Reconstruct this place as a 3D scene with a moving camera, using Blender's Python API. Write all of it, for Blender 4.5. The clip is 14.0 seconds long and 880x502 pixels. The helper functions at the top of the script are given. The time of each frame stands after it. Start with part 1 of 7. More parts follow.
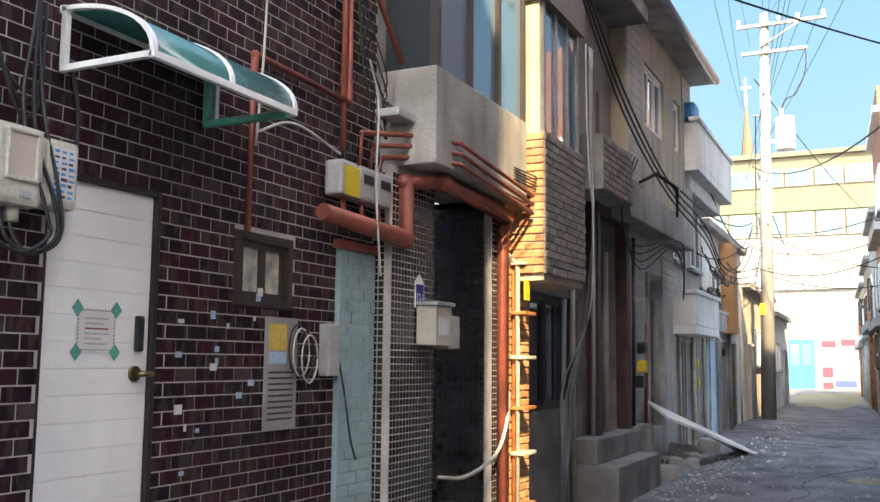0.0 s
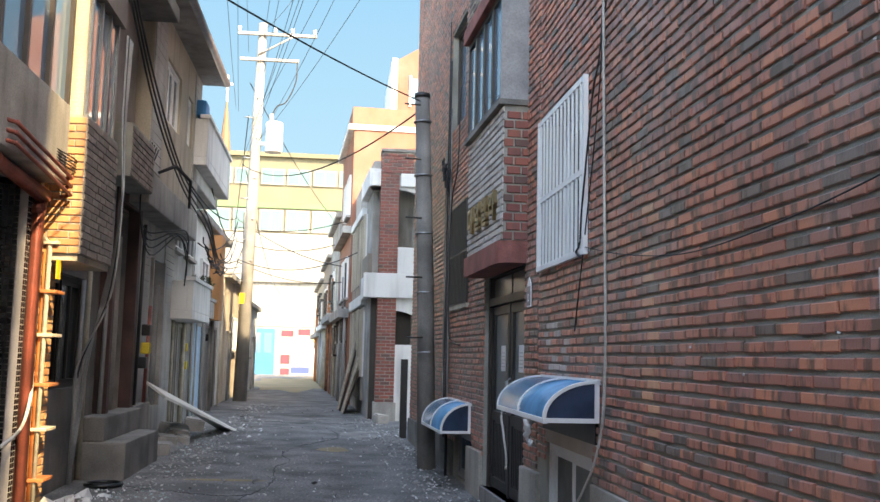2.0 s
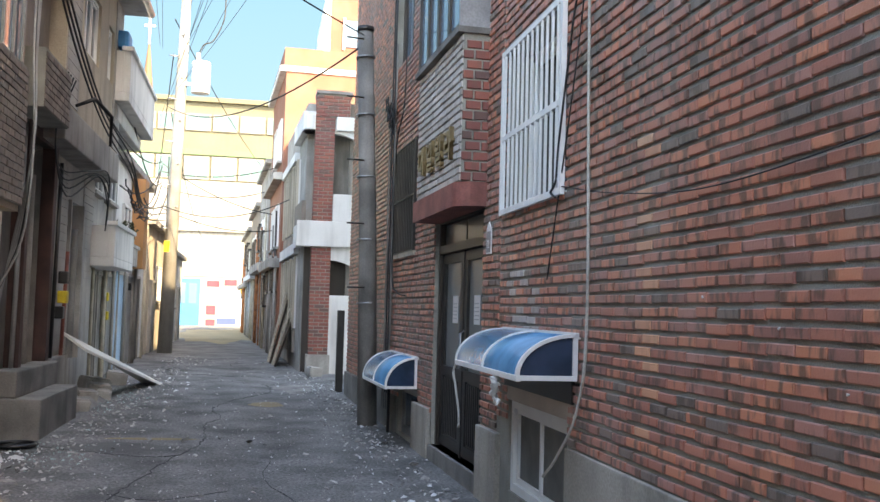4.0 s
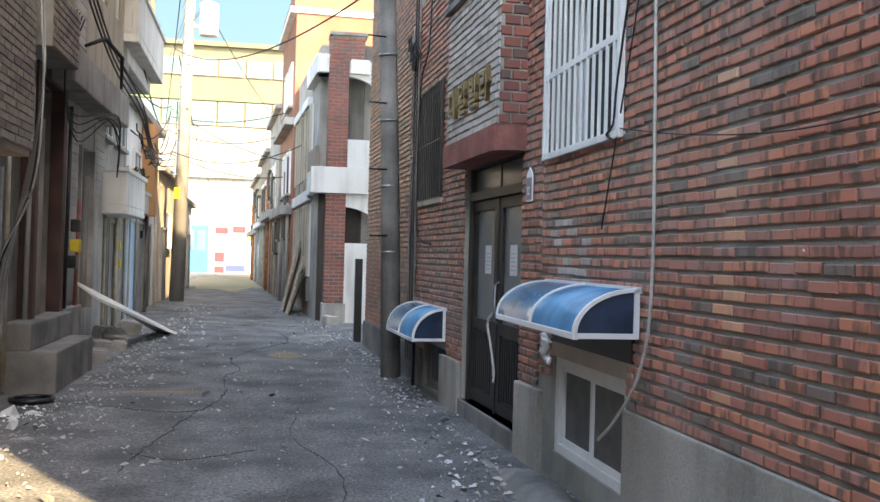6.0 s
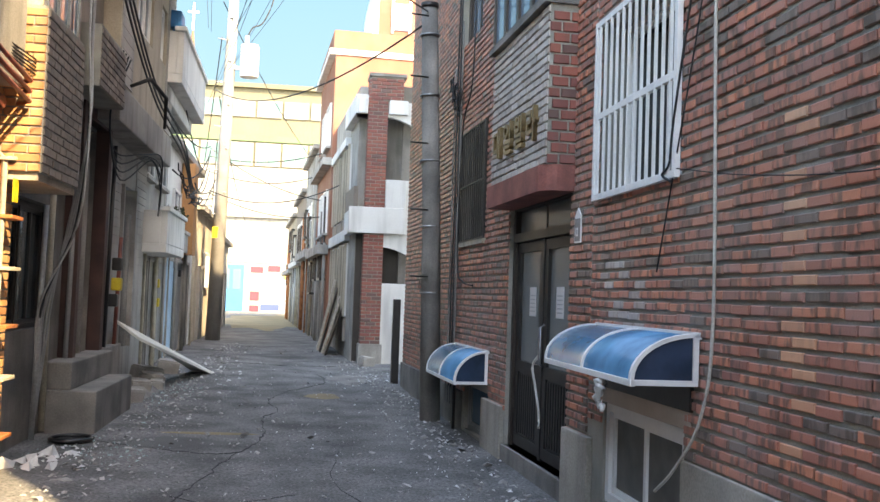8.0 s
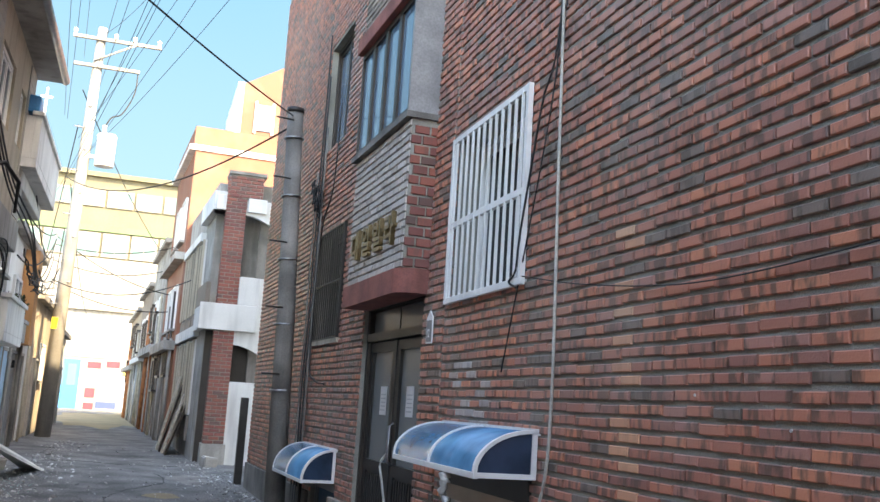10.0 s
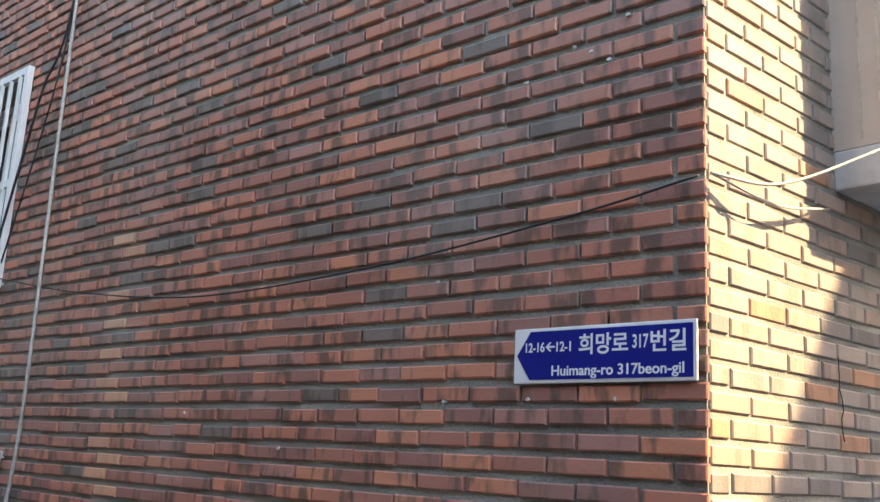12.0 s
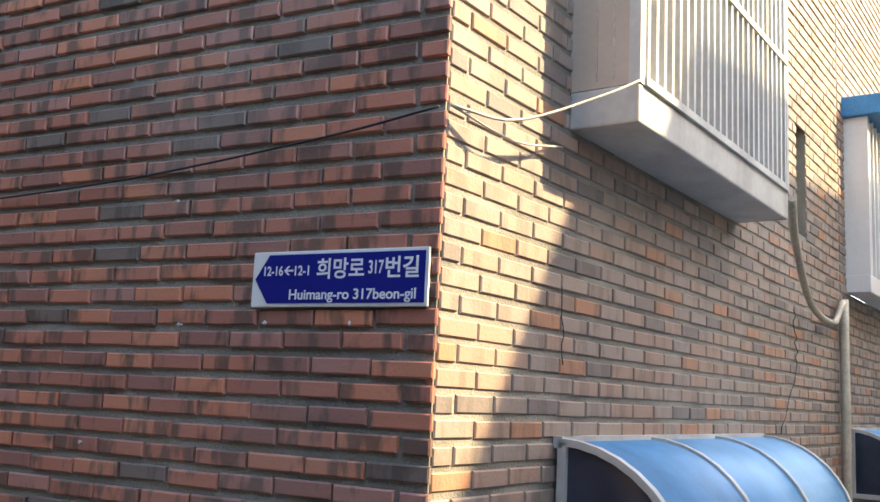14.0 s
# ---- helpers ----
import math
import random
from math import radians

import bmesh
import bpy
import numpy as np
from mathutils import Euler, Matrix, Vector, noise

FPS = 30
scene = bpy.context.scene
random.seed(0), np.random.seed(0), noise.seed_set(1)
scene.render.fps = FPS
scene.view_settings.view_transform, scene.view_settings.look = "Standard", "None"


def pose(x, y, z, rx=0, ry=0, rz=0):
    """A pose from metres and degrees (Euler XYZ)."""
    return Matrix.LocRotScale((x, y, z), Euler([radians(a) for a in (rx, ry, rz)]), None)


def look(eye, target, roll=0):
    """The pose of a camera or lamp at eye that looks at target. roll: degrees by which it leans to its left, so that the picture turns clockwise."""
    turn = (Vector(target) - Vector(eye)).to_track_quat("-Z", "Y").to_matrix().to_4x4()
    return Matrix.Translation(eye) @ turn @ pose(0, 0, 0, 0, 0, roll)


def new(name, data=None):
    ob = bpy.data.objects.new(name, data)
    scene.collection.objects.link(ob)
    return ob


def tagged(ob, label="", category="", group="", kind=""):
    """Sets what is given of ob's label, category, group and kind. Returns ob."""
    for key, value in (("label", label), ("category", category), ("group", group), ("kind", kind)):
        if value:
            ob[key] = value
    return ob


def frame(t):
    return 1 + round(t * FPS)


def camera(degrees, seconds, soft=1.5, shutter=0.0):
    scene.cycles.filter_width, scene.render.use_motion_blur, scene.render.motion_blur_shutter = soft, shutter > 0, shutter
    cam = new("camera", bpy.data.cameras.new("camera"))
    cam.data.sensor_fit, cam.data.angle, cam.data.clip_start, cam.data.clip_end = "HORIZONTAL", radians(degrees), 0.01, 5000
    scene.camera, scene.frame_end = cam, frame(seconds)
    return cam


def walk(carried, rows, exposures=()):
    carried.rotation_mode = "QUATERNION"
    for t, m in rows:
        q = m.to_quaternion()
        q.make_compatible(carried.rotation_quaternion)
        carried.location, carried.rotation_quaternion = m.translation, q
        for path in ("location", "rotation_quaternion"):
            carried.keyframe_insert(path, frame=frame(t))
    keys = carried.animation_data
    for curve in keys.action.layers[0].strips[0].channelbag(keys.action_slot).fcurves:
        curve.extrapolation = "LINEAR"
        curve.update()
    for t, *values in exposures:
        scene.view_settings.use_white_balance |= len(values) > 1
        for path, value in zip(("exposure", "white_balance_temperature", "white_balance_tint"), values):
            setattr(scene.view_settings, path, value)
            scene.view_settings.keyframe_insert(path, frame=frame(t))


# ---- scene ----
cam = camera(49.7, 14.0, soft=1.5)
ROWS = [
    (0.0, 0.669, -1.303, 1.618, 25.64, 6.66, 0.51),
    (0.5, 0.584, -0.963, 1.659, 15.82, 5.96, 0.79),
    (1.0, 0.516, -1.321, 1.632, 4.01, 5.48, 0.88),
    (1.5, 0.332, -2.139, 1.566, -4.62, 6.06, 1.20),
    (2.0, 0.258, -2.289, 1.543, -5.96, 6.40, 1.31),
    (2.5, 0.180, -2.094, 1.533, -7.07, 6.00, 1.33),
    (3.0, 0.154, -1.879, 1.533, -8.74, 5.27, 1.48),
    (5.5, 0.039, -1.192, 1.523, -10.91, 1.06, 1.80),
    (6.0, -0.021, -1.087, 1.557, -10.15, 0.39, 1.55),
    (6.5, -0.051, -0.958, 1.570, -9.24, 0.33, 1.57),
    (7.0, -0.067, -0.843, 1.577, -8.66, 0.54, 1.53),
    (9.5, -0.168, -1.204, 1.508, -8.57, 7.88, 3.34),
    (10.0, -0.188, -1.225, 1.492, -16.72, 9.52, 3.70),
    (10.5, -0.138, -1.137, 1.490, -25.40, 10.59, 3.90),
    (11.0, -0.180, -1.122, 1.491, -33.90, 11.21, 3.52),
    (11.5, -0.174, -1.103, 1.488, -40.70, 11.93, 3.33),
    (12.0, -0.161, -1.095, 1.480, -47.11, 12.56, 3.06),
    (12.5, -0.152, -1.090, 1.492, -53.63, 12.40, 2.39),
    (13.0, -0.122, -1.119, 1.484, -58.76, 11.61, 2.44),
    (13.5, -0.098, -1.147, 1.482, -61.08, 10.07, 2.51),
    (14.0, -0.099, -1.158, 1.483, -61.18, 8.77, 2.68),
]


def eye_pose(x, y, z, yaw, pitch, roll):
    return pose(x, y, z, 0, 0, yaw) @ pose(0, 0, 0, 90 + pitch, 0, 0) @ pose(0, 0, 0, 0, 0, roll)


walk(cam, [(t, eye_pose(x, y, z, yaw, pitch, roll)) for t, x, y, z, yaw, pitch, roll in ROWS],
     [(0.0, 3.28, 7600, 10), (1.0, 3.02, 8100, 10), (2.0, 3.15, 8000, 10), (7.0, 3.4, 8500, 10), (9.5, 3.3, 7900, 10), (11.0, 3.5, 8500, 10), (12.0, 3.35, 8300, 10), (14.0, 3.05, 7900, 10)])

# ---- sky and sun ----
SUN_AZ, SUN_EL = 31.7, 39.0
world = bpy.data.worlds.new("world")
scene.world = world
world.use_nodes = True
wn = world.node_tree.nodes
sky = wn.new("ShaderNodeTexSky")
sky.sky_type, sky.sun_disc = "NISHITA", False
sky.sun_elevation, sky.sun_rotation = radians(SUN_EL), radians(180 - SUN_AZ)
sky.air_density, sky.dust_density, sky.ozone_density = 1.0, 1.2, 1.5
world.node_tree.links.new(sky.outputs[0], wn["Background"].inputs[0])
wn["Background"].inputs[1].default_value = 0.15
sun_dir = Vector((math.sin(radians(SUN_AZ)) * math.cos(radians(SUN_EL)), -math.cos(radians(SUN_AZ)) * math.cos(radians(SUN_EL)), math.sin(radians(SUN_EL))))
sun = new("sun", bpy.data.lights.new("sun", "SUN"))
sun.data.energy, sun.data.angle, sun.data.color = 1.8, radians(0.6), (1.0, 0.84, 0.58)
sun.matrix_world = look(sun_dir * 50, (0, 0, 0))


# ---- materials ----
def mat(name, color, rough=0.8, metal=0.0, vary=0.25, scale=3.0, grain=60.0, bump=0.15, dark=None, stretch=(1, 1, 1), trans=0.0, island=0.0, objrand=0.0, stain=0.0, spec=0.5, fleck=0.3):
    """A surface with a base colour, blotches at a large scale, grain at a small one, and fine relief."""
    m = bpy.data.materials.new(name)
    m.use_nodes = True
    nt = m.node_tree
    n, link = nt.nodes, nt.links.new
    b = n["Principled BSDF"]
    b.inputs["Roughness"].default_value = rough
    b.inputs["Metallic"].default_value = metal
    b.inputs["Transmission Weight"].default_value = trans
    b.inputs["Specular IOR Level"].default_value = spec
    geo = n.new("ShaderNodeNewGeometry")
    mp = n.new("ShaderNodeMapping")
    mp.inputs["Scale"].default_value = stretch
    link(geo.outputs["Position"], mp.inputs["Vector"])

    def tex(s, detail):
        t = n.new("ShaderNodeTexNoise")
        t.inputs["Scale"].default_value, t.inputs["Detail"].default_value = s, detail
        link(mp.outputs[0], t.inputs["Vector"])
        return t.outputs["Fac"]

    def mix(fac, a, c, mode="MIX"):
        x = n.new("ShaderNodeMix")
        x.data_type, x.blend_type = "RGBA", mode
        for sock, v in ((x.inputs[0], fac), (x.inputs[6], a), (x.inputs[7], c)):
            if isinstance(v, (int, float)):
                sock.default_value = v
            elif isinstance(v, tuple):
                sock.default_value = (*v, 1)
            else:
                link(v, sock)
        return x.outputs[2]

    def ramp(fac, a, c):
        r = n.new("ShaderNodeMapRange")
        r.inputs["From Min"].default_value, r.inputs["From Max"].default_value = a, c
        link(fac, r.inputs["Value"])
        return r.outputs[0]

    low = dark or tuple(c * (1 - 1.6 * vary) if c * (1 - 1.6 * vary) > 0 else 0 for c in color)
    big, small = tex(scale, 5), tex(grain, 3)
    col = mix(ramp(big, 0.35, 0.68), color, low)
    col = mix(ramp(small, 0.3, 0.75), col, mix(fleck, col, (0.02, 0.02, 0.02)))
    if island or objrand:
        if objrand:
            r = n.new("ShaderNodeObjectInfo").outputs["Random"]
            amount = objrand
        else:
            r, amount = geo.outputs["Random Per Island"], island
        hv = n.new("ShaderNodeHueSaturation")
        link(col, hv.inputs["Color"])
        v = n.new("ShaderNodeMapRange")
        v.inputs["To Min"].default_value, v.inputs["To Max"].default_value = 1 - amount, 1 + amount
        link(r, v.inputs["Value"])
        link(v.outputs[0], hv.inputs["Value"])
        col = hv.outputs[0]
    if stain:
        sm = n.new("ShaderNodeMapping")
        sm.inputs["Scale"].default_value = (2.2, 2.2, 0.25)
        link(geo.outputs["Position"], sm.inputs["Vector"])
        st = n.new("ShaderNodeTexNoise")
        st.inputs["Scale"].default_value, st.inputs["Detail"].default_value = 2.0, 8
        link(sm.outputs[0], st.inputs["Vector"])
        f = n.new("ShaderNodeMath")
        f.operation = "MULTIPLY"
        f.inputs[1].default_value = stain
        link(ramp(st.outputs["Fac"], 0.5, 0.75), f.inputs[0])
        col = mix(f.outputs[0], col, (0.05, 0.045, 0.04))
    link(col, b.inputs["Base Color"])
    if bump:
        bp = n.new("ShaderNodeBump")
        bp.inputs["Strength"].default_value, bp.inputs["Distance"].default_value = bump, 0.01
        link(small, bp.inputs["Height"])
        link(bp.outputs[0], b.inputs["Normal"])
    return m


def brick_mat(name, by_object, tones, streak=0.75, pale=0.06, rough=0.7):
    """Flame-fired brick: a tone for each brick and dark upright scorch marks across it."""
    m = bpy.data.materials.new(name)
    m.use_nodes = True
    nt = m.node_tree
    n, link = nt.nodes, nt.links.new
    b = n["Principled BSDF"]
    b.inputs["Roughness"].default_value = rough
    b.inputs["Specular IOR Level"].default_value = 0.6
    geo = n.new("ShaderNodeNewGeometry")
    r = n.new("ShaderNodeObjectInfo").outputs["Random"] if by_object else geo.outputs["Random Per Island"]
    cr = n.new("ShaderNodeValToRGB")
    cr.color_ramp.interpolation = "CONSTANT"
    while len(cr.color_ramp.elements) < len(tones):
        cr.color_ramp.elements.new(0.5)
    for e, (p, c) in zip(cr.color_ramp.elements, tones):
        e.position, e.color = p, (*c, 1)
    link(r, cr.inputs[0])
    mp = n.new("ShaderNodeMapping")
    mp.inputs["Scale"].default_value = (9, 9, 2.5)
    mp.inputs["Rotation"].default_value = (0.35, 0.2, 0)
    link(geo.outputs["Position"], mp.inputs["Vector"])
    off = n.new("ShaderNodeVectorMath")
    sc = n.new("ShaderNodeMath")
    sc.operation, sc.inputs[1].default_value = "MULTIPLY", 37.0
    link(r, sc.inputs[0])
    link(mp.outputs[0], off.inputs[0])
    link(sc.outputs[0], off.inputs[1])
    t = n.new("ShaderNodeTexNoise")
    t.inputs["Scale"].default_value, t.inputs["Detail"].default_value, t.inputs["Roughness"].default_value = 1.6, 3, 0.55
    link(off.outputs[0], t.inputs["Vector"])
    mr = n.new("ShaderNodeMapRange")
    mr.inputs["From Min"].default_value, mr.inputs["From Max"].default_value = 0.5, 0.6
    mr.inputs["To Max"].default_value = streak
    link(t.outputs["Fac"], mr.inputs["Value"])
    mx = n.new("ShaderNodeMix")
    mx.data_type = "RGBA"
    link(mr.outputs[0], mx.inputs[0])
    link(cr.outputs[0], mx.inputs[6])
    mx.inputs[7].default_value = (0.09, 0.066, 0.052, 1)
    g = n.new("ShaderNodeTexNoise")
    g.inputs["Scale"].default_value, g.inputs["Detail"].default_value = 0.9, 6
    link(geo.outputs["Position"], g.inputs["Vector"])
    gr = n.new("ShaderNodeMapRange")
    gr.inputs["From Min"].default_value, gr.inputs["From Max"].default_value, gr.inputs["To Max"].default_value = 0.45, 0.75, pale * 4
    link(g.outputs["Fac"], gr.inputs["Value"])
    m2 = n.new("ShaderNodeMix")
    m2.data_type = "RGBA"
    link(gr.outputs[0], m2.inputs[0])
    link(mx.outputs[2], m2.inputs[6])
    m2.inputs[7].default_value = (0.34, 0.28, 0.25, 1)
    link(m2.outputs[2], b.inputs["Base Color"])
    f = n.new("ShaderNodeTexNoise")
    f.inputs["Scale"].default_value, f.inputs["Detail"].default_value = 90, 4
    link(geo.outputs["Position"], f.inputs["Vector"])
    bp = n.new("ShaderNodeBump")
    bp.inputs["Strength"].default_value, bp.inputs["Distance"].default_value = 0.35, 0.004
    link(f.outputs["Fac"], bp.inputs["Height"])
    link(bp.outputs[0], b.inputs["Normal"])
    return m


def glass_mat(name, color, rough=0.05):
    m = bpy.data.materials.new(name)
    m.use_nodes = True
    b = m.node_tree.nodes["Principled BSDF"]
    b.inputs["Base Color"].default_value = (*color, 1)
    b.inputs["Roughness"].default_value = rough
    b.inputs["Specular IOR Level"].default_value = 0.9
    return m


FLAME = [(0.0, (0.54, 0.2, 0.13)), (0.16, (0.44, 0.17, 0.12)), (0.34, (0.62, 0.235, 0.14)), (0.5, (0.36, 0.155, 0.12)), (0.64, (0.52, 0.2, 0.135)), (0.82, (0.21, 0.155, 0.13)), (0.9, (0.46, 0.21, 0.165))]
M = {}
M["brick"] = brick_mat("flame_brick", False, FLAME, pale=0.12, rough=0.42)
M["brick_piece"] = brick_mat("flame_brick_piece", True, FLAME, pale=0.12, rough=0.42)
PALE = [(0.0, (0.35, 0.235, 0.18)), (0.3, (0.33, 0.255, 0.21)), (0.55, (0.31, 0.24, 0.205)), (0.8, (0.2, 0.165, 0.15)), (0.92, (0.42, 0.21, 0.125))]
M["brick_pale"] = brick_mat("weathered_brick", False, PALE, streak=0.35, pale=0.1)
M["brick_pale_piece"] = brick_mat("weathered_brick_piece", True, PALE, streak=0.35, pale=0.1)
DARKRED = [(0.0, (0.26, 0.075, 0.055)), (0.4, (0.2, 0.062, 0.05)), (0.7, (0.3, 0.09, 0.06)), (0.9, (0.13, 0.065, 0.055))]
M["brick_red"] = brick_mat("dark_red_brick", False, DARKRED, streak=0.3, pale=0.03)
GREYB = [(0.0, (0.5, 0.46, 0.42)), (0.4, (0.42, 0.37, 0.33)), (0.7, (0.55, 0.5, 0.46))]
M["brick_grey"] = brick_mat("grey_faced_brick", False, GREYB, streak=0.2, pale=0.1)
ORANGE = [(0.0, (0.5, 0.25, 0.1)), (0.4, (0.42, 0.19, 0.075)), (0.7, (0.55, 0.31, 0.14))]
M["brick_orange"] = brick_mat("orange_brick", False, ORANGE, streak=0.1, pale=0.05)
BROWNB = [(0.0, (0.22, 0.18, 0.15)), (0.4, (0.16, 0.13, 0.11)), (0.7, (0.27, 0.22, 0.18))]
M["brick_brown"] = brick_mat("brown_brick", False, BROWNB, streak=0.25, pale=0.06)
GLAZE = [(0.0, (0.02, 0.009, 0.013)), (0.35, (0.032, 0.011, 0.015)), (0.7, (0.016, 0.01, 0.013)), (0.95, (0.06, 0.042, 0.045))]
M["tile"] = brick_mat("dark_glazed_tile", False, GLAZE, streak=0.4, pale=0.015)
M["tile_piece"] = brick_mat("dark_glazed_tile_piece", True, GLAZE, streak=0.4, pale=0.015)
for k in ("tile", "tile_piece"):
    M[k].node_tree.nodes["Principled BSDF"].inputs["Roughness"].default_value = 0.26
    M[k].node_tree.nodes["Principled BSDF"].inputs["Specular IOR Level"].default_value = 0.14
TERRA = [(0.0, (0.25, 0.085, 0.045)), (0.4, (0.2, 0.07, 0.038)), (0.7, (0.29, 0.11, 0.06))]
M["brick_terra"] = brick_mat("terracotta_brick", False, TERRA, streak=0.2, pale=0.06)
# Brighter orange tones carry a streak of reflected sunlight in the brick colour.
GLOW = [(0.0, (0.68, 0.34, 0.2)), (0.4, (0.62, 0.3, 0.18)), (0.7, (0.7, 0.4, 0.25))]
M["brick_glow"] = brick_mat("sun_glow_brick", False, GLOW, streak=0.12, pale=0.08)
BLOOM = [(0.0, (0.5, 0.42, 0.38)), (0.4, (0.4, 0.33, 0.3)), (0.7, (0.56, 0.5, 0.46))]
M["brick_bloom"] = brick_mat("salt_stained_brick", False, BLOOM, streak=0.3, pale=0.12, rough=0.5)
M["mortar"] = mat("mortar", (0.42, 0.405, 0.35), 0.95, vary=0.25, scale=2, grain=140, bump=0.5, stain=0.3)
M["grout"] = mat("grout", (0.62, 0.57, 0.53), 0.9, vary=0.25, scale=2.5, grain=100, bump=0.3, stain=0.2)
M["mortar_pale"] = mat("street_wall_mortar", (0.38, 0.36, 0.315), 0.95, vary=0.3, scale=3, grain=140, bump=0.5, stain=0.35)
M["aged_white"] = mat("aged_white_steel", (0.62, 0.61, 0.57), 0.5, fleck=0.1, vary=0.12, scale=5, grain=40, bump=0.06, stain=0.3)
M["concrete"] = mat("concrete", (0.48, 0.45, 0.41), 0.9, vary=0.28, scale=1.6, grain=70, bump=0.35, stain=0.45)
M["plinth"] = mat("tan_plinth_render", (0.5, 0.455, 0.385), 0.9, vary=0.22, scale=1.3, grain=60, bump=0.3, stain=0.4)
M["concrete_dark"] = mat("dark_concrete", (0.29, 0.27, 0.245), 0.92, vary=0.3, scale=2.2, grain=60, bump=0.4, stain=0.5)
M["asphalt"] = mat("asphalt", (0.3, 0.29, 0.275), 0.88, vary=0.4, scale=1.6, grain=42, bump=1.0, fleck=0.85)
M["white"] = mat("white_paint", (0.84, 0.83, 0.8), 0.45, fleck=0.06, vary=0.06, scale=3, grain=40, bump=0.05, stain=0.1)
M["white_wall"] = mat("white_wall_paint", (0.72, 0.71, 0.68), 0.8, fleck=0.06, vary=0.1, scale=1, grain=30, bump=0.15, stain=0.35)
M["cream"] = mat("cream_render", (0.55, 0.47, 0.36), 0.85, vary=0.15, scale=1.2, grain=50, bump=0.2, stain=0.4)
M["sun_white"] = mat("aged_white_render", (0.3, 0.29, 0.265), 0.85, fleck=0.06, vary=0.12, scale=0.5, grain=20, bump=0.1, stain=0.3)
M["rust_brown"] = mat("dark_red_brown_steel", (0.09, 0.04, 0.032), 0.6, vary=0.3, scale=4, grain=60, bump=0.15, stain=0.2)
M["beige"] = mat("beige_paint", (0.55, 0.46, 0.38), 0.55, fleck=0.06, vary=0.1, scale=3, grain=40, bump=0.08, stain=0.15)
M["yellow_wall"] = mat("pale_yellow_wall", (0.17, 0.16, 0.105), 0.85, vary=0.1, scale=0.4, grain=12, bump=0.1, stain=0.15)
M["green_band"] = mat("pale_green_band", (0.13, 0.21, 0.1), 0.8, vary=0.1, scale=0.5, grain=12, bump=0.1, stain=0.1)
M["siding"] = mat("grey_siding", (0.56, 0.53, 0.48), 0.8, vary=0.2, scale=1.5, grain=60, bump=0.2, stain=0.5)
M["red_slab"] = mat("red_painted_concrete", (0.36, 0.12, 0.095), 0.75, vary=0.3, scale=4, grain=60, bump=0.2, stain=0.3)
M["red_pipe"] = mat("red_oxide_pipe", (0.34, 0.085, 0.055), 0.55, vary=0.3, scale=5, grain=80, bump=0.2)
M["orange_pipe"] = mat("orange_painted_pipe", (0.55, 0.19, 0.06), 0.6, vary=0.35, scale=6, grain=60, bump=0.2)
M["cream_pipe"] = mat("cream_pipe", (0.62, 0.55, 0.42), 0.55, vary=0.2, scale=6, grain=60, bump=0.1, stain=0.3)
M["dark_steel"] = mat("dark_brown_steel", (0.03, 0.025, 0.023), 0.42, metal=0.1, vary=0.3, scale=5, grain=70, bump=0.1, stain=0.2)
M["grey_frame"] = mat("grey_aluminium", (0.3, 0.3, 0.29), 0.4, metal=0.6, vary=0.15, scale=4, grain=60, bump=0.05)
M["brown_frame"] = mat("bronze_window_frame", (0.05, 0.037, 0.03), 0.45, metal=0.15, vary=0.2, scale=5, grain=60, bump=0.05)
M["glass"] = glass_mat("dark_window_glass", (0.03, 0.04, 0.045))
M["glass_blue"] = glass_mat("sky_blue_window_glass", (0.1, 0.17, 0.24))
M["glass_green"] = glass_mat("green_window_glass", (0.04, 0.1, 0.085))
M["glass_frost"] = glass_mat("frosted_glass", (0.15, 0.165, 0.165), 0.25)
M["glass_dusty"] = mat("dusty_mesh_glass", (0.13, 0.13, 0.115), 0.45, vary=0.25, scale=7, grain=200, bump=0.1, stain=0.2)
M["glass_clouded"] = mat("grimy_clouded_pane", (0.62, 0.6, 0.5), 0.3, vary=0.35, scale=9, grain=40, bump=0.05, stain=0.4)
M["cable"] = mat("black_cable", (0.018, 0.018, 0.02), 0.6, vary=0.1, bump=0.0)
M["wire_white"] = mat("pale_cord", (0.6, 0.57, 0.5), 0.7, vary=0.15, bump=0.0)
M["poly_blue"] = mat("blue_polycarbonate", (0.1, 0.3, 0.5), 0.2, fleck=0.1, vary=0.25, scale=4, grain=25, bump=0.06, spec=0.7)
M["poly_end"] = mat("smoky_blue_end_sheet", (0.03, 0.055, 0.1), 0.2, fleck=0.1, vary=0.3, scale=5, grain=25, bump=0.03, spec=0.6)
# Lit copy of poly_blue: sun through the sheet is put into the base colour.
M["poly_blue_lit"] = mat("sunlit_blue_polycarbonate", (0.13, 0.38, 0.66), 0.45, fleck=0.08, vary=0.15, scale=4, grain=25, bump=0.04, spec=0.4)
M["poly_green"] = mat("sea_green_polycarbonate", (0.035, 0.17, 0.16), 0.25, vary=0.2, scale=4, grain=25, bump=0.05, spec=0.7)
M["teal_paint"] = mat("teal_painted_steel", (0.1, 0.42, 0.33), 0.5, vary=0.2, scale=6, grain=50, bump=0.1)
M["pole"] = mat("pole_concrete", (0.36, 0.34, 0.31), 0.9, vary=0.25, scale=1.5, grain=60, bump=0.3, stain=0.35)
M["sign_blue"] = mat("blue_enamel", (0.008, 0.016, 0.23), 0.4, fleck=0.06, vary=0.08, bump=0.0, spec=0.2)
M["letter"] = mat("white_lettering", (0.85, 0.85, 0.85), 0.5, fleck=0.06, vary=0.02, bump=0.0)
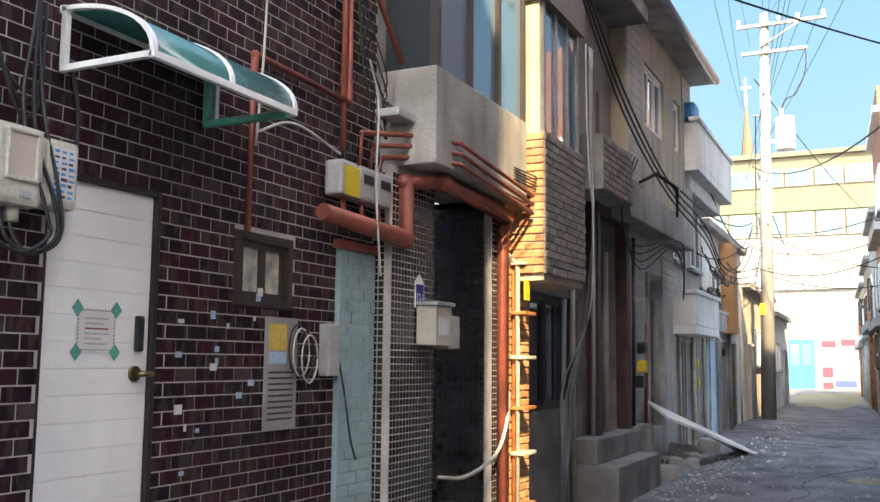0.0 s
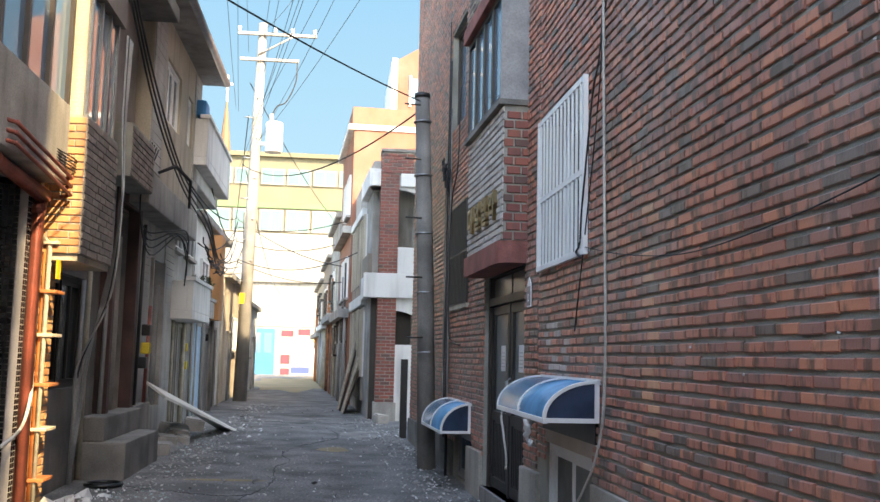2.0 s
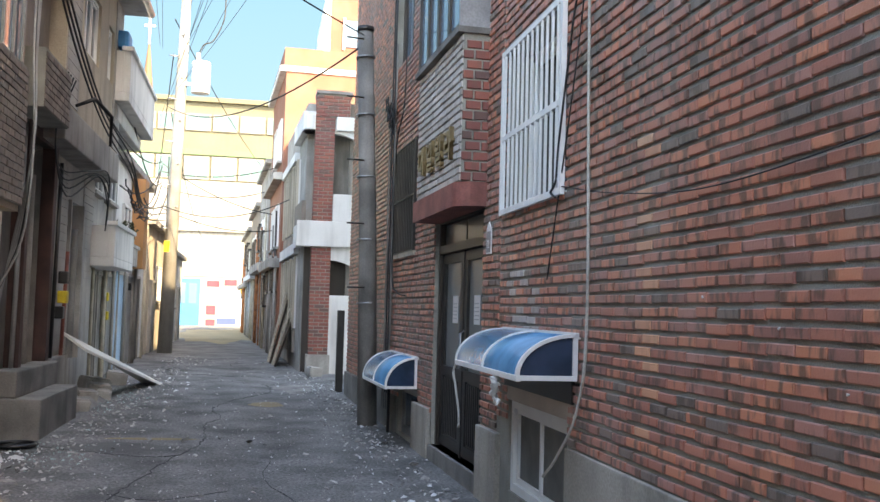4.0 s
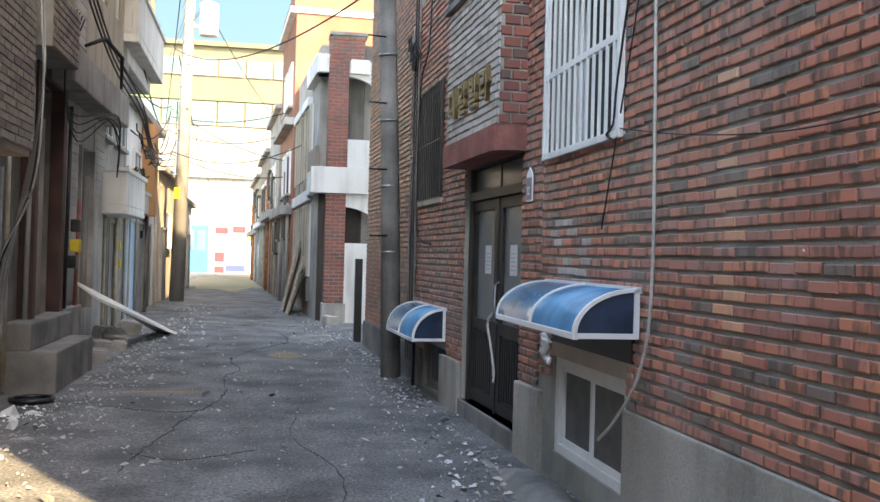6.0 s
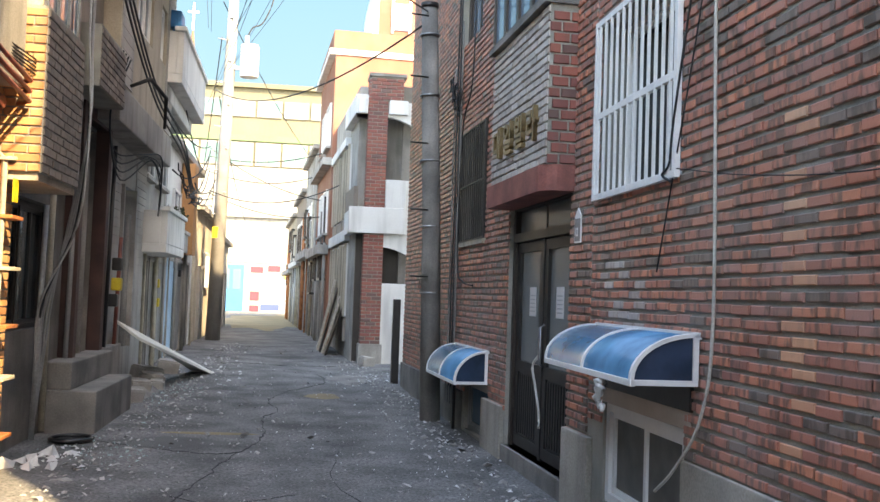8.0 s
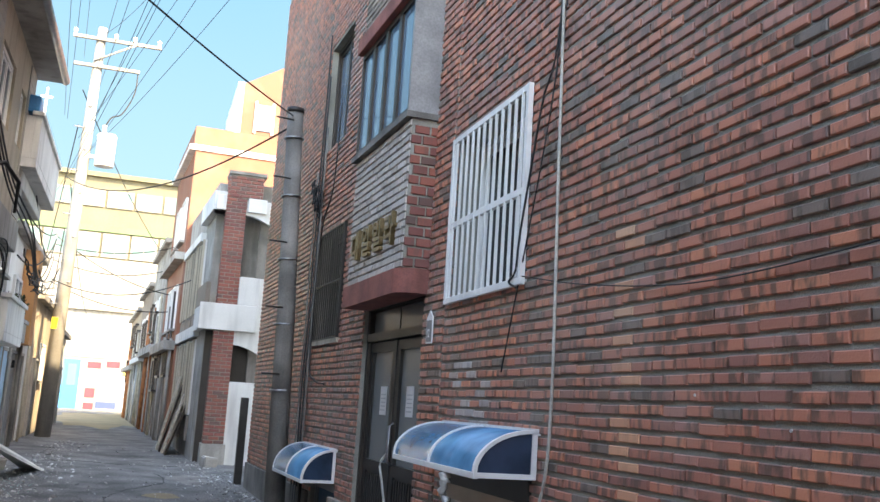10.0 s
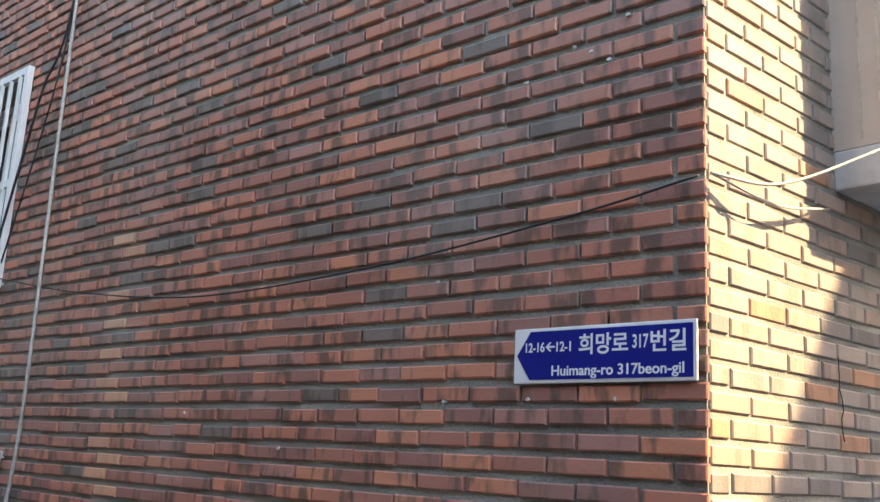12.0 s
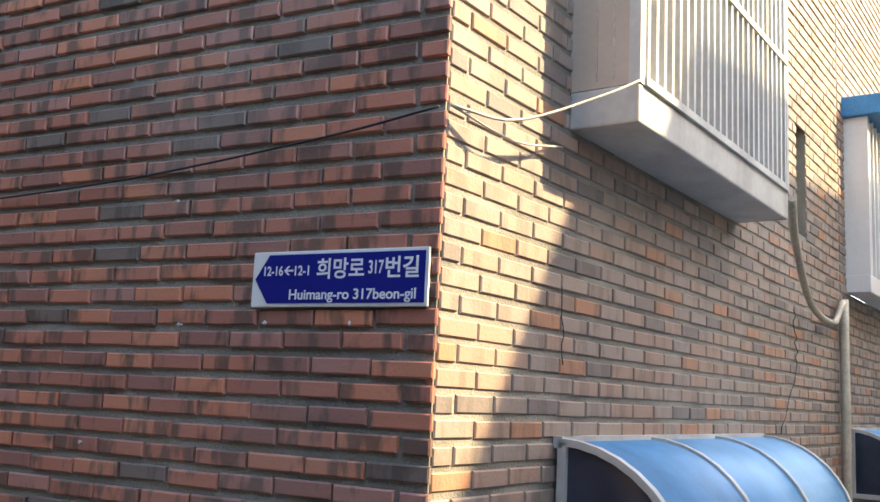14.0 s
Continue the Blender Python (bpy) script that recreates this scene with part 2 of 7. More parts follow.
M["gold"] = mat("tarnished_gold_letter", (0.3, 0.21, 0.1), 0.4, metal=0.6, vary=0.3, scale=8, bump=0.1)
M["yellow"] = mat("yellow_tag", (0.75, 0.55, 0.03), 0.5, vary=0.1, bump=0.0)
M["panel_blue"] = mat("pale_blue_brick_panel", (0.35, 0.5, 0.52), 0.7, vary=0.15, scale=4, grain=60, bump=0.3, stain=0.15)
M["ivory"] = mat("ivory_plastic", (0.6, 0.57, 0.46), 0.5, vary=0.1, scale=6, bump=0.03, stain=0.2)
M["grey_plastic"] = mat("grey_plastic", (0.42, 0.42, 0.41), 0.5, vary=0.1, scale=6, bump=0.03, stain=0.15)
M["board"] = mat("weathered_plywood", (0.68, 0.6, 0.49), 0.8, vary=0.2, scale=4, grain=60, bump=0.2, stretch=(4, 1, 4))
M["pale_plank"] = mat("bleached_plank", (0.78, 0.74, 0.66), 0.8, vary=0.12, fleck=0.1, scale=3, grain=50, bump=0.1)
M["paper"] = mat("paper", (0.7, 0.68, 0.66), 0.8, fleck=0.06, vary=0.1, bump=0.0)
M["black"] = mat("black_plastic", (0.015, 0.015, 0.016), 0.35, vary=0.1, bump=0.0)
M["brass"] = mat("worn_brass", (0.3, 0.23, 0.12), 0.35, metal=0.9, vary=0.2, bump=0.05)
M["debris"] = mat("pale_rubble", (0.45, 0.43, 0.4), 0.9, vary=0.25, scale=8, bump=0.2, island=0.5)
M["mosaic"] = mat("black_mosaic", (0.035, 0.033, 0.033), 0.2, vary=0.3, scale=6, bump=0.0, island=0.5)
M["pink_grey"] = mat("grey_board", (0.36, 0.35, 0.35), 0.5, vary=0.2, scale=5, bump=0.05, stain=0.2)
M["blue_paint"] = mat("bright_blue_paint", (0.035, 0.3, 0.66), 0.5, vary=0.15, scale=1.5, bump=0.05)
M["red_paint"] = mat("red_paint", (0.6, 0.04, 0.06), 0.6, vary=0.1, bump=0.05)
M["sky_paint"] = mat("light_blue_paint", (0.4, 0.58, 0.75), 0.6, vary=0.1, bump=0.05)
M["navy_paint"] = mat("navy_paint", (0.05, 0.08, 0.25), 0.6, vary=0.1, bump=0.05)
M["mustard"] = mat("mustard_paint", (0.7, 0.48, 0.1), 0.6, vary=0.1, bump=0.05)
M["shutter"] = mat("grey_shutter", (0.35, 0.35, 0.34), 0.5, metal=0.4, vary=0.2, scale=3, bump=0.1, stain=0.3)
M["tin"] = mat("galvanised_steel", (0.45, 0.46, 0.47), 0.35, metal=0.8, vary=0.2, scale=6, bump=0.05)
M["spire"] = mat("spire_copper_brown", (0.22, 0.115, 0.06), 0.7, vary=0.1, bump=0.1)
M["stone_yellow"] = mat("sandy_ground", (0.36, 0.28, 0.16), 0.95, vary=0.2, scale=1, bump=0.3)


# ---- shape helpers ----
class Face:
    """A wall's frame: u along it, n out of it, z up."""

    def __init__(self, x, y, ux, uy, side):
        k = math.hypot(ux, uy)
        self.o, self.u = Vector((x, y, 0)), Vector((ux / k, uy / k, 0))
        self.n = Vector((-self.u.y, self.u.x, 0)) * side

    def at(self, u, n, z):
        return self.o + self.u * u + self.n * n + Vector((0, 0, z))


FA = Face(2.0, 0.0, -0.0107, 1.0, 1)
FB = Face(1.94, 5.6, -0.046, 1.0, 1)
FC = Face(2.0, 0.0, 1.0, -0.107, -1)
FL = Face(-2.75, 0.0, 0.0, 1.0, -1)
FW = Face(0.0, 0.0, 0.0, 1.0, -1)
FS = Face(0.0, 0.0, 1.0, 0.0, -1)


def gz(y):
    return 0.008 * min(max(y, 0.0), 22.0)


def thing(name, loc, label, category, group="", kind=""):
    ob = new(name)
    ob.location = loc
    ob.empty_display_size = 0.1
    return tagged(ob, label, category, group, kind)


def part(name, bm, material, parent=None, label=""):
    bmesh.ops.recalc_face_normals(bm, faces=bm.faces)
    me = bpy.data.meshes.new(name)
    bm.to_mesh(me)
    bm.free()
    for mm in material if isinstance(material, (list, tuple)) else (material,):
        me.materials.append(mm)
    ob = new(name, me)
    if parent:
        ob.parent = parent
        m = Matrix() if parent.parent else Matrix.Translation(parent.location)
        ob.matrix_parent_inverse = m.inverted()
    if label:
        ob["label"] = label
    return ob


def solo(name, bm, material, label, category, group="", kind=""):
    return tagged(part(name, bm, material), label, category, group, kind)


def hexa(bm, p, idx=0):
    v = [bm.verts.new(q) for q in p]
    for f in ((0, 1, 2, 3), (4, 7, 6, 5), (0, 4, 5, 1), (1, 5, 6, 2), (2, 6, 7, 3), (3, 7, 4, 0)):
        bm.faces.new([v[i] for i in f]).material_index = idx


def fbox(bm, F, u0, u1, n0, n1, z0, z1, bev=0.0, idx=0):
    """A box in a wall's frame, with its edges eased."""
    b = bmesh.new() if bev else bm
    hexa(b, [F.at(u0, n0, z0), F.at(u1, n0, z0), F.at(u1, n1, z0), F.at(u0, n1, z0), F.at(u0, n0, z1), F.at(u1, n0, z1), F.at(u1, n1, z1), F.at(u0, n1, z1)], idx)
    if bev:
        bmesh.ops.recalc_face_normals(b, faces=b.faces)
        bmesh.ops.bevel(b, geom=b.edges[:], offset=bev, segments=2, affect="EDGES", profile=0.6)
        join(bm, b)
    return bm


def join(bm, b):
    me = bpy.data.meshes.new("t")
    b.to_mesh(me)
    b.free()
    bm.from_mesh(me)
    bpy.data.meshes.remove(me)


def B(F, u0, u1, n0, n1, z0, z1, bev=0.0):
    return fbox(bmesh.new(), F, u0, u1, n0, n1, z0, z1, bev)


def sweep(bm, pts, r, seg=8, taper=None):
    """A round tube along points."""
    pts = [Vector(p) for p in pts]
    rings = []
    for i, p in enumerate(pts):
        d = (pts[min(i + 1, len(pts) - 1)] - pts[max(i - 1, 0)]).normalized()
        a = d.cross(Vector((0, 0, 1)) if abs(d.z) < 0.95 else Vector((1, 0, 0))).normalized()
        c = d.cross(a)
        k = r if taper is None else r + (taper - r) * i / (len(pts) - 1)
        if 0 < i < len(pts) - 1:
            e, g = (p - pts[i - 1]).normalized(), (pts[i + 1] - p).normalized()
            k /= max(0.75, math.cos(e.angle(g, 0) / 2))
        rings.append([bm.verts.new(p + (a * math.cos(t) + c * math.sin(t)) * k) for t in (math.tau * j / seg for j in range(seg))])
    for q, s in zip(rings, rings[1:]):
        for j in range(seg):
            bm.faces.new((q[j], q[(j + 1) % seg], s[(j + 1) % seg], s[j])).smooth = True
    bm.faces.new(rings[0])
    bm.faces.new(rings[-1][::-1])
    return bm


def sag(p, q, drop, n=14):
    p, q = Vector(p), Vector(q)
    return [p.lerp(q, i / n) - Vector((0, 0, 4 * drop * (i / n) * (1 - i / n))) for i in range(n + 1)]


def wavy(pts, amount, seed, n=24):
    """A loose cord through points."""
    rng = random.Random(seed)
    out = []
    for a, b in zip(pts, pts[1:]):
        a, b = Vector(a), Vector(b)
        k = max(2, int(n / (len(pts) - 1)))
        out += [a.lerp(b, i / k) + Vector([rng.uniform(-amount, amount) for _ in range(3)]) * (0 if i == 0 else 1) for i in range(k)]
    return out + [Vector(pts[-1])]


def curve_pts(pts, n=6):
    """A smooth line through points."""
    P = [Vector(p) for p in pts]
    P = [2 * P[0] - P[1]] + P + [2 * P[-1] - P[-2]]
    out = []
    for i in range(1, len(P) - 2):
        for k in range(n):
            t = k / n
            out.append(0.5 * (2 * P[i] + (P[i + 1] - P[i - 1]) * t + (2 * P[i - 1] - 5 * P[i] + 4 * P[i + 1] - P[i + 2]) * t * t + (3 * P[i] - P[i - 1] - 3 * P[i + 1] + P[i + 2]) * t ** 3))
    return out + [P[-2]]


def wire(name, pts, r, material, label, category="cable", group="", seg=6):
    return solo(name, sweep(bmesh.new(), pts, r, seg), material, label, category, group)


def wall_with_holes(F, u0, u1, z0, z1, thick, holes, name, material, label, kind="structure"):
    """A thick wall pierced by openings (u0, u1, z0, z1)."""
    us = sorted({u0, u1, *(h[0] for h in holes), *(h[1] for h in holes)})
    zs = sorted({z0, z1, *(h[2] for h in holes), *(h[3] for h in holes)})
    solid = {}
    for i in range(len(us) - 1):
        for j in range(len(zs) - 1):
            cu, cz = (us[i] + us[i + 1]) / 2, (zs[j] + zs[j + 1]) / 2
            solid[i, j] = u0 < cu < u1 and z0 < cz < z1 and not any(h[0] < cu < h[1] and h[2] < cz < h[3] for h in holes)
    bm = bmesh.new()
    for (i, j), s in solid.items():
        if not s:
            continue
        a, b, c, d = us[i], us[i + 1], zs[j], zs[j + 1]
        q = lambda *p: bm.faces.new([bm.verts.new(F.at(*x)) for x in p])
        q((a, 0, c), (b, 0, c), (b, 0, d), (a, 0, d))
        q((a, -thick, c), (a, -thick, d), (b, -thick, d), (b, -thick, c))
        if not solid.get((i - 1, j)):
            q((a, 0, c), (a, 0, d), (a, -thick, d), (a, -thick, c))
        if not solid.get((i + 1, j)):
            q((b, 0, c), (b, -thick, c), (b, -thick, d), (b, 0, d))
        if not solid.get((i, j - 1)):
            q((a, 0, c), (a, -thick, c), (b, -thick, c), (b, 0, c))
        if not solid.get((i, j + 1)):
            q((a, 0, d), (b, 0, d), (b, -thick, d), (a, -thick, d))
    bmesh.ops.remove_doubles(bm, verts=bm.verts[:], dist=1e-4)
    return solo(name, bm, material, label, "wall", kind=kind)


def brick_cells(u0, u1, z0, z1, pitch, unit, gap_u, gap_z, holes, seed, jitter=0.004):
    """Running bond: (u0, u1, z0, z1, lift) of each brick outside the openings."""
    rng = random.Random(seed)
    row, z = 0, z0
    while z + pitch <= z1 + 1e-6:
        u = u0 - (unit / 2 if row % 2 else 0)
        while u < u1:
            a, b = max(u, u0) + gap_u / 2, min(u + unit, u1) - gap_u / 2
            j = rng.uniform(-jitter, jitter)
            if b - a > 0.03:
                cut = False
                for h in holes:
                    if h[2] < z + pitch * 0.6 and h[3] > z + pitch * 0.4:
                        if a < h[1] and b > h[0]:
                            if a < h[0] - 0.03:
                                b = h[0]
                            elif b > h[1] + 0.03:
                                a = h[1]
                            else:
                                cut = True
                if not cut and b - a > 0.02:
                    yield a, b, z + gap_z / 2 + j * 0.5, z + pitch - gap_z / 2 + j * 0.5, rng.uniform(-0.003, 0.003)
            u += unit
        row, z = row + 1, z + pitch


def brick_verts(F, a, b, c, d, n0, n1, ch):
    """A brick with chamfered, slightly chipped front edges: back, rim and front rings."""
    if ch > 0.002:
        p = F.at(a, n1, c) * 7.3
        a, b, c, d = (v + 0.0035 * noise.noise(p + Vector((k * 3.1, k, 0))) for k, v in enumerate((a, b, c, d)))
    return [F.at(a, n0, c), F.at(b, n0, c), F.at(b, n0, d), F.at(a, n0, d),
            F.at(a, n1 - ch, c), F.at(b, n1 - ch, c), F.at(b, n1 - ch, d), F.at(a, n1 - ch, d),
            F.at(a + ch, n1, c + ch), F.at(b - ch, n1, c + ch), F.at(b - ch, n1, d - ch), F.at(a + ch, n1, d - ch)]


BRICK_FACES = [(8, 9, 10, 11)] + [(4 + i, 4 + (i + 1) % 4, 8 + (i + 1) % 4, 8 + i) for i in range(4)] + [(i, (i + 1) % 4, 4 + (i + 1) % 4, 4 + i) for i in range(4)]


def bricks(F, wall, cells, material, piece_material, near, depth=0.014, ch=0.004, name="brick", base=0.0):
    """The near bricks as parts that share a few meshes, the rest joined."""
    flip = F.u.cross(F.n).z < 0
    faces = [f[::-1] for f in BRICK_FACES] if not flip else BRICK_FACES
    V, Q, shared, count = [], [], {}, 0
    for a, b, c, d, lift in cells:
        if near and near[0] < a and b < near[1] and near[2] < c and d < near[3] and count < 300:
            count += 1
            key = round(b - a, 2), round(d - c, 3), round(lift * depth / 0.014, 3)
            if key not in shared:
                w, h, l = key
                G = Face(0, 0, F.u.x, F.u.y, 1)
                G.n = F.n
                me = bpy.data.meshes.new(name)
                me.from_pydata([tuple(p) for p in brick_verts(G, 0, w, 0, h, 0, depth + l, ch)], [], faces)
                me.materials.append(piece_material)
                shared[key] = me
            ob = new(name, shared[key])
            ob.location = F.at(a, base, c)
            ob.parent = wall
            ob.matrix_parent_inverse = Matrix.Translation(wall.location).inverted()
        else:
            k = len(V)
            V += [tuple(p) for p in brick_verts(F, a, b, c, d, base, base + depth + lift * depth / 0.014, ch)]
            Q += [tuple(i + k for i in f) for f in faces]
    me = bpy.data.meshes.new(name + "s")
    me.from_pydata(V, [], Q)
    me.materials.append(material)
    ob = new(name + "work", me)
    ob.parent = wall
    ob.matrix_parent_inverse = Matrix.Translation(wall.location).inverted()
    ob["kind"] = "stuff"
    return ob


# ---- ground ----
def ground():
    bm = bmesh.new()
    xs = [-400, -60, -12, -6] + [-4.5 + 0.25 * i for i in range(37)] + [6, 12, 60, 400]
    ys = [-400, -60, -14, -8] + [-6 + 0.3 * i for i in range(130)] + [34 + 2 * i for i in range(16)] + [100, 400]
    rows = []
    for y in ys:
        rows.append([bm.verts.new((x, y, gz(y) + (0.02 * noise.noise(Vector((x * 0.8, y * 0.5, 0))) + 0.006 * noise.noise(Vector((x * 3, y * 3, 1))) if abs(x) < 5 and -7 < y < 33 else 0))) for x in xs])
    for a, b in zip(rows, rows[1:]):
        for i in range(len(xs) - 1):
            bm.faces.new((a[i], a[i + 1], b[i + 1], b[i])).smooth = True
    return solo("ground", bm, M["asphalt"], "cracked grey asphalt of a narrow alley strewn with rubble", "ground", kind="structure")


ground()


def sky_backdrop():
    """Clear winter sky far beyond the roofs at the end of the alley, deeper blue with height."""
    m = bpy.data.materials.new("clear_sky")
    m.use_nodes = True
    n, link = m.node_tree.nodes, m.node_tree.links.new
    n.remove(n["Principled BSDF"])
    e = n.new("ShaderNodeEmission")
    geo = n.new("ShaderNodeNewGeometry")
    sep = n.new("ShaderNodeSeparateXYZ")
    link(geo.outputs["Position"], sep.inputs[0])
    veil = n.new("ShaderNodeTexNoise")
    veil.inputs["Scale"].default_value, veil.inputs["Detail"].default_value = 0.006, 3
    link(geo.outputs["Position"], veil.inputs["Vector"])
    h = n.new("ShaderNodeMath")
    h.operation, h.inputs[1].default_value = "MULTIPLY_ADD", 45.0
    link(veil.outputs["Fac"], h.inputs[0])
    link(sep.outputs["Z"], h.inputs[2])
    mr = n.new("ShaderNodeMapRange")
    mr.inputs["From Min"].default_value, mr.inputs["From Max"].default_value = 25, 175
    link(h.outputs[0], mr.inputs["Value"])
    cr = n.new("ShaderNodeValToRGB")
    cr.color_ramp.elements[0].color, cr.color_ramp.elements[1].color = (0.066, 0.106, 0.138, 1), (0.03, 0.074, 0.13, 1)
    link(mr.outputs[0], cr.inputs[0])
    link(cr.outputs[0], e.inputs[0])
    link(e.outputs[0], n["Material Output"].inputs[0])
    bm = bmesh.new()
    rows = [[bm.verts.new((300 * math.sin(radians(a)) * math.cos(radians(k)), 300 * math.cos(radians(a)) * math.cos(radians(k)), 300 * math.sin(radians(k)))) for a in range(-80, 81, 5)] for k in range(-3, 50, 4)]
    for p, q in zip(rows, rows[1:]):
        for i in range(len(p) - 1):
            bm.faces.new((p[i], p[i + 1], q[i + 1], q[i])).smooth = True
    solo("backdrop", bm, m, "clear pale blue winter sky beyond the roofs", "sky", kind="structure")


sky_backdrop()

# ---- the brick corner building ----
BARS = (4.06, 5.5, 2.29, 3.52)
CELLAR = (3.95, 5.28, 0.24, 0.9)
DOOR = (0.5, 2.32, 0.2, 2.46)
GRID2 = (3.3, 4.55, 2.2, 3.48)
CELLAR2 = (2.98, 4.1, 0.1, 0.66)
UP2 = (3.75, 4.9, 4.6, 6.0)
TOP, LAID = 12.6, 8.2
wall_a = wall_with_holes(FA, 0, 5.6, -0.2, TOP, 0.3, [BARS, CELLAR], "wall_right_near", M["mortar"], "long wall of raked red and charcoal brick on the alley")
wall_b = wall_with_holes(FB, 0, 8.75, -0.2, TOP, 0.3, [DOOR, GRID2, CELLAR2, UP2], "wall_right_far", M["mortar"], "darker brick wall with the steel entrance door")
CROSSWIN = (0.75, 2.5, 2.5, 4.0)
CELLAR3 = (0.75, 2.75, 0.5, 1.2)
GAP3 = (3.5, 3.72, 2.5, 3.15)
wall_c = wall_with_holes(FC, 0.012, 4.55, -0.2, TOP, 0.3, [CROSSWIN, CELLAR3, GAP3], "wall_street", M["mortar_pale"], "weathered brick wall facing the sunny cross street")
wall_d = wall_with_holes(FC, 4.55, 14, -0.2, TOP - 1.5, 0.3, [(4.9, 7.0, 2.3, 3.6)], "wall_street_next", M["mortar_pale"], "neighbouring weathered brick wall on the cross street")
solo("roof", B(FW, 0.05, 14.2, 2.05, 9, TOP - 0.2, TOP), M["concrete"], "flat concrete roof of the brick corner building", "roof", kind="structure")
solo("wall_back", B(FW, 13.9, 14.25, 1.75, 9, -0.2, TOP - 0.2), M["mortar"], "plain rear wall of the brick corner building", "wall", kind="structure")
solo("wall_inside", B(FW, 0.6, 13.5, 2.75, 2.85, -0.1, TOP - 0.3), M["concrete_dark"], "dark inner wall behind the windows", "wall", kind="structure")
solo("plinth", B(FA, 0.02, 3.93, 0.0, 0.03, -0.1, 0.74, 0.008), M["plinth"], "smooth grey concrete plinth under the brick", "plinth", kind="structure")
solo("plinth", B(FB, 4.2, 8.74, 0.0, 0.04, -0.1, 0.5, 0.008), M["concrete_dark"], "stained concrete plinth under the far brick wall", "plinth", kind="structure")
for u0, u1, h in ((-0.09, 0.48, 0.62), (2.34, 3.1, 0.55)):
    solo("door_pier", B(FB, u0, u1, 0.0, 0.05, -0.1, h, 0.01), M["plinth"], "short rendered concrete pier beside the entrance", "pier", "entrance piers", "structure")

RP, RU = 0.065, 0.19


def entrance():
    F, (a, b, c, d) = FB, DOOR
    t = thing("entrance_door", F.at((a + b) / 2, -0.1, c), "dark brown steel double door with tall frosted glass panes, shut", "door")
    fr = part("door_frame", fbox(fbox(fbox(fbox(bmesh.new(), F, a, a + 0.06, -0.14, -0.04, c, d), F, b - 0.06, b, -0.14, -0.04, c, d), F, a + 0.06, b - 0.06, -0.14, -0.04, d - 0.06, d), F, a + 0.06, b - 0.06, -0.14, -0.03, 2.1, 2.18), M["brown_frame"], t)
    m = (a + b) / 2
    for u0, u1 in ((a + 0.07, m - 0.03), (m + 0.03, b - 0.07)):
        part("transom_pane", B(F, u0, u1, -0.1, -0.09, 2.19, d - 0.07), M["glass_frost"], t)
        leaf = part("door_leaf", fbox(fbox(fbox(fbox(bmesh.new(), F, u0, u0 + 0.09, -0.12, -0.07, c + 0.02, 2.09), F, u1 - 0.09, u1, -0.12, -0.07, c + 0.02, 2.09), F, u0 + 0.09, u1 - 0.09, -0.12, -0.07, 2.0, 2.09), F, u0 + 0.09, u1 - 0.09, -0.12, -0.07, 0.9, 1.0), M["dark_steel"], t)
        part("pane", B(F, u0 + 0.1, u1 - 0.1, -0.105, -0.095, 1.0, 2.0), M["glass_frost"], leaf, "smeared frosted glass")
        bm = B(F, u0 + 0.09, u1 - 0.09, -0.115, -0.09, c + 0.12, 0.9)
        for i in range(9):
            u = u0 + 0.13 + i * (u1 - u0 - 0.26) / 8
            fbox(bm, F, u - 0.014, u + 0.014, -0.09, -0.078, c + 0.14, 0.88, 0.003)
        part("kick_panel", bm, M["dark_steel"], leaf, "ribbed steel panel")
        part("bottom_rail", B(F, u0 + 0.09, u1 - 0.09, -0.12, -0.07, c + 0.02, c + 0.12), M["dark_steel"], leaf)
    part("mullion", B(F, m - 0.028, m + 0.028, -0.13, -0.06, c, 2.1, 0.004), M["dark_steel"], t)
    part("pull_handle", sweep(bmesh.new(), [F.at(m - 0.09, -0.06, 1.0), F.at(m - 0.09, -0.02, 1.03), F.at(m - 0.09, -0.02, 1.33), F.at(m - 0.09, -0.06, 1.36)], 0.012), M["tin"], t)
    for u in (m - 0.5, m + 0.28):
        bm = B(F, u, u + 0.2, -0.092, -0.09, 1.42, 1.68)
        nt = solo("door_notice", bm, M["paper"], "white paper notice stuck to the door glass", "notice", "door notices")
        for k in range(5):
            part("text_line", B(F, u + 0.03, u + 0.17, -0.09, -0.0885, 1.46 + k * 0.035, 1.47 + k * 0.035), M["grey_plastic"], nt)
    wire("tape_streamer", curve_pts([F.at(m, -0.05, 1.1), F.at(m + 0.03, 0.0, 1.0), F.at(m - 0.06, 0.0, 0.85), F.at(m - 0.16, -0.01, 0.62), F.at(m - 0.2, 0.0, 0.5)]), 0.012, M["wire_white"], "torn strip of tape hanging from the door handles", "tape")
    solo("door_sill", B(F, a - 0.03, b + 0.03, -0.3, 0.03, 0.02, c, 0.01), M["concrete_dark"], "worn concrete door sill", "sill", kind="structure")


entrance()


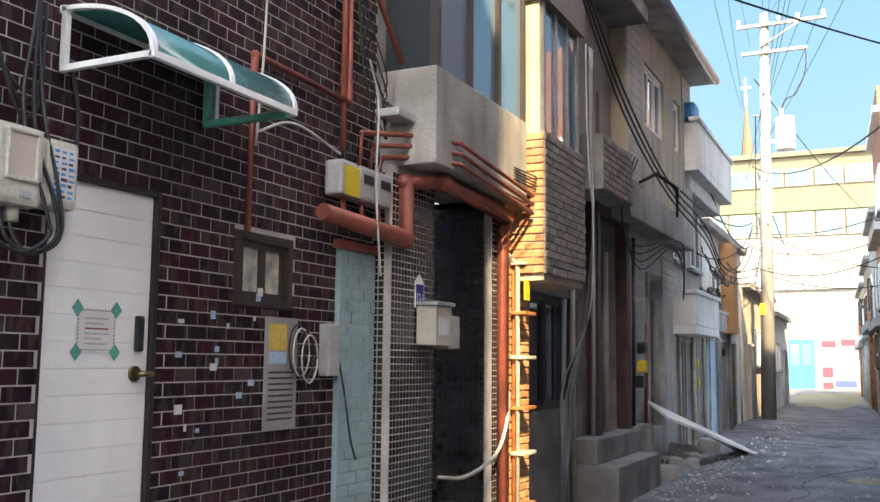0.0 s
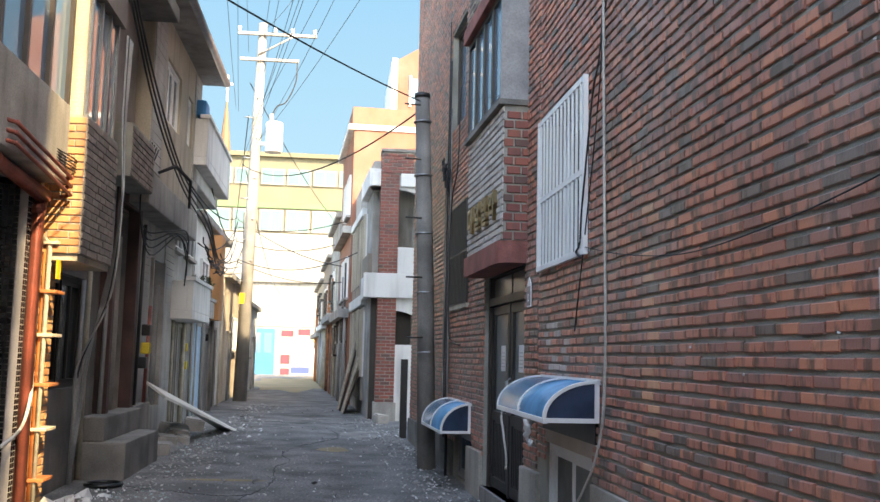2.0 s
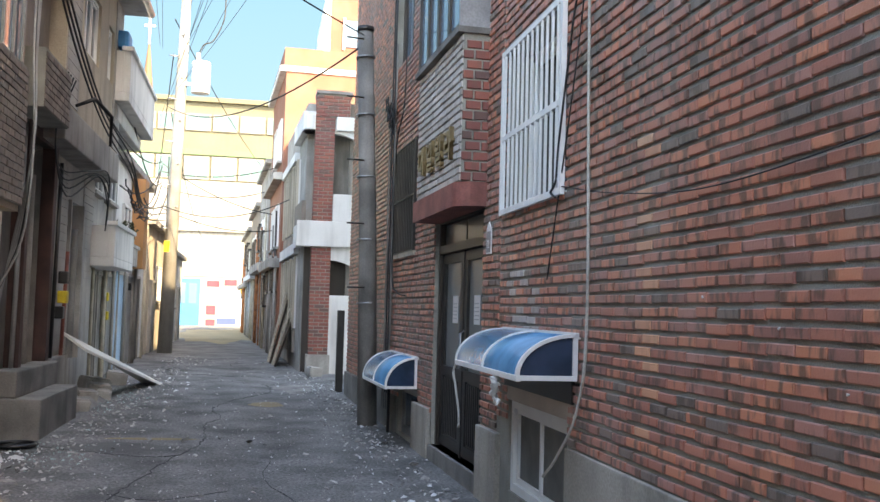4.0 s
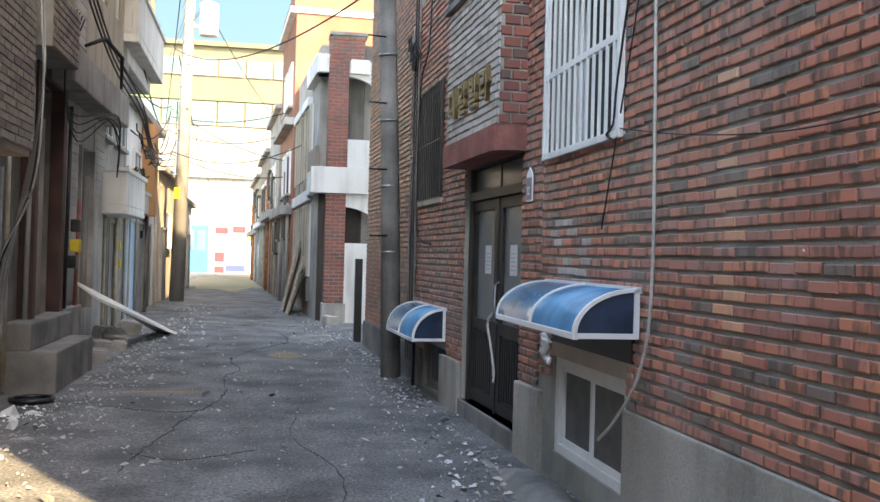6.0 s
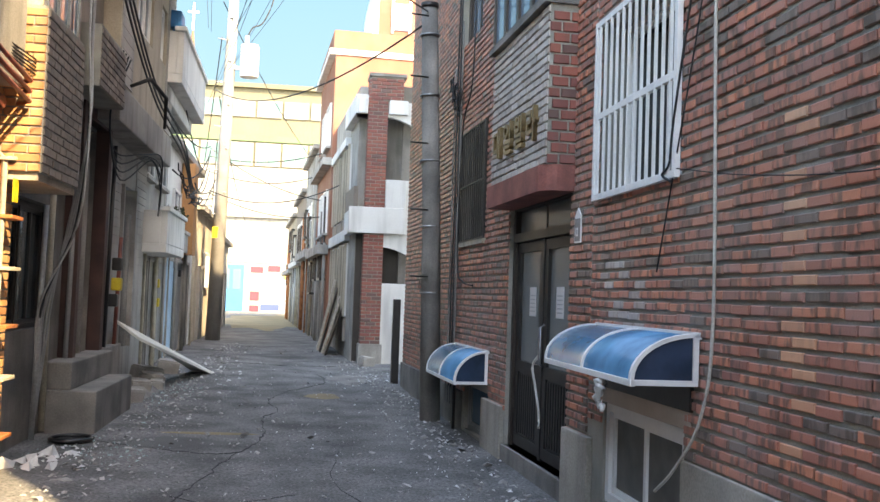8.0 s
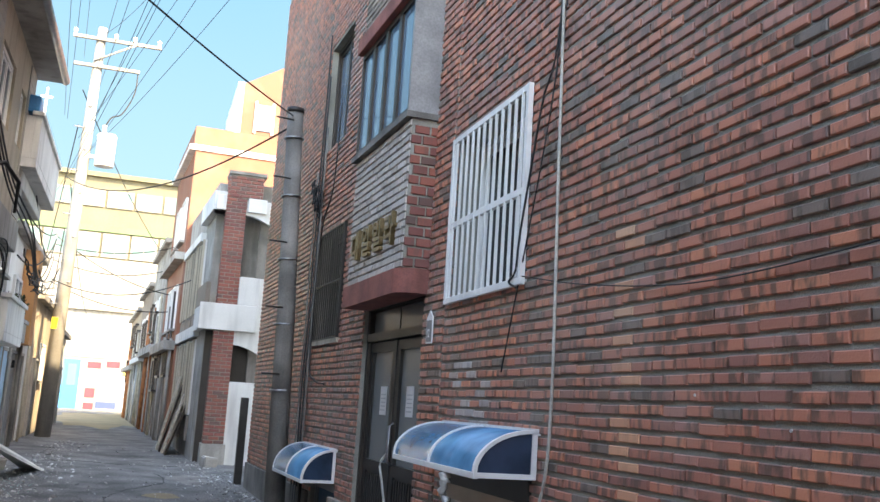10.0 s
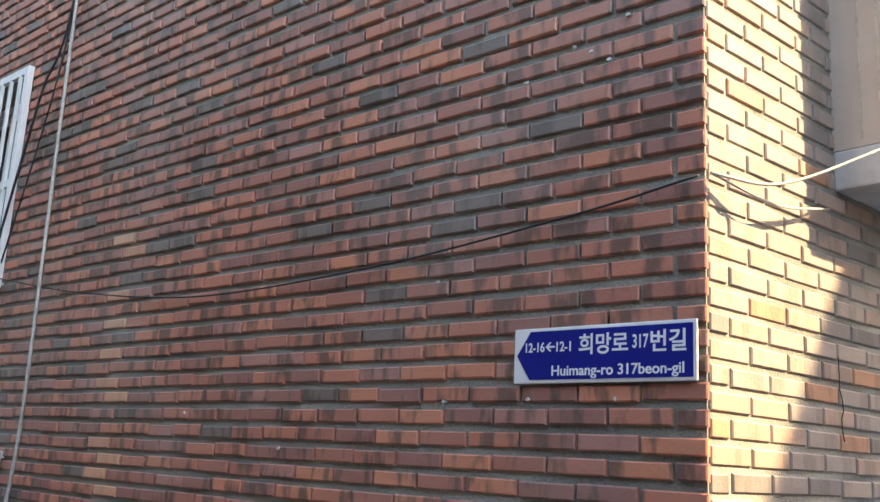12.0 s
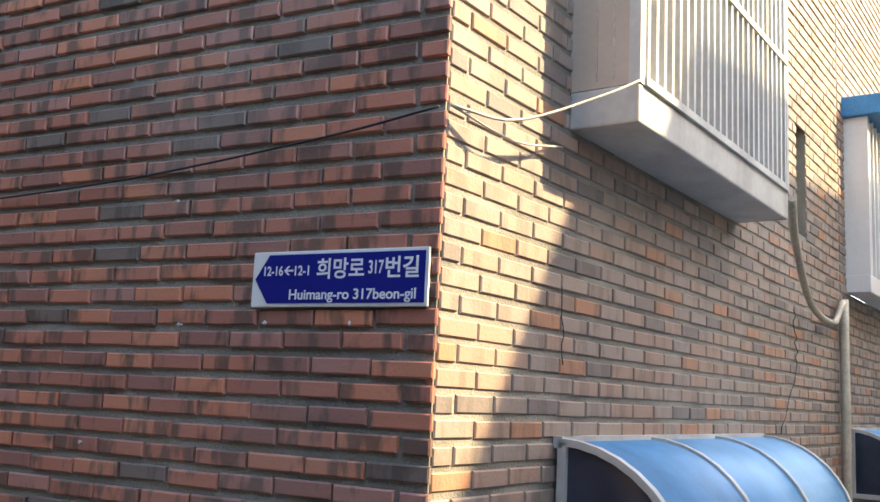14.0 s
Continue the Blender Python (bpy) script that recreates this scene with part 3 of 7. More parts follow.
def bay():
    """The brick bay over the entrance on its red slab."""
    F, a, b, n = FB, 0.42, 2.2, 0.27
    t = thing("brick_bay", F.at((a + b) / 2, 0.1, 2.42), "projecting brick bay with tall sliding windows on a red slab", "bay")
    bm = bmesh.new()
    pts = [F.at(b, 0, 0)] + [F.at(b - 0.0, n - 0.0, 0)] + [F.at(a + 0.16 - 0.16 * math.sin(k * math.pi / 12), n - 0.16 + 0.16 * math.cos(k * math.pi / 12), 0) for k in range(7)] + [F.at(a, 0, 0)]
    lo = [bm.verts.new(p + Vector((0, 0, 2.4))) for p in pts]
    hi = [bm.verts.new(p + Vector((0, 0, 2.6))) for p in pts]
    bm.faces.new(lo), bm.faces.new(hi)
    for i in range(len(pts)):
        bm.faces.new((lo[i], lo[(i + 1) % len(pts)], hi[(i + 1) % len(pts)], hi[i]))
    part("slab", bm, M["red_slab"], t, "red painted concrete slab with a rounded corner")
    part("core", B(F, a + 0.03, b - 0.02, 0.0, n - 0.04, 2.6, 3.84), M["mortar"], t)
    front = brick_cells(a + 0.03, b - 0.02, 2.6, 3.84, RP, RU, 0.012, 0.016, [], 5)
    bricks(F, t, front, M["brick_grey"], M["brick_grey"], None, base=n - 0.04)
    S = Face(F.at(a + 0.03, 0, 0).x, F.at(a + 0.03, 0, 0).y, F.n.x, F.n.y, 1)
    if S.n.dot(F.u) > 0:
        S.n = -S.n
    bricks(S, t, brick_cells(0, n - 0.03, 2.6, 3.84, 0.085, 0.14, 0.016, 0.018, [], 6), M["brick_red"], M["brick_red"], None)
    z0, z1 = 3.84, 4.95
    part("sill", B(F, a, b, 0, n + 0.02, z0, z0 + 0.05), M["concrete_dark"], t)
    part("head_slab", B(F, a, b, 0, n + 0.05, z1, z1 + 0.16, 0.01), M["red_slab"], t)
    part("window_side", B(F, a + 0.03, a + 0.06, 0, n, z0 + 0.05, z1), M["pink_grey"], t, "grey side panel")
    for i in range(4):
        u0 = a + 0.06 + i * (b - a - 0.08) / 4
        u1 = u0 + (b - a - 0.08) / 4
        w = part("window_sash", fbox(fbox(fbox(fbox(bmesh.new(), F, u0, u0 + 0.045, n - 0.06, n - 0.01, z0 + 0.05, z1), F, u1 - 0.03, u1, n - 0.06, n - 0.01, z0 + 0.05, z1), F, u0 + 0.045, u1 - 0.03, n - 0.06, n - 0.01, z0 + 0.05, z0 + 0.1), F, u0 + 0.045, u1 - 0.03, n - 0.06, n - 0.01, z1 - 0.05, z1), M["brown_frame"], t)
        part("pane", B(F, u0 + 0.045, u1 - 0.03, n - 0.04, n - 0.033, z0 + 0.1, z1 - 0.05), M["glass_blue"], w)
    part("upper_core", B(F, a + 0.03, b - 0.02, 0, n - 0.02, z1 + 0.16, 6.6), M["mortar"], t)
    bricks(F, t, brick_cells(a + 0.03, b - 0.02, z1 + 0.16, 6.6, RP, RU, 0.012, 0.016, [], 8), M["brick_brown"], M["brick_brown"], None, base=n - 0.02)


bay()


def frame_window(name, F, h, n, fr, glass, label, cols=2, w=0.05, depth=0.06, cat="window"):
    a, b, c, d = h
    t = thing(name, F.at((a + b) / 2, n, c), label, cat)
    bm = bmesh.new()
    for q in ((a, b, c, c + w), (a, b, d - w, d), (a, a + w, c + w, d - w), (b - w, b, c + w, d - w)):
        fbox(bm, F, q[0], q[1], n - depth, n, q[2], q[3])
    part("window_frame", bm, M[fr], t)
    for i in range(cols):
        u0, u1 = a + w + i * (b - a - 2 * w) / cols, a + w + (i + 1) * (b - a - 2 * w) / cols
        off = -0.015 * (i % 2)
        s = bmesh.new()
        for q in ((u0, u1, c + w, c + w + 0.04), (u0, u1, d - w - 0.04, d - w), (u0, u0 + 0.04, c + w + 0.04, d - w - 0.04), (u1 - 0.04, u1, c + w + 0.04, d - w - 0.04)):
            fbox(s, F, q[0], q[1], n - depth + 0.01 + off, n - 0.012 + off, q[2], q[3])
        sash = part("sash", s, M[fr], t)
        part("pane", B(F, u0 + 0.04, u1 - 0.04, n - 0.036 + off, n - 0.03 + off, c + w + 0.04, d - w - 0.04), M[glass], sash)
    return t


def grille(name, F, h, n, bars, r, material, label, rails=(0.0, 0.5, 1.0), frame_w=0.03, square=True):
    a, b, c, d = h
    t = thing(name, F.at((a + b) / 2, n, c), label, "window grille")
    for u in (a, b - frame_w):
        part("side_frame", B(F, u, u + frame_w, n, n + 0.035, c, d, 0.004), material, t)
    for k in rails:
        z = c + (d - c - frame_w) * k
        part("rail", B(F, a + frame_w, b - frame_w, n + 0.002, n + 0.033, z, z + frame_w, 0.004), material, t)
    for i in range(bars):
        u = a + frame_w + (i + 0.5) * (b - a - 2 * frame_w) / bars
        part("bar", B(F, u - r, u + r, n + 0.018, n + 0.018 + 2 * r, c + 0.01, d - 0.01), material, t)
    return t


frame_window("window_1", FA, BARS, -0.18, "white", "glass", "white sliding window behind a barred grille", 2)
grille("window_grille", FA, (BARS[0] - 0.02, BARS[1] + 0.02, BARS[2] - 0.02, BARS[3] + 0.02), 0.02, 12, 0.0085, M["white"], "white painted steel bar grille on the brick wall", (0.0, 0.46, 1.0), 0.045)
frame_window("window_2", FA, CELLAR, -0.02, "white", "glass_dusty", "low white framed cellar window with dusty dark glass", 2, 0.06)
solo("window_lintel", B(FA, CELLAR[0] - 0.1, CELLAR[1] + 0.03, 0.0, 0.012, CELLAR[3], CELLAR[3] + 0.1, 0.004), M["beige"], "chipped cream lintel board over the cellar window", "lintel")
solo("sooty_lintel", B(FA, 3.84, 5.36, 0.0, 0.022, CELLAR[3] + 0.1, 1.15, 0.004), M["dark_steel"], "dark lintel strip under the blue awning", "lintel")
frame_window("window_3", FB, GRID2, -0.12, "brown_frame", "glass", "dark ground floor window behind iron bars", 2)
grille("iron_grille", FB, GRID2, 0.01, 12, 0.008, M["dark_steel"], "rusty dark iron bar grille", (0.0, 0.5, 1.0), 0.02)
frame_window("window_4", FB, CELLAR2, -0.05, "grey_frame", "glass_blue", "blue-grey cellar window under a small awning", 1)
frame_window("window_5", FB, UP2, -0.08, "brown_frame", "glass_blue", "upstairs sliding window with bright glass", 2)
solo("window_sill", B(FB, GRID2[0], GRID2[1], 0, 0.04, GRID2[2] - 0.05, GRID2[2]), M["cream"], "pale sill under the barred window", "sill")


def barrel_awning(F, a, b, z_top, drop, out, sheet, frame_mat, label, ribs, group="barrel awnings", n0=0.02, brackets=False, ends=True):
    """A quarter-round plastic awning with side arches and ribs."""
    t = thing("awning", F.at((a + b) / 2, n0, z_top - drop), label, "awning", group)
    arc = [(n0 + out * math.sin(k * math.pi / 20), z_top - drop + drop * math.cos(k * math.pi / 20)) for k in range(11)]
    bm = bmesh.new()
    rows = []
    for off in (0.0, -0.006):
        rows.append([[bm.verts.new(F.at(u, n, z + off)) for n, z in arc] for u in (a + 0.015, b - 0.015)])
    for (l, r) in rows:
        for i in range(10):
            bm.faces.new((l[i], l[i + 1], r[i + 1], r[i])).smooth = True
    for i in range(10):
        for e in (0, 1):
            bm.faces.new((rows[0][e][i], rows[0][e][i + 1], rows[1][e][i + 1], rows[1][e][i]))
    part("sheet", bm, sheet, t)

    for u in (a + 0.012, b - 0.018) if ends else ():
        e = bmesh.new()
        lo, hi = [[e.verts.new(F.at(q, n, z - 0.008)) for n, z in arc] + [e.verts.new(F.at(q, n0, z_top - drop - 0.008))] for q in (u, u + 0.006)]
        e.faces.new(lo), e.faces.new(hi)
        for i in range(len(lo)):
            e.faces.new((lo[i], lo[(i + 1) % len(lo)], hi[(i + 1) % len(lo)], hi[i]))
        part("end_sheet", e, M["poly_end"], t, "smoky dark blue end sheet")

    def rib(u, w, name):
        r = bmesh.new()
        ring = []
        for n, z in arc:
            d = Vector((n - n0, z - (z_top - drop))).normalized()
            ring.append([r.verts.new(F.at(q, n + d.x * h, z + d.y * h)) for q, h in ((u, -0.012), (u + w, -0.012), (u + w, 0.01), (u, 0.01))])
        for p, q in zip(ring, ring[1:]):
            for k in range(4):
                r.faces.new((p[k], p[(k + 1) % 4], q[(k + 1) % 4], q[k]))
        r.faces.new(ring[0]), r.faces.new(ring[-1])
        part(name, r, frame_mat, t)

    for k in range(ribs):
        rib(a + (b - a - 0.03) * k / (ribs - 1), 0.03, "rib")
    for u in (a, b - 0.03):
        part("side_rail", fbox(fbox(bmesh.new(), F, u, u + 0.03, n0, n0 + 0.03, z_top - drop, z_top), F, u, u + 0.03, n0, n0 + out, z_top - drop - 0.03, z_top - drop, 0.003), frame_mat, t)
    part("front_rail", B(F, a, b, n0 + out - 0.02, n0 + out + 0.01, z_top - drop - 0.035, z_top - drop, 0.004), frame_mat, t)
    part("wall_rail", B(F, a, b, n0 - 0.015, n0 + 0.015, z_top - 0.02, z_top + 0.015), frame_mat, t)
    if brackets:
        u = b - 0.1
        part("bracket", fbox(fbox(bmesh.new(), F, u, u + 0.035, n0, n0 + 0.035, z_top - drop - 0.06, z_top - 0.05), F, u, u + 0.035, n0 + 0.035, n0 + out, z_top - drop - 0.06, z_top - drop - 0.025), M["teal_paint"], t)
    return t


barrel_awning(FA, 3.74, 5.42, 1.41, 0.235, 0.36, M["poly_blue"], M["white"], "blue plastic barrel awning in a white frame", 3)
barrel_awning(FB, 2.95, 4.55, 1.02, 0.3, 0.34, M["poly_blue"], M["white"], "small dull blue plastic barrel awning", 3)
barrel_awning(FC, 0.64, 2.75, 1.37, 0.42, 0.42, M["poly_blue_lit"], M["aged_white"], "sunlit blue plastic barrel awning on the street wall", 4)
barrel_awning(FC, 4.7, 6.4, 1.4, 0.4, 0.4, M["poly_blue_lit"], M["aged_white"], "further blue plastic barrel awning on the street wall", 3)
frame_window("window_6", FC, CELLAR3, -0.06, "white", "glass", "cellar window under the street awning", 3)


def street_window_box():
    F, a, b, n, z0, z1 = FC, 0.7, 2.42, 0.24, 2.355, 4.2
    t = thing("window_box", F.at((a + b) / 2, 0.1, z0), "projecting white steel window cage with upright bars", "window cage")
    part("base_tray", B(F, a, b, 0, n, z0, z0 + 0.125, 0.008), M["aged_white"], t)
    part("side_panel", B(F, a, a + 0.02, 0, n - 0.03, z0 + 0.125, z1), M["beige"], t, "ribbed beige side panel")
    for k in (0.09, 0.15):
        part("seam", B(F, a - 0.004, a, k, k + 0.006, z0 + 0.15, z1), M["cream_pipe"], t)
    part("back_window", B(F, a + 0.02, b - 0.02, -0.06, 0.0, z0 + 0.2, z1), M["glass_frost"], t)
    part("corner_post", B(F, a - 0.004, a + 0.035, n - 0.035, n + 0.004, z0 + 0.125, z1), M["aged_white"], t)
    part("corner_post", B(F, b - 0.035, b + 0.004, n - 0.035, n + 0.004, z0 + 0.125, z1), M["aged_white"], t)
    for z in (z0 + 0.125, z0 + 0.72, z0 + 1.3, z1 - 0.03):
        part("rail", B(F, a + 0.035, b - 0.035, n - 0.02, n + 0.012, z, z + 0.028), M["aged_white"], t)
    for i in range(24):
        u = a + 0.06 + i * (b - a - 0.12) / 23
        part("bar", B(F, u - 0.01, u + 0.01, n - 0.014, n + 0.006, z0 + 0.15, z1 - 0.01), M["aged_white"], t)
    part("lid", B(F, a, b, 0, n, z1, z1 + 0.05), M["aged_white"], t)


street_window_box()


def next_window_box():
    F, a, b, n, z0, z1 = FC, 4.75, 6.3, 0.16, 2.3, 3.5
    t = thing("window_box", F.at(a, 0, z0), "white window cage with a bright blue awning roof", "window cage")
    part("base_tray", B(F, a, b, 0, n, z0, z0 + 0.12, 0.008), M["white"], t)
    part("side_panel", B(F, a, a + 0.03, 0, n, z0 + 0.12, z1), M["white"], t)
    part("back_window", B(F, a + 0.03, b, 0.0, 0.05, z0 + 0.12, z1), M["glass_frost"], t)
    for i in range(12):
        u = a + 0.06 + i * (b - a - 0.1) / 11
        part("bar", B(F, u - 0.012, u + 0.012, n - 0.02, n, z0 + 0.12, z1), M["white"], t)
    part("roof_sheet", B(F, a - 0.05, b, 0, n + 0.1, z1, z1 + 0.14, 0.01), M["blue_paint"], t, "bright blue roof")


next_window_box()


# ---- the street name sign ----
def text_mesh(body, size, F, u, z, n, material, parent, name="lettering", flip=True, squeeze=1.0, depth=0.0008, box=None):
    cu = bpy.data.curves.new(name, "FONT")
    cu.body, cu.size, cu.extrude = body, size, depth
    cu.align_x = "LEFT"
    cu.offset = size * 0.018
    ob = new(name, cu)
    bpy.context.view_layer.update()
    me = bpy.data.meshes.new_from_object(ob.evaluated_get(bpy.context.evaluated_depsgraph_get()))
    bpy.data.objects.remove(ob)
    bpy.data.curves.remove(cu)
    if box:
        xs, ys = [v.co.x for v in me.vertices], [v.co.y for v in me.vertices]
        me.transform(Matrix.Diagonal((box[0] / (max(xs) - min(xs)), box[1] / (max(ys) - min(ys)), 1, 1)) @ Matrix.Translation((-min(xs), -min(ys), 0)))
    right = -F.u if flip else F.u
    m = Matrix((right, Vector((0, 0, 1)), F.n)).transposed().to_4x4()
    m.translation = F.at(u, n, z)
    me.transform(m @ Matrix.Diagonal((squeeze, 1, 1, 1)))
    me.materials.clear()
    me.materials.append(material)
    o = new(name, me)
    o.parent = parent
    o.matrix_parent_inverse = Matrix() if parent.parent else Matrix.Translation(parent.location).inverted()
    return o


def street_sign():
    F, a, b, c, d, n = FA, 0.012, 0.574, 1.708, 1.862, 0.026
    t = thing("street_sign", F.at((a + b) / 2, 0, c), "blue and white enamel street name plate on brick", "sign")
    part("plate", B(F, a, b, n - 0.01, n, c, d, 0.004), M["white"], t)
    bm = bmesh.new()
    e, m = 0.01, (c + d) / 2
    tip = b - 0.012
    pts = [(a + e, c + e), (tip - 0.045, c + e), (tip, m), (tip - 0.045, d - e), (a + e, d - e)]
    lo = [bm.verts.new(F.at(u, n, z)) for u, z in pts]
    hi = [bm.verts.new(F.at(u, n + 0.002, z)) for u, z in pts]
    bm.faces.new(lo), bm.faces.new(hi)
    for i in range(5):
        bm.faces.new((lo[i], lo[(i + 1) % 5], hi[(i + 1) % 5], hi[i]))
    part("blue_field", bm, M["sign_blue"], t)
    k = n + 0.002
    for body, u, z, w, h in (("희망로", 0.355, 1.783, 0.151, 0.056), ("317", 0.191, 1.794, 0.046, 0.036), ("번길", 0.139, 1.783, 0.099, 0.056),
                             ("Huimang-ro 317beon-gil", 0.4425, 1.719, 0.397, 0.037), ("12-16", 0.532, 1.794, 0.064, 0.027), ("12-1", 0.428, 1.794, 0.047, 0.027)):
        text_mesh(body, 0.05, F, u, z, k, M["letter"], t, box=(w, h))
    ar = fbox(bmesh.new(), F, 0.4335, 0.461, k, k + 0.001, 1.805, 1.81)
    for s in (1, -1):
        pts = [F.at(0.464, 0, 1.8075), F.at(0.4505, 0, 1.8075 + s * 0.0125), F.at(0.4445, 0, 1.8075 + s * 0.0125), F.at(0.456, 0, 1.8075)]
        lo, hi = [[ar.verts.new(p + F.n * q) for p in pts] for q in (k + 0.0002, k + 0.0012)]
        ar.faces.new(lo), ar.faces.new(hi)
        for i in range(4):
            ar.faces.new((lo[i], lo[(i + 1) % 4], hi[(i + 1) % 4], hi[i]))
    part("arrow", ar, M["letter"], t)


street_sign()


def number_plate(F, u, z, n, text, label):
    t = thing("house_number_plate", F.at(u, n, z), label, "sign", "house number plates")
    bm = bmesh.new()
    pts = [(-0.07, 0), (0.07, 0), (0.07, 0.2), (0, 0.26), (-0.07, 0.2)]
    lo, hi = [bm.verts.new(F.at(u + x, n, z + y)) for x, y in pts], [bm.verts.new(F.at(u + x, n + 0.008, z + y)) for x, y in pts]
    bm.faces.new(lo), bm.faces.new(hi)
    for i in range(5):
        bm.faces.new((lo[i], lo[(i + 1) % 5], hi[(i + 1) % 5], hi[i]))
    part("plate", bm, M["white"], t)
    part("field", B(F, u - 0.06, u + 0.06, n + 0.008, n + 0.01, z + 0.012, z + 0.18), M["pink_grey"] if F is FB else M["sign_blue"], t)
    text_mesh(text, 0.09, F, u + (0.05 if F is FB else -0.055), z + 0.05, n + 0.01, M["letter"], t, flip=F is FB, squeeze=0.75)


number_plate(FB, 0.28, 2.0, 0.02, "12", "small grey house number plate beside the entrance")
wordmark = thing("building_name_letters", FB.at(1.4, 0.3, 2.85), "row of tarnished gold letters on the brick bay", "lettering")
for i, ch in enumerate("대일빌라"):
    text_mesh(ch, 0.3, FB, 1.98 - 0.36 * i, 2.84, 0.262, M["gold"], wordmark, "letter", depth=0.02)


# ---- left: the glazed tile house ----
LDOOR = (1.73, 2.47, 0.06, 2.48)
LWIN = (3.08, 3.66, 1.93, 2.37)
wall_l = wall_with_holes(FL, -4.5, 4.7, -0.2, 5.5, 0.3, [LDOOR, LWIN], "wall_left_tiled", M["grout"], "house wall of dark maroon glazed tiles with pale joints")
solo("wall_left_back", B(FL, -4.5, 7.0, -1.6, -1.5, -0.2, 5.4), M["concrete_dark"], "inner wall behind the tiled house front", "wall", kind="structure")


def white_door():
    F, (a, b, c, d) = FL, LDOOR
    t = thing("white_door", F.at((a + b) / 2, -0.1, c), "white embossed plank-pattern steel door with lock, shut", "door")
    leaf = part("door_leaf", B(F, a + 0.02, b - 0.03, -0.1, -0.03, c, d - 0.03), M["white"], t)
    rows = 19
    for i in range(rows):
        z = c + 0.02 + i * (d - c - 0.06) / rows
        part("plank", B(F, a + 0.022, b - 0.032, -0.03, -0.025, z + 0.003, z + (d - c - 0.06) / rows - 0.003, 0.002), M["white"], leaf)
    part("door_frame", fbox(fbox(fbox(bmesh.new(), F, a, a + 0.018, -0.12, 0.0, c, d), F, b - 0.028, b, -0.12, 0.004, c, d), F, a + 0.018, b - 0.028, -0.12, 0.0, d - 0.028, d), M["dark_steel"], t)
    part("digital_lock", B(F, b - 0.13, b - 0.085, -0.03, 0.005, 1.655, 1.835, 0.012), M["black"], t)
    part("lock_face", B(F, b - 0.122, b - 0.093, 0.005, 0.008, 1.74, 1.815), M["glass"], t)
    part("knob_plate", sweep(bmesh.new(), [F.at(b - 0.12, -0.03, 1.545), F.at(b - 0.12, -0.012, 1.545)], 0.04, 16), M["brass"], t)
    part("lever", sweep(bmesh.new(), [F.at(b - 0.12, -0.02, 1.545), F.at(b - 0.12, 0.03, 1.545), F.at(b - 0.045, 0.035, 1.545)], 0.012), M["brass"], t)
    p = solo("taped_notice", B(F, a + 0.235, a + 0.48, -0.024, -0.022, 1.65, 1.855), M["paper"], "paper notice taped to the white door at its corners", "notice")
    for u in (a + 0.235, a + 0.48):
        for z in (1.65, 1.855):
            bm = bmesh.new()
            lo, hi = [[bm.verts.new(F.at(u + x, q, z + y)) for x, y in ((0.036, 0), (0, 0.042), (-0.036, 0), (0, -0.042))] for q in (-0.022, -0.0205)]
            bm.faces.new(lo), bm.faces.new(hi)
            for k in range(4):
                bm.faces.new((lo[k], lo[(k + 1) % 4], hi[(k + 1) % 4], hi[k]))
            part("tape", bm, M["teal_paint"], p, "green tape")
    for k in range(10):
        for z in (1.658, 1.845):
            part("border_dash", B(F, a + 0.265 + k * 0.02, a + 0.275 + k * 0.02, -0.022, -0.0212, z, z + 0.005), M["dark_steel"], p)
    for k in range(8):
        for u in (a + 0.24, a + 0.47):
            part("border_dash", B(F, u, u + 0.005, -0.022, -0.0212, 1.69 + k * 0.018, 1.699 + k * 0.018), M["dark_steel"], p)
    for k in range(6):
        part("text_line", B(F, a + 0.285, a + 0.285 + (0.14, 0.1, 0.15, 0.15, 0.12, 0.15)[k], -0.022, -0.0212, 1.685 + k * 0.024, 1.693 + k * 0.024), M["red_pipe"] if k == 3 else M["grey_plastic"], p)


white_door()
frame_window("window_7", FL, LWIN, 0.012, "brown_frame", "glass_clouded", "small dark framed window with clouded panes", 2, 0.05)
barrel_awning(FL, 1.74, 2.84, 3.22, 0.27, 0.55, M["poly_green"], M["white"], "green plastic barrel awning over the white door", 3, "door awnings", brackets=True, ends=False)


def box_meter(F, u, z, w, h, d, label):
    """A moulded meter case: rounded body, raised rim round a sunken window, cable gland."""
    t = thing("meter_box", F.at(u, 0, z), label, "meter box", "meter boxes")
    part("case", B(F, u, u + w, 0.0, d, z, z + h, 0.035), M["ivory"], t)
    a, b, c, e = u + w * 0.22, u + w * 0.86, z + h * 0.3, z + h * 0.93
    rim = bmesh.new()
    for q in ((a, b, c, c + 0.018), (a, b, e - 0.018, e), (a, a + 0.018, c + 0.018, e - 0.018), (b - 0.018, b, c + 0.018, e - 0.018)):
        fbox(rim, F, q[0], q[1], d - 0.004, d + 0.014, q[2], q[3], 0.005)
    part("rim", rim, M["ivory"], t)
    part("window", B(F, a + 0.018, b - 0.018, d, d + 0.004, c + 0.018, e - 0.018), M["beige"], t, "clouded viewing window")
    part("cable_gland", sweep(bmesh.new(), [F.at(u + w * 0.6, d / 2, z + 0.01), F.at(u + w * 0.6, d / 2, z - 0.06)], 0.032, 12), M["ivory"], t)
    part("seal", B(F, u + w * 0.5, u + w * 0.72, d, d + 0.012, z + h * 0.1, z + h * 0.2, 0.004), M["grey_plastic"], t)
    return t


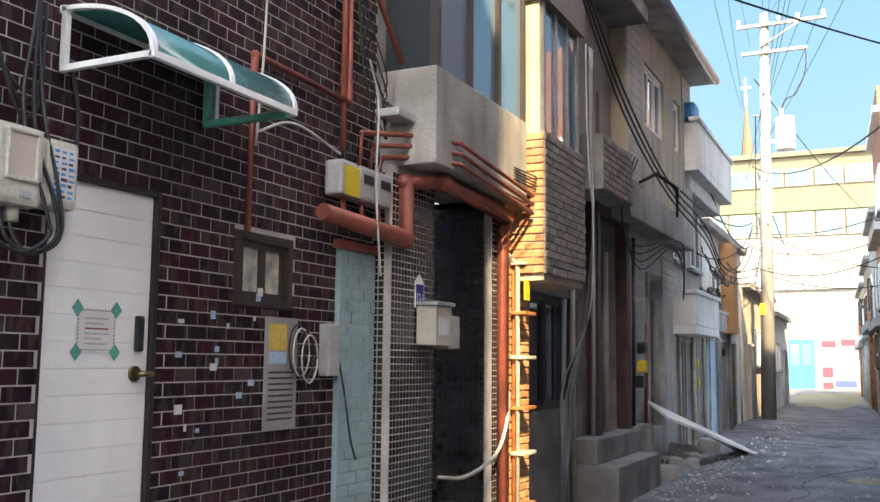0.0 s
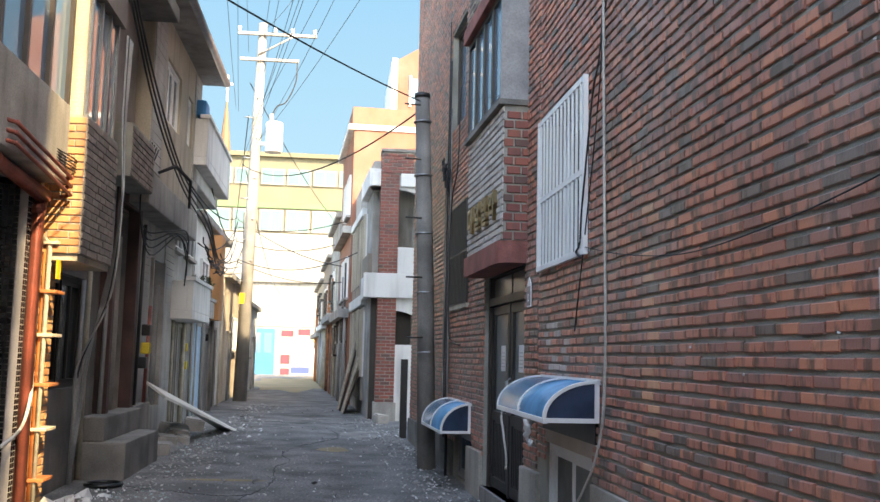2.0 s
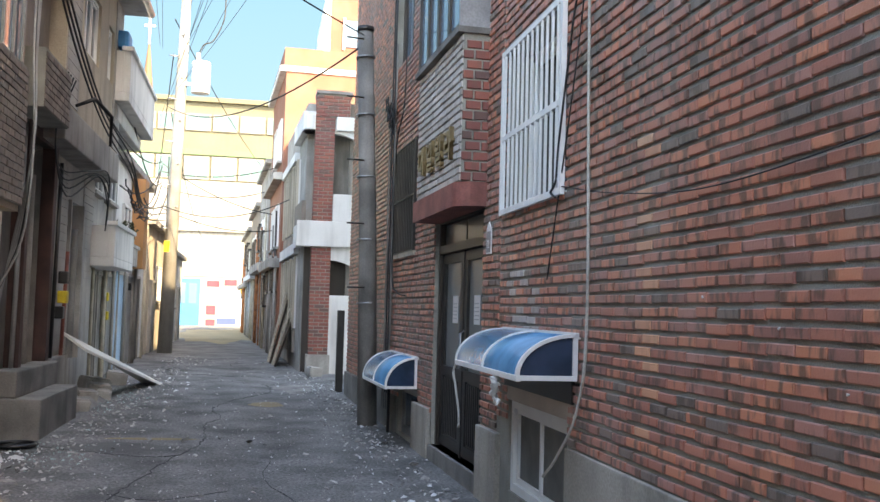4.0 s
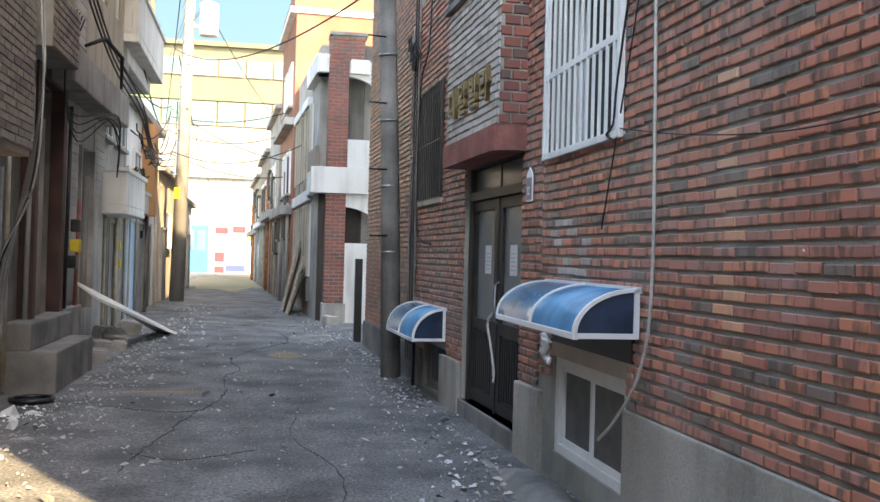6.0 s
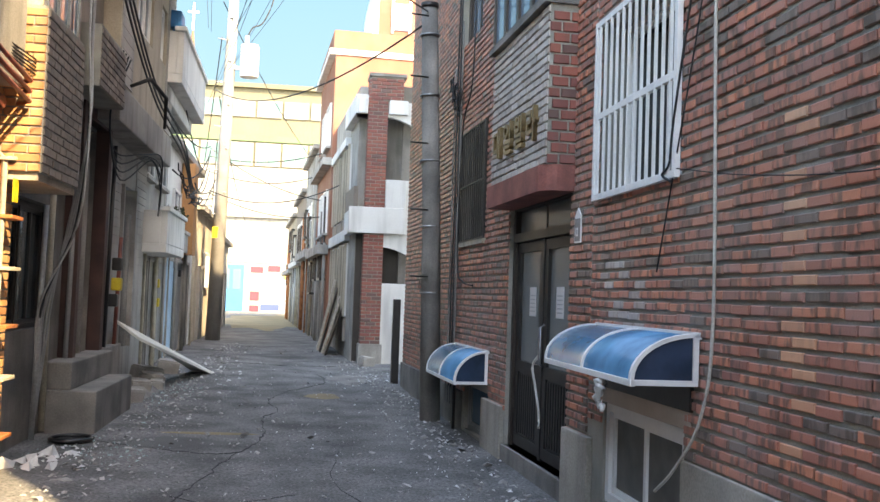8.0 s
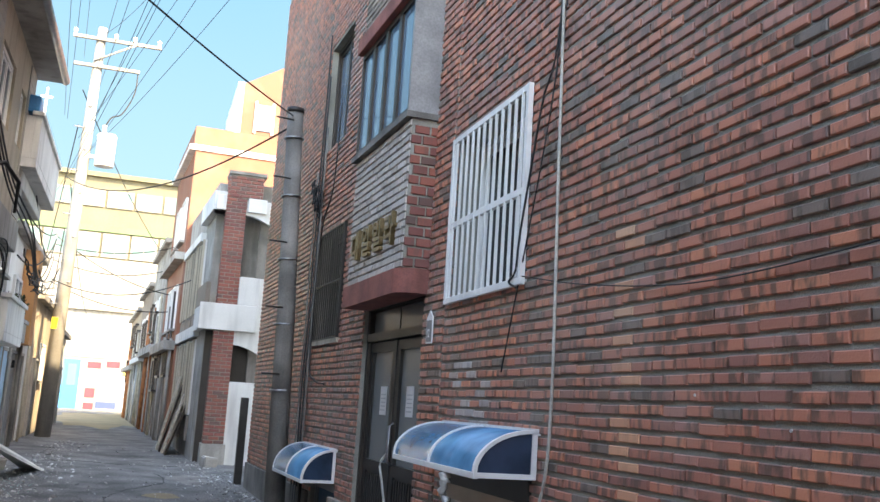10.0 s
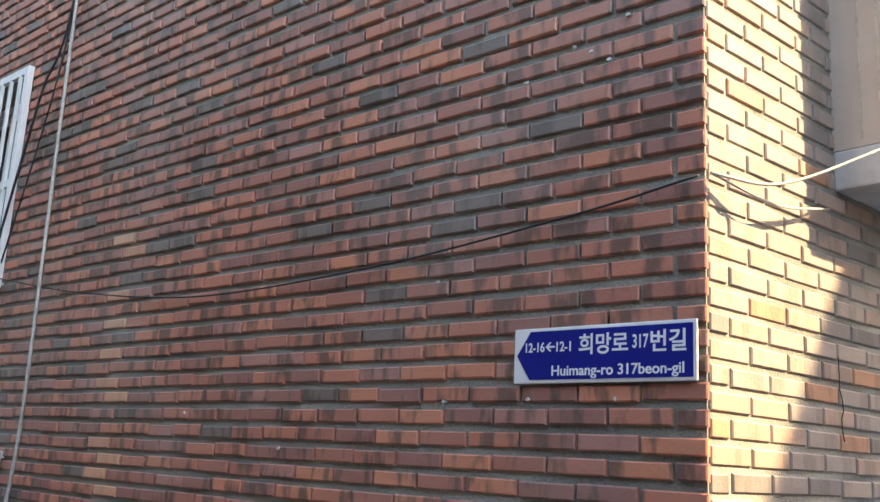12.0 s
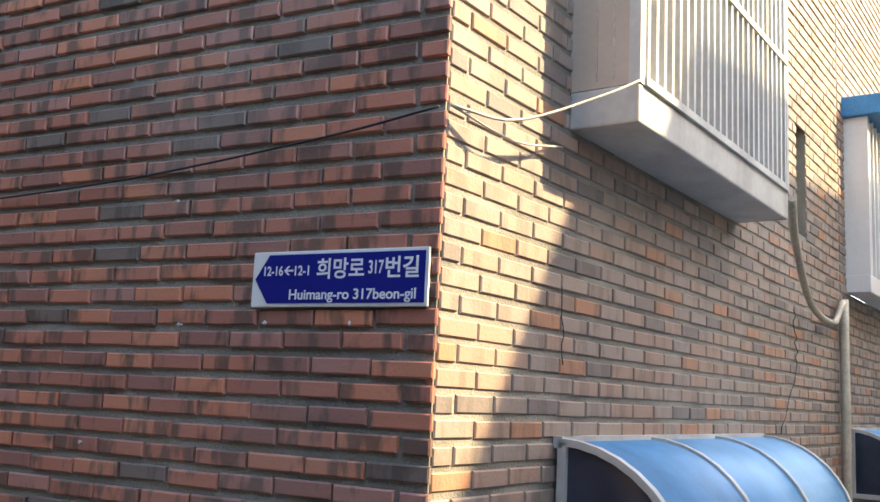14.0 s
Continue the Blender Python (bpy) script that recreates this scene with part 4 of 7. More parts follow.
box_meter(FL, 1.33, 2.25, 0.26, 0.35, 0.14, "old ivory plastic electric meter box on tiles")
slim = thing("meter_box", FL.at(1.6, 0, 2.27), "slim ivory box with a worn blue sticker", "meter box", "meter boxes")
part("case", B(FL, 1.605, 1.79, 0.0, 0.13, 2.27, 2.58, 0.03), M["ivory"], slim)
stk = part("sticker", B(FL, 1.64, 1.765, 0.13, 0.132, 2.31, 2.545), M["paper"], slim, "worn sticker of small blue and black print")
rng = random.Random(19)
for k in range(9):
    for q in range(3):
        u0 = 1.645 + q * 0.04
        part("print_bar", B(FL, u0, u0 + rng.uniform(0.02, 0.036), 0.132, 0.1328, 2.318 + k * 0.025, 2.318 + k * 0.025 + rng.uniform(0.008, 0.016)), M["blue_paint"] if rng.random() < 0.6 else M["dark_steel"], stk)
for i, (a, b, z) in enumerate(((1.6, 1.66, 2.75), (1.56, 1.64, 2.66), (1.5, 1.6, 2.7))):
    wire("meter_cable", curve_pts([FL.at(1.62 - 0.03 * i, 0.03, 5.5), FL.at(1.6 - 0.02 * i, 0.04 + 0.02 * i, 3.4), FL.at(a, 0.09, z), FL.at(b, 0.15, 2.35 - 0.05 * i), FL.at(b + 0.02, 0.15, 2.14), FL.at(b - 0.1, 0.13, 2.06), FL.at(a - 0.12, 0.1, 2.12), FL.at(a - 0.13, 0.07, 2.24)]), 0.009, M["cable"], "thick black cable looping down to the meter boxes", group="meter cables")
wire("meter_cable", curve_pts([FL.at(1.8, 0.03, 2.98), FL.at(1.86, 0.03, 2.7), FL.at(1.83, 0.03, 2.3)]), 0.011, M["cable"], "short black cable end above the white door", group="meter cables")
for i in range(3):
    wire("meter_cable", curve_pts([FL.at(1.2, 0.05, 3.6 - 0.2 * i), FL.at(1.45, 0.06, 2.75 + 0.03 * i), FL.at(1.6, 0.06, 2.72 + 0.05 * i), FL.at(1.63, 0.05, 3.2)]), 0.008, M["cable"], "black cable slung over the meter boxes", group="meter cables")
nb = solo("notice_board", B(FL, 3.38, 3.72, 0.012, 0.02, 1.2, 1.88, 0.003), M["pink_grey"], "grey metal notice sheet with faded print", "notice")
part("header", B(FL, 3.42, 3.6, 0.02, 0.0215, 1.68, 1.84), M["mustard"], nb)
part("picture", B(FL, 3.42, 3.6, 0.02, 0.0212, 1.6, 1.67), M["sky_paint"], nb)
for k in range(9):
    part("text_line", B(FL, 3.42, 3.68, 0.02, 0.021, 1.26 + k * 0.035, 1.272 + k * 0.035), M["dark_steel"], nb)
bl = thing("blue_door_panel", FL.at(4.4, 0, 0.05), "pale blue brick-patterned panel closing a doorway", "panel")
part("backing", B(FL, 4.18, 4.66, 0.0, 0.03, 0.04, 2.38), M["panel_blue"], bl)
rng = random.Random(3)
for r in range(28):
    u = 4.18 - (0.06 if r % 2 else 0)
    while u < 4.66:
        a, b = max(u, 4.18), min(u + 0.16, 4.66)
        if b - a > 0.03:
            part("brick_relief", B(FL, a + 0.003, b - 0.003, 0.03, 0.038 + rng.uniform(0, 0.004), 0.05 + r * 0.083, 0.127 + r * 0.083), M["panel_blue"], bl)
        u += 0.16
part("head_trim", B(FL, 4.14, 4.7, 0.0, 0.06, 2.38, 2.44, 0.006), M["red_pipe"], bl)

# gas pipes and meters
def pipe(pts, r, material, label, group="gas pipes", name="gas_pipe", clamps=True):
    t = thing(name, pts[0], label, "pipe", group)
    part("run", sweep(bmesh.new(), pts, r, 10), material, t)
    for p in pts[1:-1]:
        bm = bmesh.new()
        bmesh.ops.create_uvsphere(bm, u_segments=10, v_segments=6, radius=r * 1.3, matrix=Matrix.Translation(p))
        part("elbow", bm, material, t)
    return t


P = FL.at
pipe([P(3.12, 0.06, 2.36), P(3.14, 0.06, 3.42), P(4.22, 0.06, 3.4), P(4.2, 0.06, 4.6)], 0.02, M["red_pipe"], "thin red oxide gas pipe on the tiles")
pipe([P(4.16, 0.05, 3.05), P(4.16, 0.05, 5.5)], 0.022, M["red_pipe"], "upright red gas pipe above the meters")
pipe([P(3.9, 0.1, 4.9), P(4.95, 0.14, 3.75)], 0.022, M["red_pipe"], "sloping red pipe high on the tiles")
pipe([P(3.74, 0.17, 2.56), P(4.83, 0.19, 2.51), P(4.83, 0.19, 2.93), P(5.14, 0.35, 2.98), P(6.58, 0.3, 2.92), P(6.56, 0.27, 2.8), P(6.56, 0.27, 0.02)], 0.055, M["red_pipe"], "thick red main gas pipe along the house")
for i in range(3):
    pipe([P(4.3 + 0.15 * i, 0.1, 2.95), P(4.3 + 0.15 * i, 0.12, 3.2 - 0.06 * i), P(4.85, 0.3, 3.28 - 0.08 * i), P(5.1, 0.52, 3.25 - 0.08 * i), P(6.7, 0.5, 3.12 - 0.08 * i), P(6.85, 0.3, 3.1 - 0.08 * i)], 0.016, M["red_pipe"], "thin red gas pipe wrapping the balcony")
for i in range(3):
    g = thing("gas_meter", P(3.97 + 0.24 * i, 0.06, 2.66), "grey gas meter with pipe stubs", "gas meter", "gas meters")
    part("case", B(FL, 3.92 + 0.24 * i, 4.13 + 0.24 * i, 0.06, 0.2, 2.7, 2.94, 0.025), M["grey_plastic"], g)
    part("dial_window", B(FL, 3.96 + 0.24 * i, 4.09 + 0.24 * i, 0.2, 0.206, 2.82, 2.88), M["black"], g)
    part("stub", sweep(bmesh.new(), [P(4.02 + 0.24 * i, 0.14, 2.7), P(4.02 + 0.24 * i, 0.16, 2.56)], 0.018), M["red_pipe"], g)
solo("meter_tag", B(FL, 3.94, 4.12, 0.21, 0.216, 2.7, 2.9, 0.002), M["yellow"], "bright yellow plastic tag on a gas meter", "tag")
solo("junction_cover", B(FL, 4.5, 4.85, 0.1, 0.3, 3.36, 3.42, 0.01), M["grey_plastic"], "grey plastic lamp cover under the balcony", "cover")
cb = thing("wire_coil", P(3.9, 0.1, 1.6), "tangle of grey and white service wires", "cable")
for k in range(4):
    part("loop", sweep(bmesh.new(), [P(3.69 + 0.09 * math.cos(a) + 0.025 * k, 0.04 + 0.015 * k, 1.69 + 0.15 * math.sin(a) - 0.02 * k) for a in [math.tau * j / 16 for j in range(17)]], 0.006, 5), M["wire_white"] if k % 2 else M["cable"], cb)
solo("switch_box", B(FL, 3.98, 4.12, 0.01, 0.09, 1.52, 1.86, 0.01), M["grey_plastic"], "grey metal switch box", "box")
wire("cable_tail", curve_pts([P(4.14, 0.05, 1.7), P(4.2, 0.08, 1.4), P(4.32, 0.06, 1.1), P(4.4, 0.06, 0.95)]), 0.007, M["cable"], "loose black cable end on the wall")
wire("white_cable", curve_pts([P(3.2, 0.1, 4.9), P(3.18, 0.1, 3.6), P(3.12, 0.1, 2.86)]), 0.008, M["wire_white"], "white cord hanging down the tiles")
wire("white_cable", curve_pts([P(3.15, 0.08, 2.95), P(3.5, 0.1, 3.08), P(4.05, 0.1, 3.0)]), 0.009, M["wire_white"], "white cord bowed across the tiles")
wire("white_cable", curve_pts([P(4.25, 0.2, 3.7), P(4.35, 0.22, 3.4), P(4.3, 0.24, 2.8), P(4.38, 0.24, 2.2)]), 0.008, M["wire_white"], "white cord hanging past the meters")
for i in range(5):
    wire("black_cable", curve_pts([P(3.6 + 0.2 * i, 0.06, 5.2), P(4.3, 0.1, 4.2 - 0.1 * i), P(4.6, 0.14, 3.7 - 0.12 * i), P(4.62, 0.12, 3.5), P(4.95, 0.3, 3.36 - 0.01 * i), P(6.8, 0.52, 3.3 - 0.03 * i)]), 0.007, M["cable"], "black cables bunched round the balcony corner", group="balcony cables")
rng = random.Random(11)
for i in range(16):
    u, z = rng.uniform(2.55, 3.3), rng.uniform(1.0, 2.0)
    solo("sticker_scrap", B(FL, u, u + rng.uniform(0.02, 0.06), 0.012, 0.0135, z, z + rng.uniform(0.02, 0.06)), M["sky_paint"] if i % 3 else M["paper"], "torn scrap of sticker on the dark tiles", "scrap", "sticker scraps")

# mosaic pier, recess and concrete bay
solo("wall_recess", B(FW, 5.4, 6.5, -3.6, -3.45, -0.1, 3.1), M["mortar"], "back wall of the dark mosaic recess", "wall", kind="structure")


def mosaic(name, F, u0, u1, z0, z1, n0, thick, label):
    w = solo(name, B(F, u0, u1, n0 - thick, n0, z0, z1), M["grout"], label, "pier", kind="structure")
    V, Q = [], []
    s, g = 0.05, 0.004
    faces = BRICK_FACES if F.u.cross(F.n).z < 0 else [f[::-1] for f in BRICK_FACES]
    for i in range(int((u1 - u0) / s)):
        for j in range(int((z1 - z0) / s)):
            k = len(V)
            V += [tuple(p) for p in brick_verts(F, u0 + i * s + g, u0 + (i + 1) * s - g, z0 + j * s + g, z0 + (j + 1) * s - g, n0, n0 + 0.0015, 0.0005)]
            Q += [tuple(x + k for x in f) for f in faces]
    me = bpy.data.meshes.new("mosaic_tiles")
    me.from_pydata(V, [], Q)
    me.materials.append(M["mosaic"])
    o = new("mosaic_tiles", me)
    o.parent = w
    o["kind"] = "stuff"


mosaic("mosaic_pier", FW, 4.7, 5.4, 0.0, 3.05, -2.6, 0.4, "pier clad in small black mosaic tiles")
mosaic("mosaic_pier", FW, 6.42, 6.66, 0.0, 3.05, -2.53, 0.87, "narrow pier clad in small black mosaic tiles")
FN1 = Face(-2.755, 4.699, 1.0, 0.0, -1)
mosaic("mosaic_wall", FN1, 0.0, 0.15, 0.0, 3.05, 0.005, 0.005, "near side of the pier clad in small black mosaic tiles")
FR1 = Face(-3.45, 5.4, 0.0, 1.0, -1)
mosaic("mosaic_wall", FR1, 0.0, 1.02, 0.0, 3.05, 0.0, 0.05, "recess wall clad in small black mosaic tiles")
FR2 = Face(-3.45, 6.42, 1.0, 0.0, -1)
mosaic("mosaic_wall", FR2, 0.0, 0.85, 0.0, 3.05, 0.0, 0.02, "side of the recess clad in small black mosaic tiles")
b1 = thing("concrete_bay", (-2.5, 5.7, 3.05), "grey concrete bay with bronze framed windows", "bay")
part("parapet", B(FW, 4.76, 6.64, -2.75, -2.28, 3.05, 3.78, 0.012), M["concrete"], b1)
part("window_core", B(FW, 4.84, 6.6, -2.75, -2.36, 3.78, 5.9), M["glass"], b1)
for i in range(4):
    u = 4.82 + i * 0.6
    part("mullion", B(FW, u, u + 0.05, -2.37, -2.3, 3.78, 5.9), M["brown_frame"], b1)
    if i < 3:
        part("pane", B(FW, u + 0.05, u + 0.6, -2.35, -2.34, 3.8, 5.9), M["glass_blue"], b1)
part("head", B(FW, 4.76, 6.64, -2.75, -2.28, 5.9, 6.3), M["concrete"], b1)
solo("wall_left_upper", B(FW, 4.7, 6.66, -3.05, -2.76, 3.05, 6.6), M["concrete_dark"], "plain upper wall behind the concrete bay", "wall", kind="structure")
number_plate(FW, 5.12, 2.02, -2.59, "12-1", "blue house number plate on the mosaic pier")
eb = thing("electric_box", (-2.55, 5.35, 1.75), "pale grey electric meter cabinet on the mosaic pier", "meter box")
part("case", B(FW, 5.08, 5.36, -2.59, -2.42, 1.74, 2.04, 0.012), M["ivory"], eb)
part("case", B(FW, 5.38, 5.6, -2.59, -2.46, 1.72, 1.98, 0.012), M["ivory"], eb)
part("label_plate", B(FW, 5.13, 5.3, -2.42, -2.416, 1.82, 1.95), M["paper"], eb)
part("lid", B(FW, 5.06, 5.38, -2.6, -2.4, 2.04, 2.07, 0.004), M["grey_plastic"], eb)
wire("hose", curve_pts([(-2.48, 6.7, 1.35), (-2.42, 6.5, 1.1), (-2.4, 6.2, 0.85), (-2.45, 5.7, 0.72), (-2.55, 5.4, 0.74)]), 0.016, M["wire_white"], "limp grey hose slung across the recess", "hose")

# ---- left: sunlit brick pier and the second house ----
FO = Face(-2.9, 6.7, 1.0, 0.0, -1)
pier = solo("orange_pier", B(FW, 6.7, 7.25, -2.9, -2.5, -0.1, 7.0), M["mortar"], "upright sunlit pier of orange brick", "pier", kind="structure")
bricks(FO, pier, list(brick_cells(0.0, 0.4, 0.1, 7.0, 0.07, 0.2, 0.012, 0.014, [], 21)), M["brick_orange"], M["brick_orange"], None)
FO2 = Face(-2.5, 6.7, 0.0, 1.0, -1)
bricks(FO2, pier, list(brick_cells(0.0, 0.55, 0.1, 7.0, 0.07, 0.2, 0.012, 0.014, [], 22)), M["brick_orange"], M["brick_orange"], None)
pipe([(-2.45, 6.78, 0.05), (-2.45, 6.8, 1.3), (-2.45, 6.8, 2.5)], 0.035, M["orange_pipe"], "orange painted gas riser on the sunlit pier")
pipe([(-2.42, 6.76, 0.05), (-2.42, 6.76, 2.5), (-2.5, 6.66, 2.62), (-2.5, 6.66, 4.1)], 0.022, M["cream_pipe"], "cream plastic drain pipe on the sunlit pier", "drain pipes", "drain_pipe")
for z in (0.35, 0.8, 1.2, 1.65, 2.05, 2.5):
    solo("pipe_clamp", B(FW, 6.72, 7.02, -2.47, -2.33, z, z + 0.03, 0.006), M["orange_pipe"] if z % 0.9 < 0.5 else M["cream_pipe"], "bolted steel clamp on the pipes", "clamp", "pipe clamps")
solo("valve_tag", B(FW, 6.72, 6.84, -2.34, -2.33, 2.18, 2.36), M["yellow"], "yellow valve tag on the gas riser", "tag")

wall_l2 = wall_with_holes(Face(-2.65, 0, 0, 1, -1), 7.25, 11.3, -0.1, 7.0, 0.3, [(7.55, 9.3, 1.12, 2.34), (9.75, 10.95, 0.75, 3.4)], "wall_left_second", M["concrete_dark"], "stained grey rendered wall of the second house")
F2 = Face(-2.65, 0, 0, 1, -1)
frame_window("window_8", F2, (7.55, 9.3, 1.12, 2.34), -0.1, "brown_frame", "glass", "dark ground floor window with tall sashes", 4)
dd = thing("dark_doorway", F2.at(10.35, -0.2, 0.75), "tall dark brown steel gate standing in a deep doorway", "door")
part("leaf", B(F2, 9.77, 10.93, -0.26, -0.22, 0.75, 2.6), M["dark_steel"], dd)
part("transom", B(F2, 9.77, 10.93, -0.25, -0.23, 2.68, 3.38), M["glass"], dd)
part("crossbar", B(F2, 9.75, 10.95, -0.26, -0.16, 2.6, 2.68), M["grey_frame"], dd)
part("crossbar", B(F2, 9.75, 10.95, -0.26, -0.16, 3.0, 3.05), M["grey_frame"], dd)
for u0, u1 in ((9.62, 9.75), (10.95, 11.12)):
    part("gate_post", B(F2, u0, u1, 0.0, 0.16, 0.78, 4.9, 0.01), M["rust_brown"], dd)
part("lintel", B(F2, 9.75, 10.95, 0.02, 0.14, 3.42, 3.6, 0.01), M["rust_brown"], dd)
b2 = thing("brick_bay", (-2.4, 7.4, 2.4), "brown brick bay with tall windows, its sunlit end coloured orange", "bay")
part("core", B(FW, 6.78, 8.0, -2.66, -2.16, 2.42, 3.74), M["mortar"], b2)
FBY = Face(-2.16, 6.78, 0, 1, -1)
FBE = Face(-2.66, 6.78, 1, 0, -1)
# Shade and sun are put into the brick tones: brown front, orange end.
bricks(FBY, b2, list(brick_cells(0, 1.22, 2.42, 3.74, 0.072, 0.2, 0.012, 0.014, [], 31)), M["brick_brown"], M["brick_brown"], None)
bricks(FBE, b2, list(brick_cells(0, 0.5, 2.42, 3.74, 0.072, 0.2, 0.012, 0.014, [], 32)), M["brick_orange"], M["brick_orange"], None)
part("soffit", B(FW, 6.8, 7.98, -2.64, -2.18, 2.36, 2.42), M["cream"], b2)
part("window_core", B(FW, 6.86, 7.95, -2.66, -2.24, 3.74, 5.0), M["glass"], b2)
part("end_panel", B(FW, 6.82, 6.86, -2.64, -2.22, 3.74, 5.0), M["cream"], b2, "cream end panel in the sun")
for i in range(4):
    part("mullion", B(FW, 6.86 + i * 0.345, 6.91 + i * 0.345, -2.24, -2.19, 3.74, 5.0), M["grey_frame"], b2)
    if i < 3:
        part("pane", B(FW, 6.91 + i * 0.345, 7.205 + i * 0.345, -2.225, -2.215, 3.78, 4.96), M["glass_blue"], b2)
part("upper_brick", B(FW, 6.78, 8.0, -2.66, -2.14, 5.0, 6.4), M["brick_brown"], b2)
b3 = thing("brick_balcony", (-2.4, 9.3, 3.5), "second dark brick balcony with a tiled apron", "balcony")
part("core", B(FW, 8.85, 10.15, -2.66, -2.2, 3.55, 4.18), M["mortar"], b3)
bricks(Face(-2.2, 8.85, 0, 1, -1), b3, list(brick_cells(0, 1.3, 3.55, 4.18, 0.075, 0.21, 0.012, 0.014, [], 33)), M["brick_brown"], M["brick_brown"], None)
part("upper_wall", B(FW, 8.1, 10.3, -2.66, -2.5, 4.2, 7.2), M["brick_brown"], b3)
part("canopy", B(FW, 8.1, 10.3, -2.66, -2.0, 5.9, 6.1, 0.02), M["concrete_dark"], b3)
st = thing("door_steps", (-2.4, 9.2, 0.05), "rough concrete steps up to the dark doorway", "steps")
part("lower_step", B(FW, 9.0, 11.0, -2.65, -2.1, -0.1, 0.5, 0.02), M["concrete_dark"], st)
part("upper_step", B(FW, 9.05, 11.1, -2.65, -2.36, 0.5, 0.78, 0.02), M["concrete_dark"], st)
for i in range(5):
    wire("service_cable", curve_pts([(-2.1, 7.9 + 0.06 * i, 4.9), (-2.12, 8.0 + 0.03 * i, 3.9), (-2.1, 8.1, 3.0), (-2.2 - 0.05 * i, 8.25 + 0.12 * i, 2.1), (-2.5, 8.3 + 0.1 * i, 1.4), (-2.55, 8.4 + 0.08 * i, 0.9), (-2.55, 8.5, 0.3)]), 0.011, M["grey_plastic"] if i != 1 else M["cable"], "bundle of slack service cables down the house front", group="service cables")

# ---- left: the third house ----
F3 = Face(-2.6, 0, 0, 1, -1)
wall_l3 = wall_with_holes(F3, 11.3, 14.4, -0.1, 3.5, 0.3, [(12.4, 13.4, 0.7, 2.95)], "wall_left_third", M["siding"], "pale horizontal siding wall of the third house")
sd = thing("siding", F3.at(11.5, 0, 0.8), "weathered grey horizontal siding boards", "siding")
for u0, u1 in ((11.32, 12.33), (13.47, 14.35)):
    for i in range(22):
        part("board", B(F3, u0, u1, 0.0, 0.014 + 0.004 * (i % 2), 0.85 + i * 0.115, 0.957 + i * 0.115), M["siding"], sd)
solo("low_plinth", B(F3, 11.2, 12.3, 0.0, 0.12, -0.1, 0.8, 0.02), M["concrete"], "rough concrete plinth with broken edges", "plinth", kind="structure")
d3 = thing("blue_grey_door", F3.at(12.6, -0.1, 0.7), "pale blue-grey door in a rendered reveal", "door")
part("leaf", B(F3, 12.45, 13.35, -0.2, -0.15, 0.7, 2.9), M["sky_paint"], d3)
part("frame", fbox(B(F3, 12.4, 12.46, -0.15, 0.05, 0.7, 2.95), F3, 13.34, 13.4, -0.15, 0.05, 0.7, 2.95), M["concrete"], d3)
solo("overhang_slab", B(FW, 10.3, 14.5, -2.9, -2.26, 3.46, 3.9, 0.02), M["concrete"], "projecting concrete floor slab with cable stains", "slab", kind="structure")
F3U = Face(-2.3, 0, 0, 1, -1)
UPW = (11.3, 12.5, 4.85, 5.75)
wall_l3u = wall_with_holes(F3U, 10.3, 14.5, 3.9, 6.3, 0.25, [UPW, (13.2, 13.7, 4.9, 5.7)], "wall_left_upper_third", M["cream"], "cream rendered upper storey with stains")
frame_window("window_9", F3U, UPW, -0.04, "white", "glass_blue", "upstairs white sliding window", 3)
frame_window("window_10", F3U, (13.2, 13.7, 4.9, 5.7), -0.04, "white", "glass_blue", "narrow upstairs window", 1)
us = thing("upper_siding", F3U.at(10.5, 0, 4), "pale siding strips on the upper storey", "siding")
for u0, u1 in ((10.32, 11.1), (13.8, 14.48)):
    for i in range(18):
        part("board", B(F3U, u0, u1, 0.0, 0.015, 3.95 + i * 0.128, 4.07 + i * 0.128), M["siding"], us)
ev = thing("eave", (-2.1, 12.4, 6.2), "weathered concrete eave with a tin gutter", "eave")
part("soffit", B(FW, 10.0, 14.7, -2.6, -1.92, 6.3, 6.42), M["concrete"], ev)
part("gutter", sweep(bmesh.new(), [(-1.9, 10.0, 6.36), (-1.9, 14.75, 6.36)], 0.07), M["tin"], ev)
part("roof_slope", B(FW, 10.0, 14.7, -4.5, -2.0, 6.42, 6.6), M["concrete_dark"], ev)
gr = thing("wall_bracket", (-2.2, 10.8, 3.9), "bent dark pipe railing on the slab", "railing")
part("rail", sweep(bmesh.new(), [(-2.2, 10.5, 3.9), (-1.98, 10.5, 4.0), (-1.95, 11.6, 4.0), (-1.95, 11.6, 3.6)], 0.02), M["dark_steel"], gr)

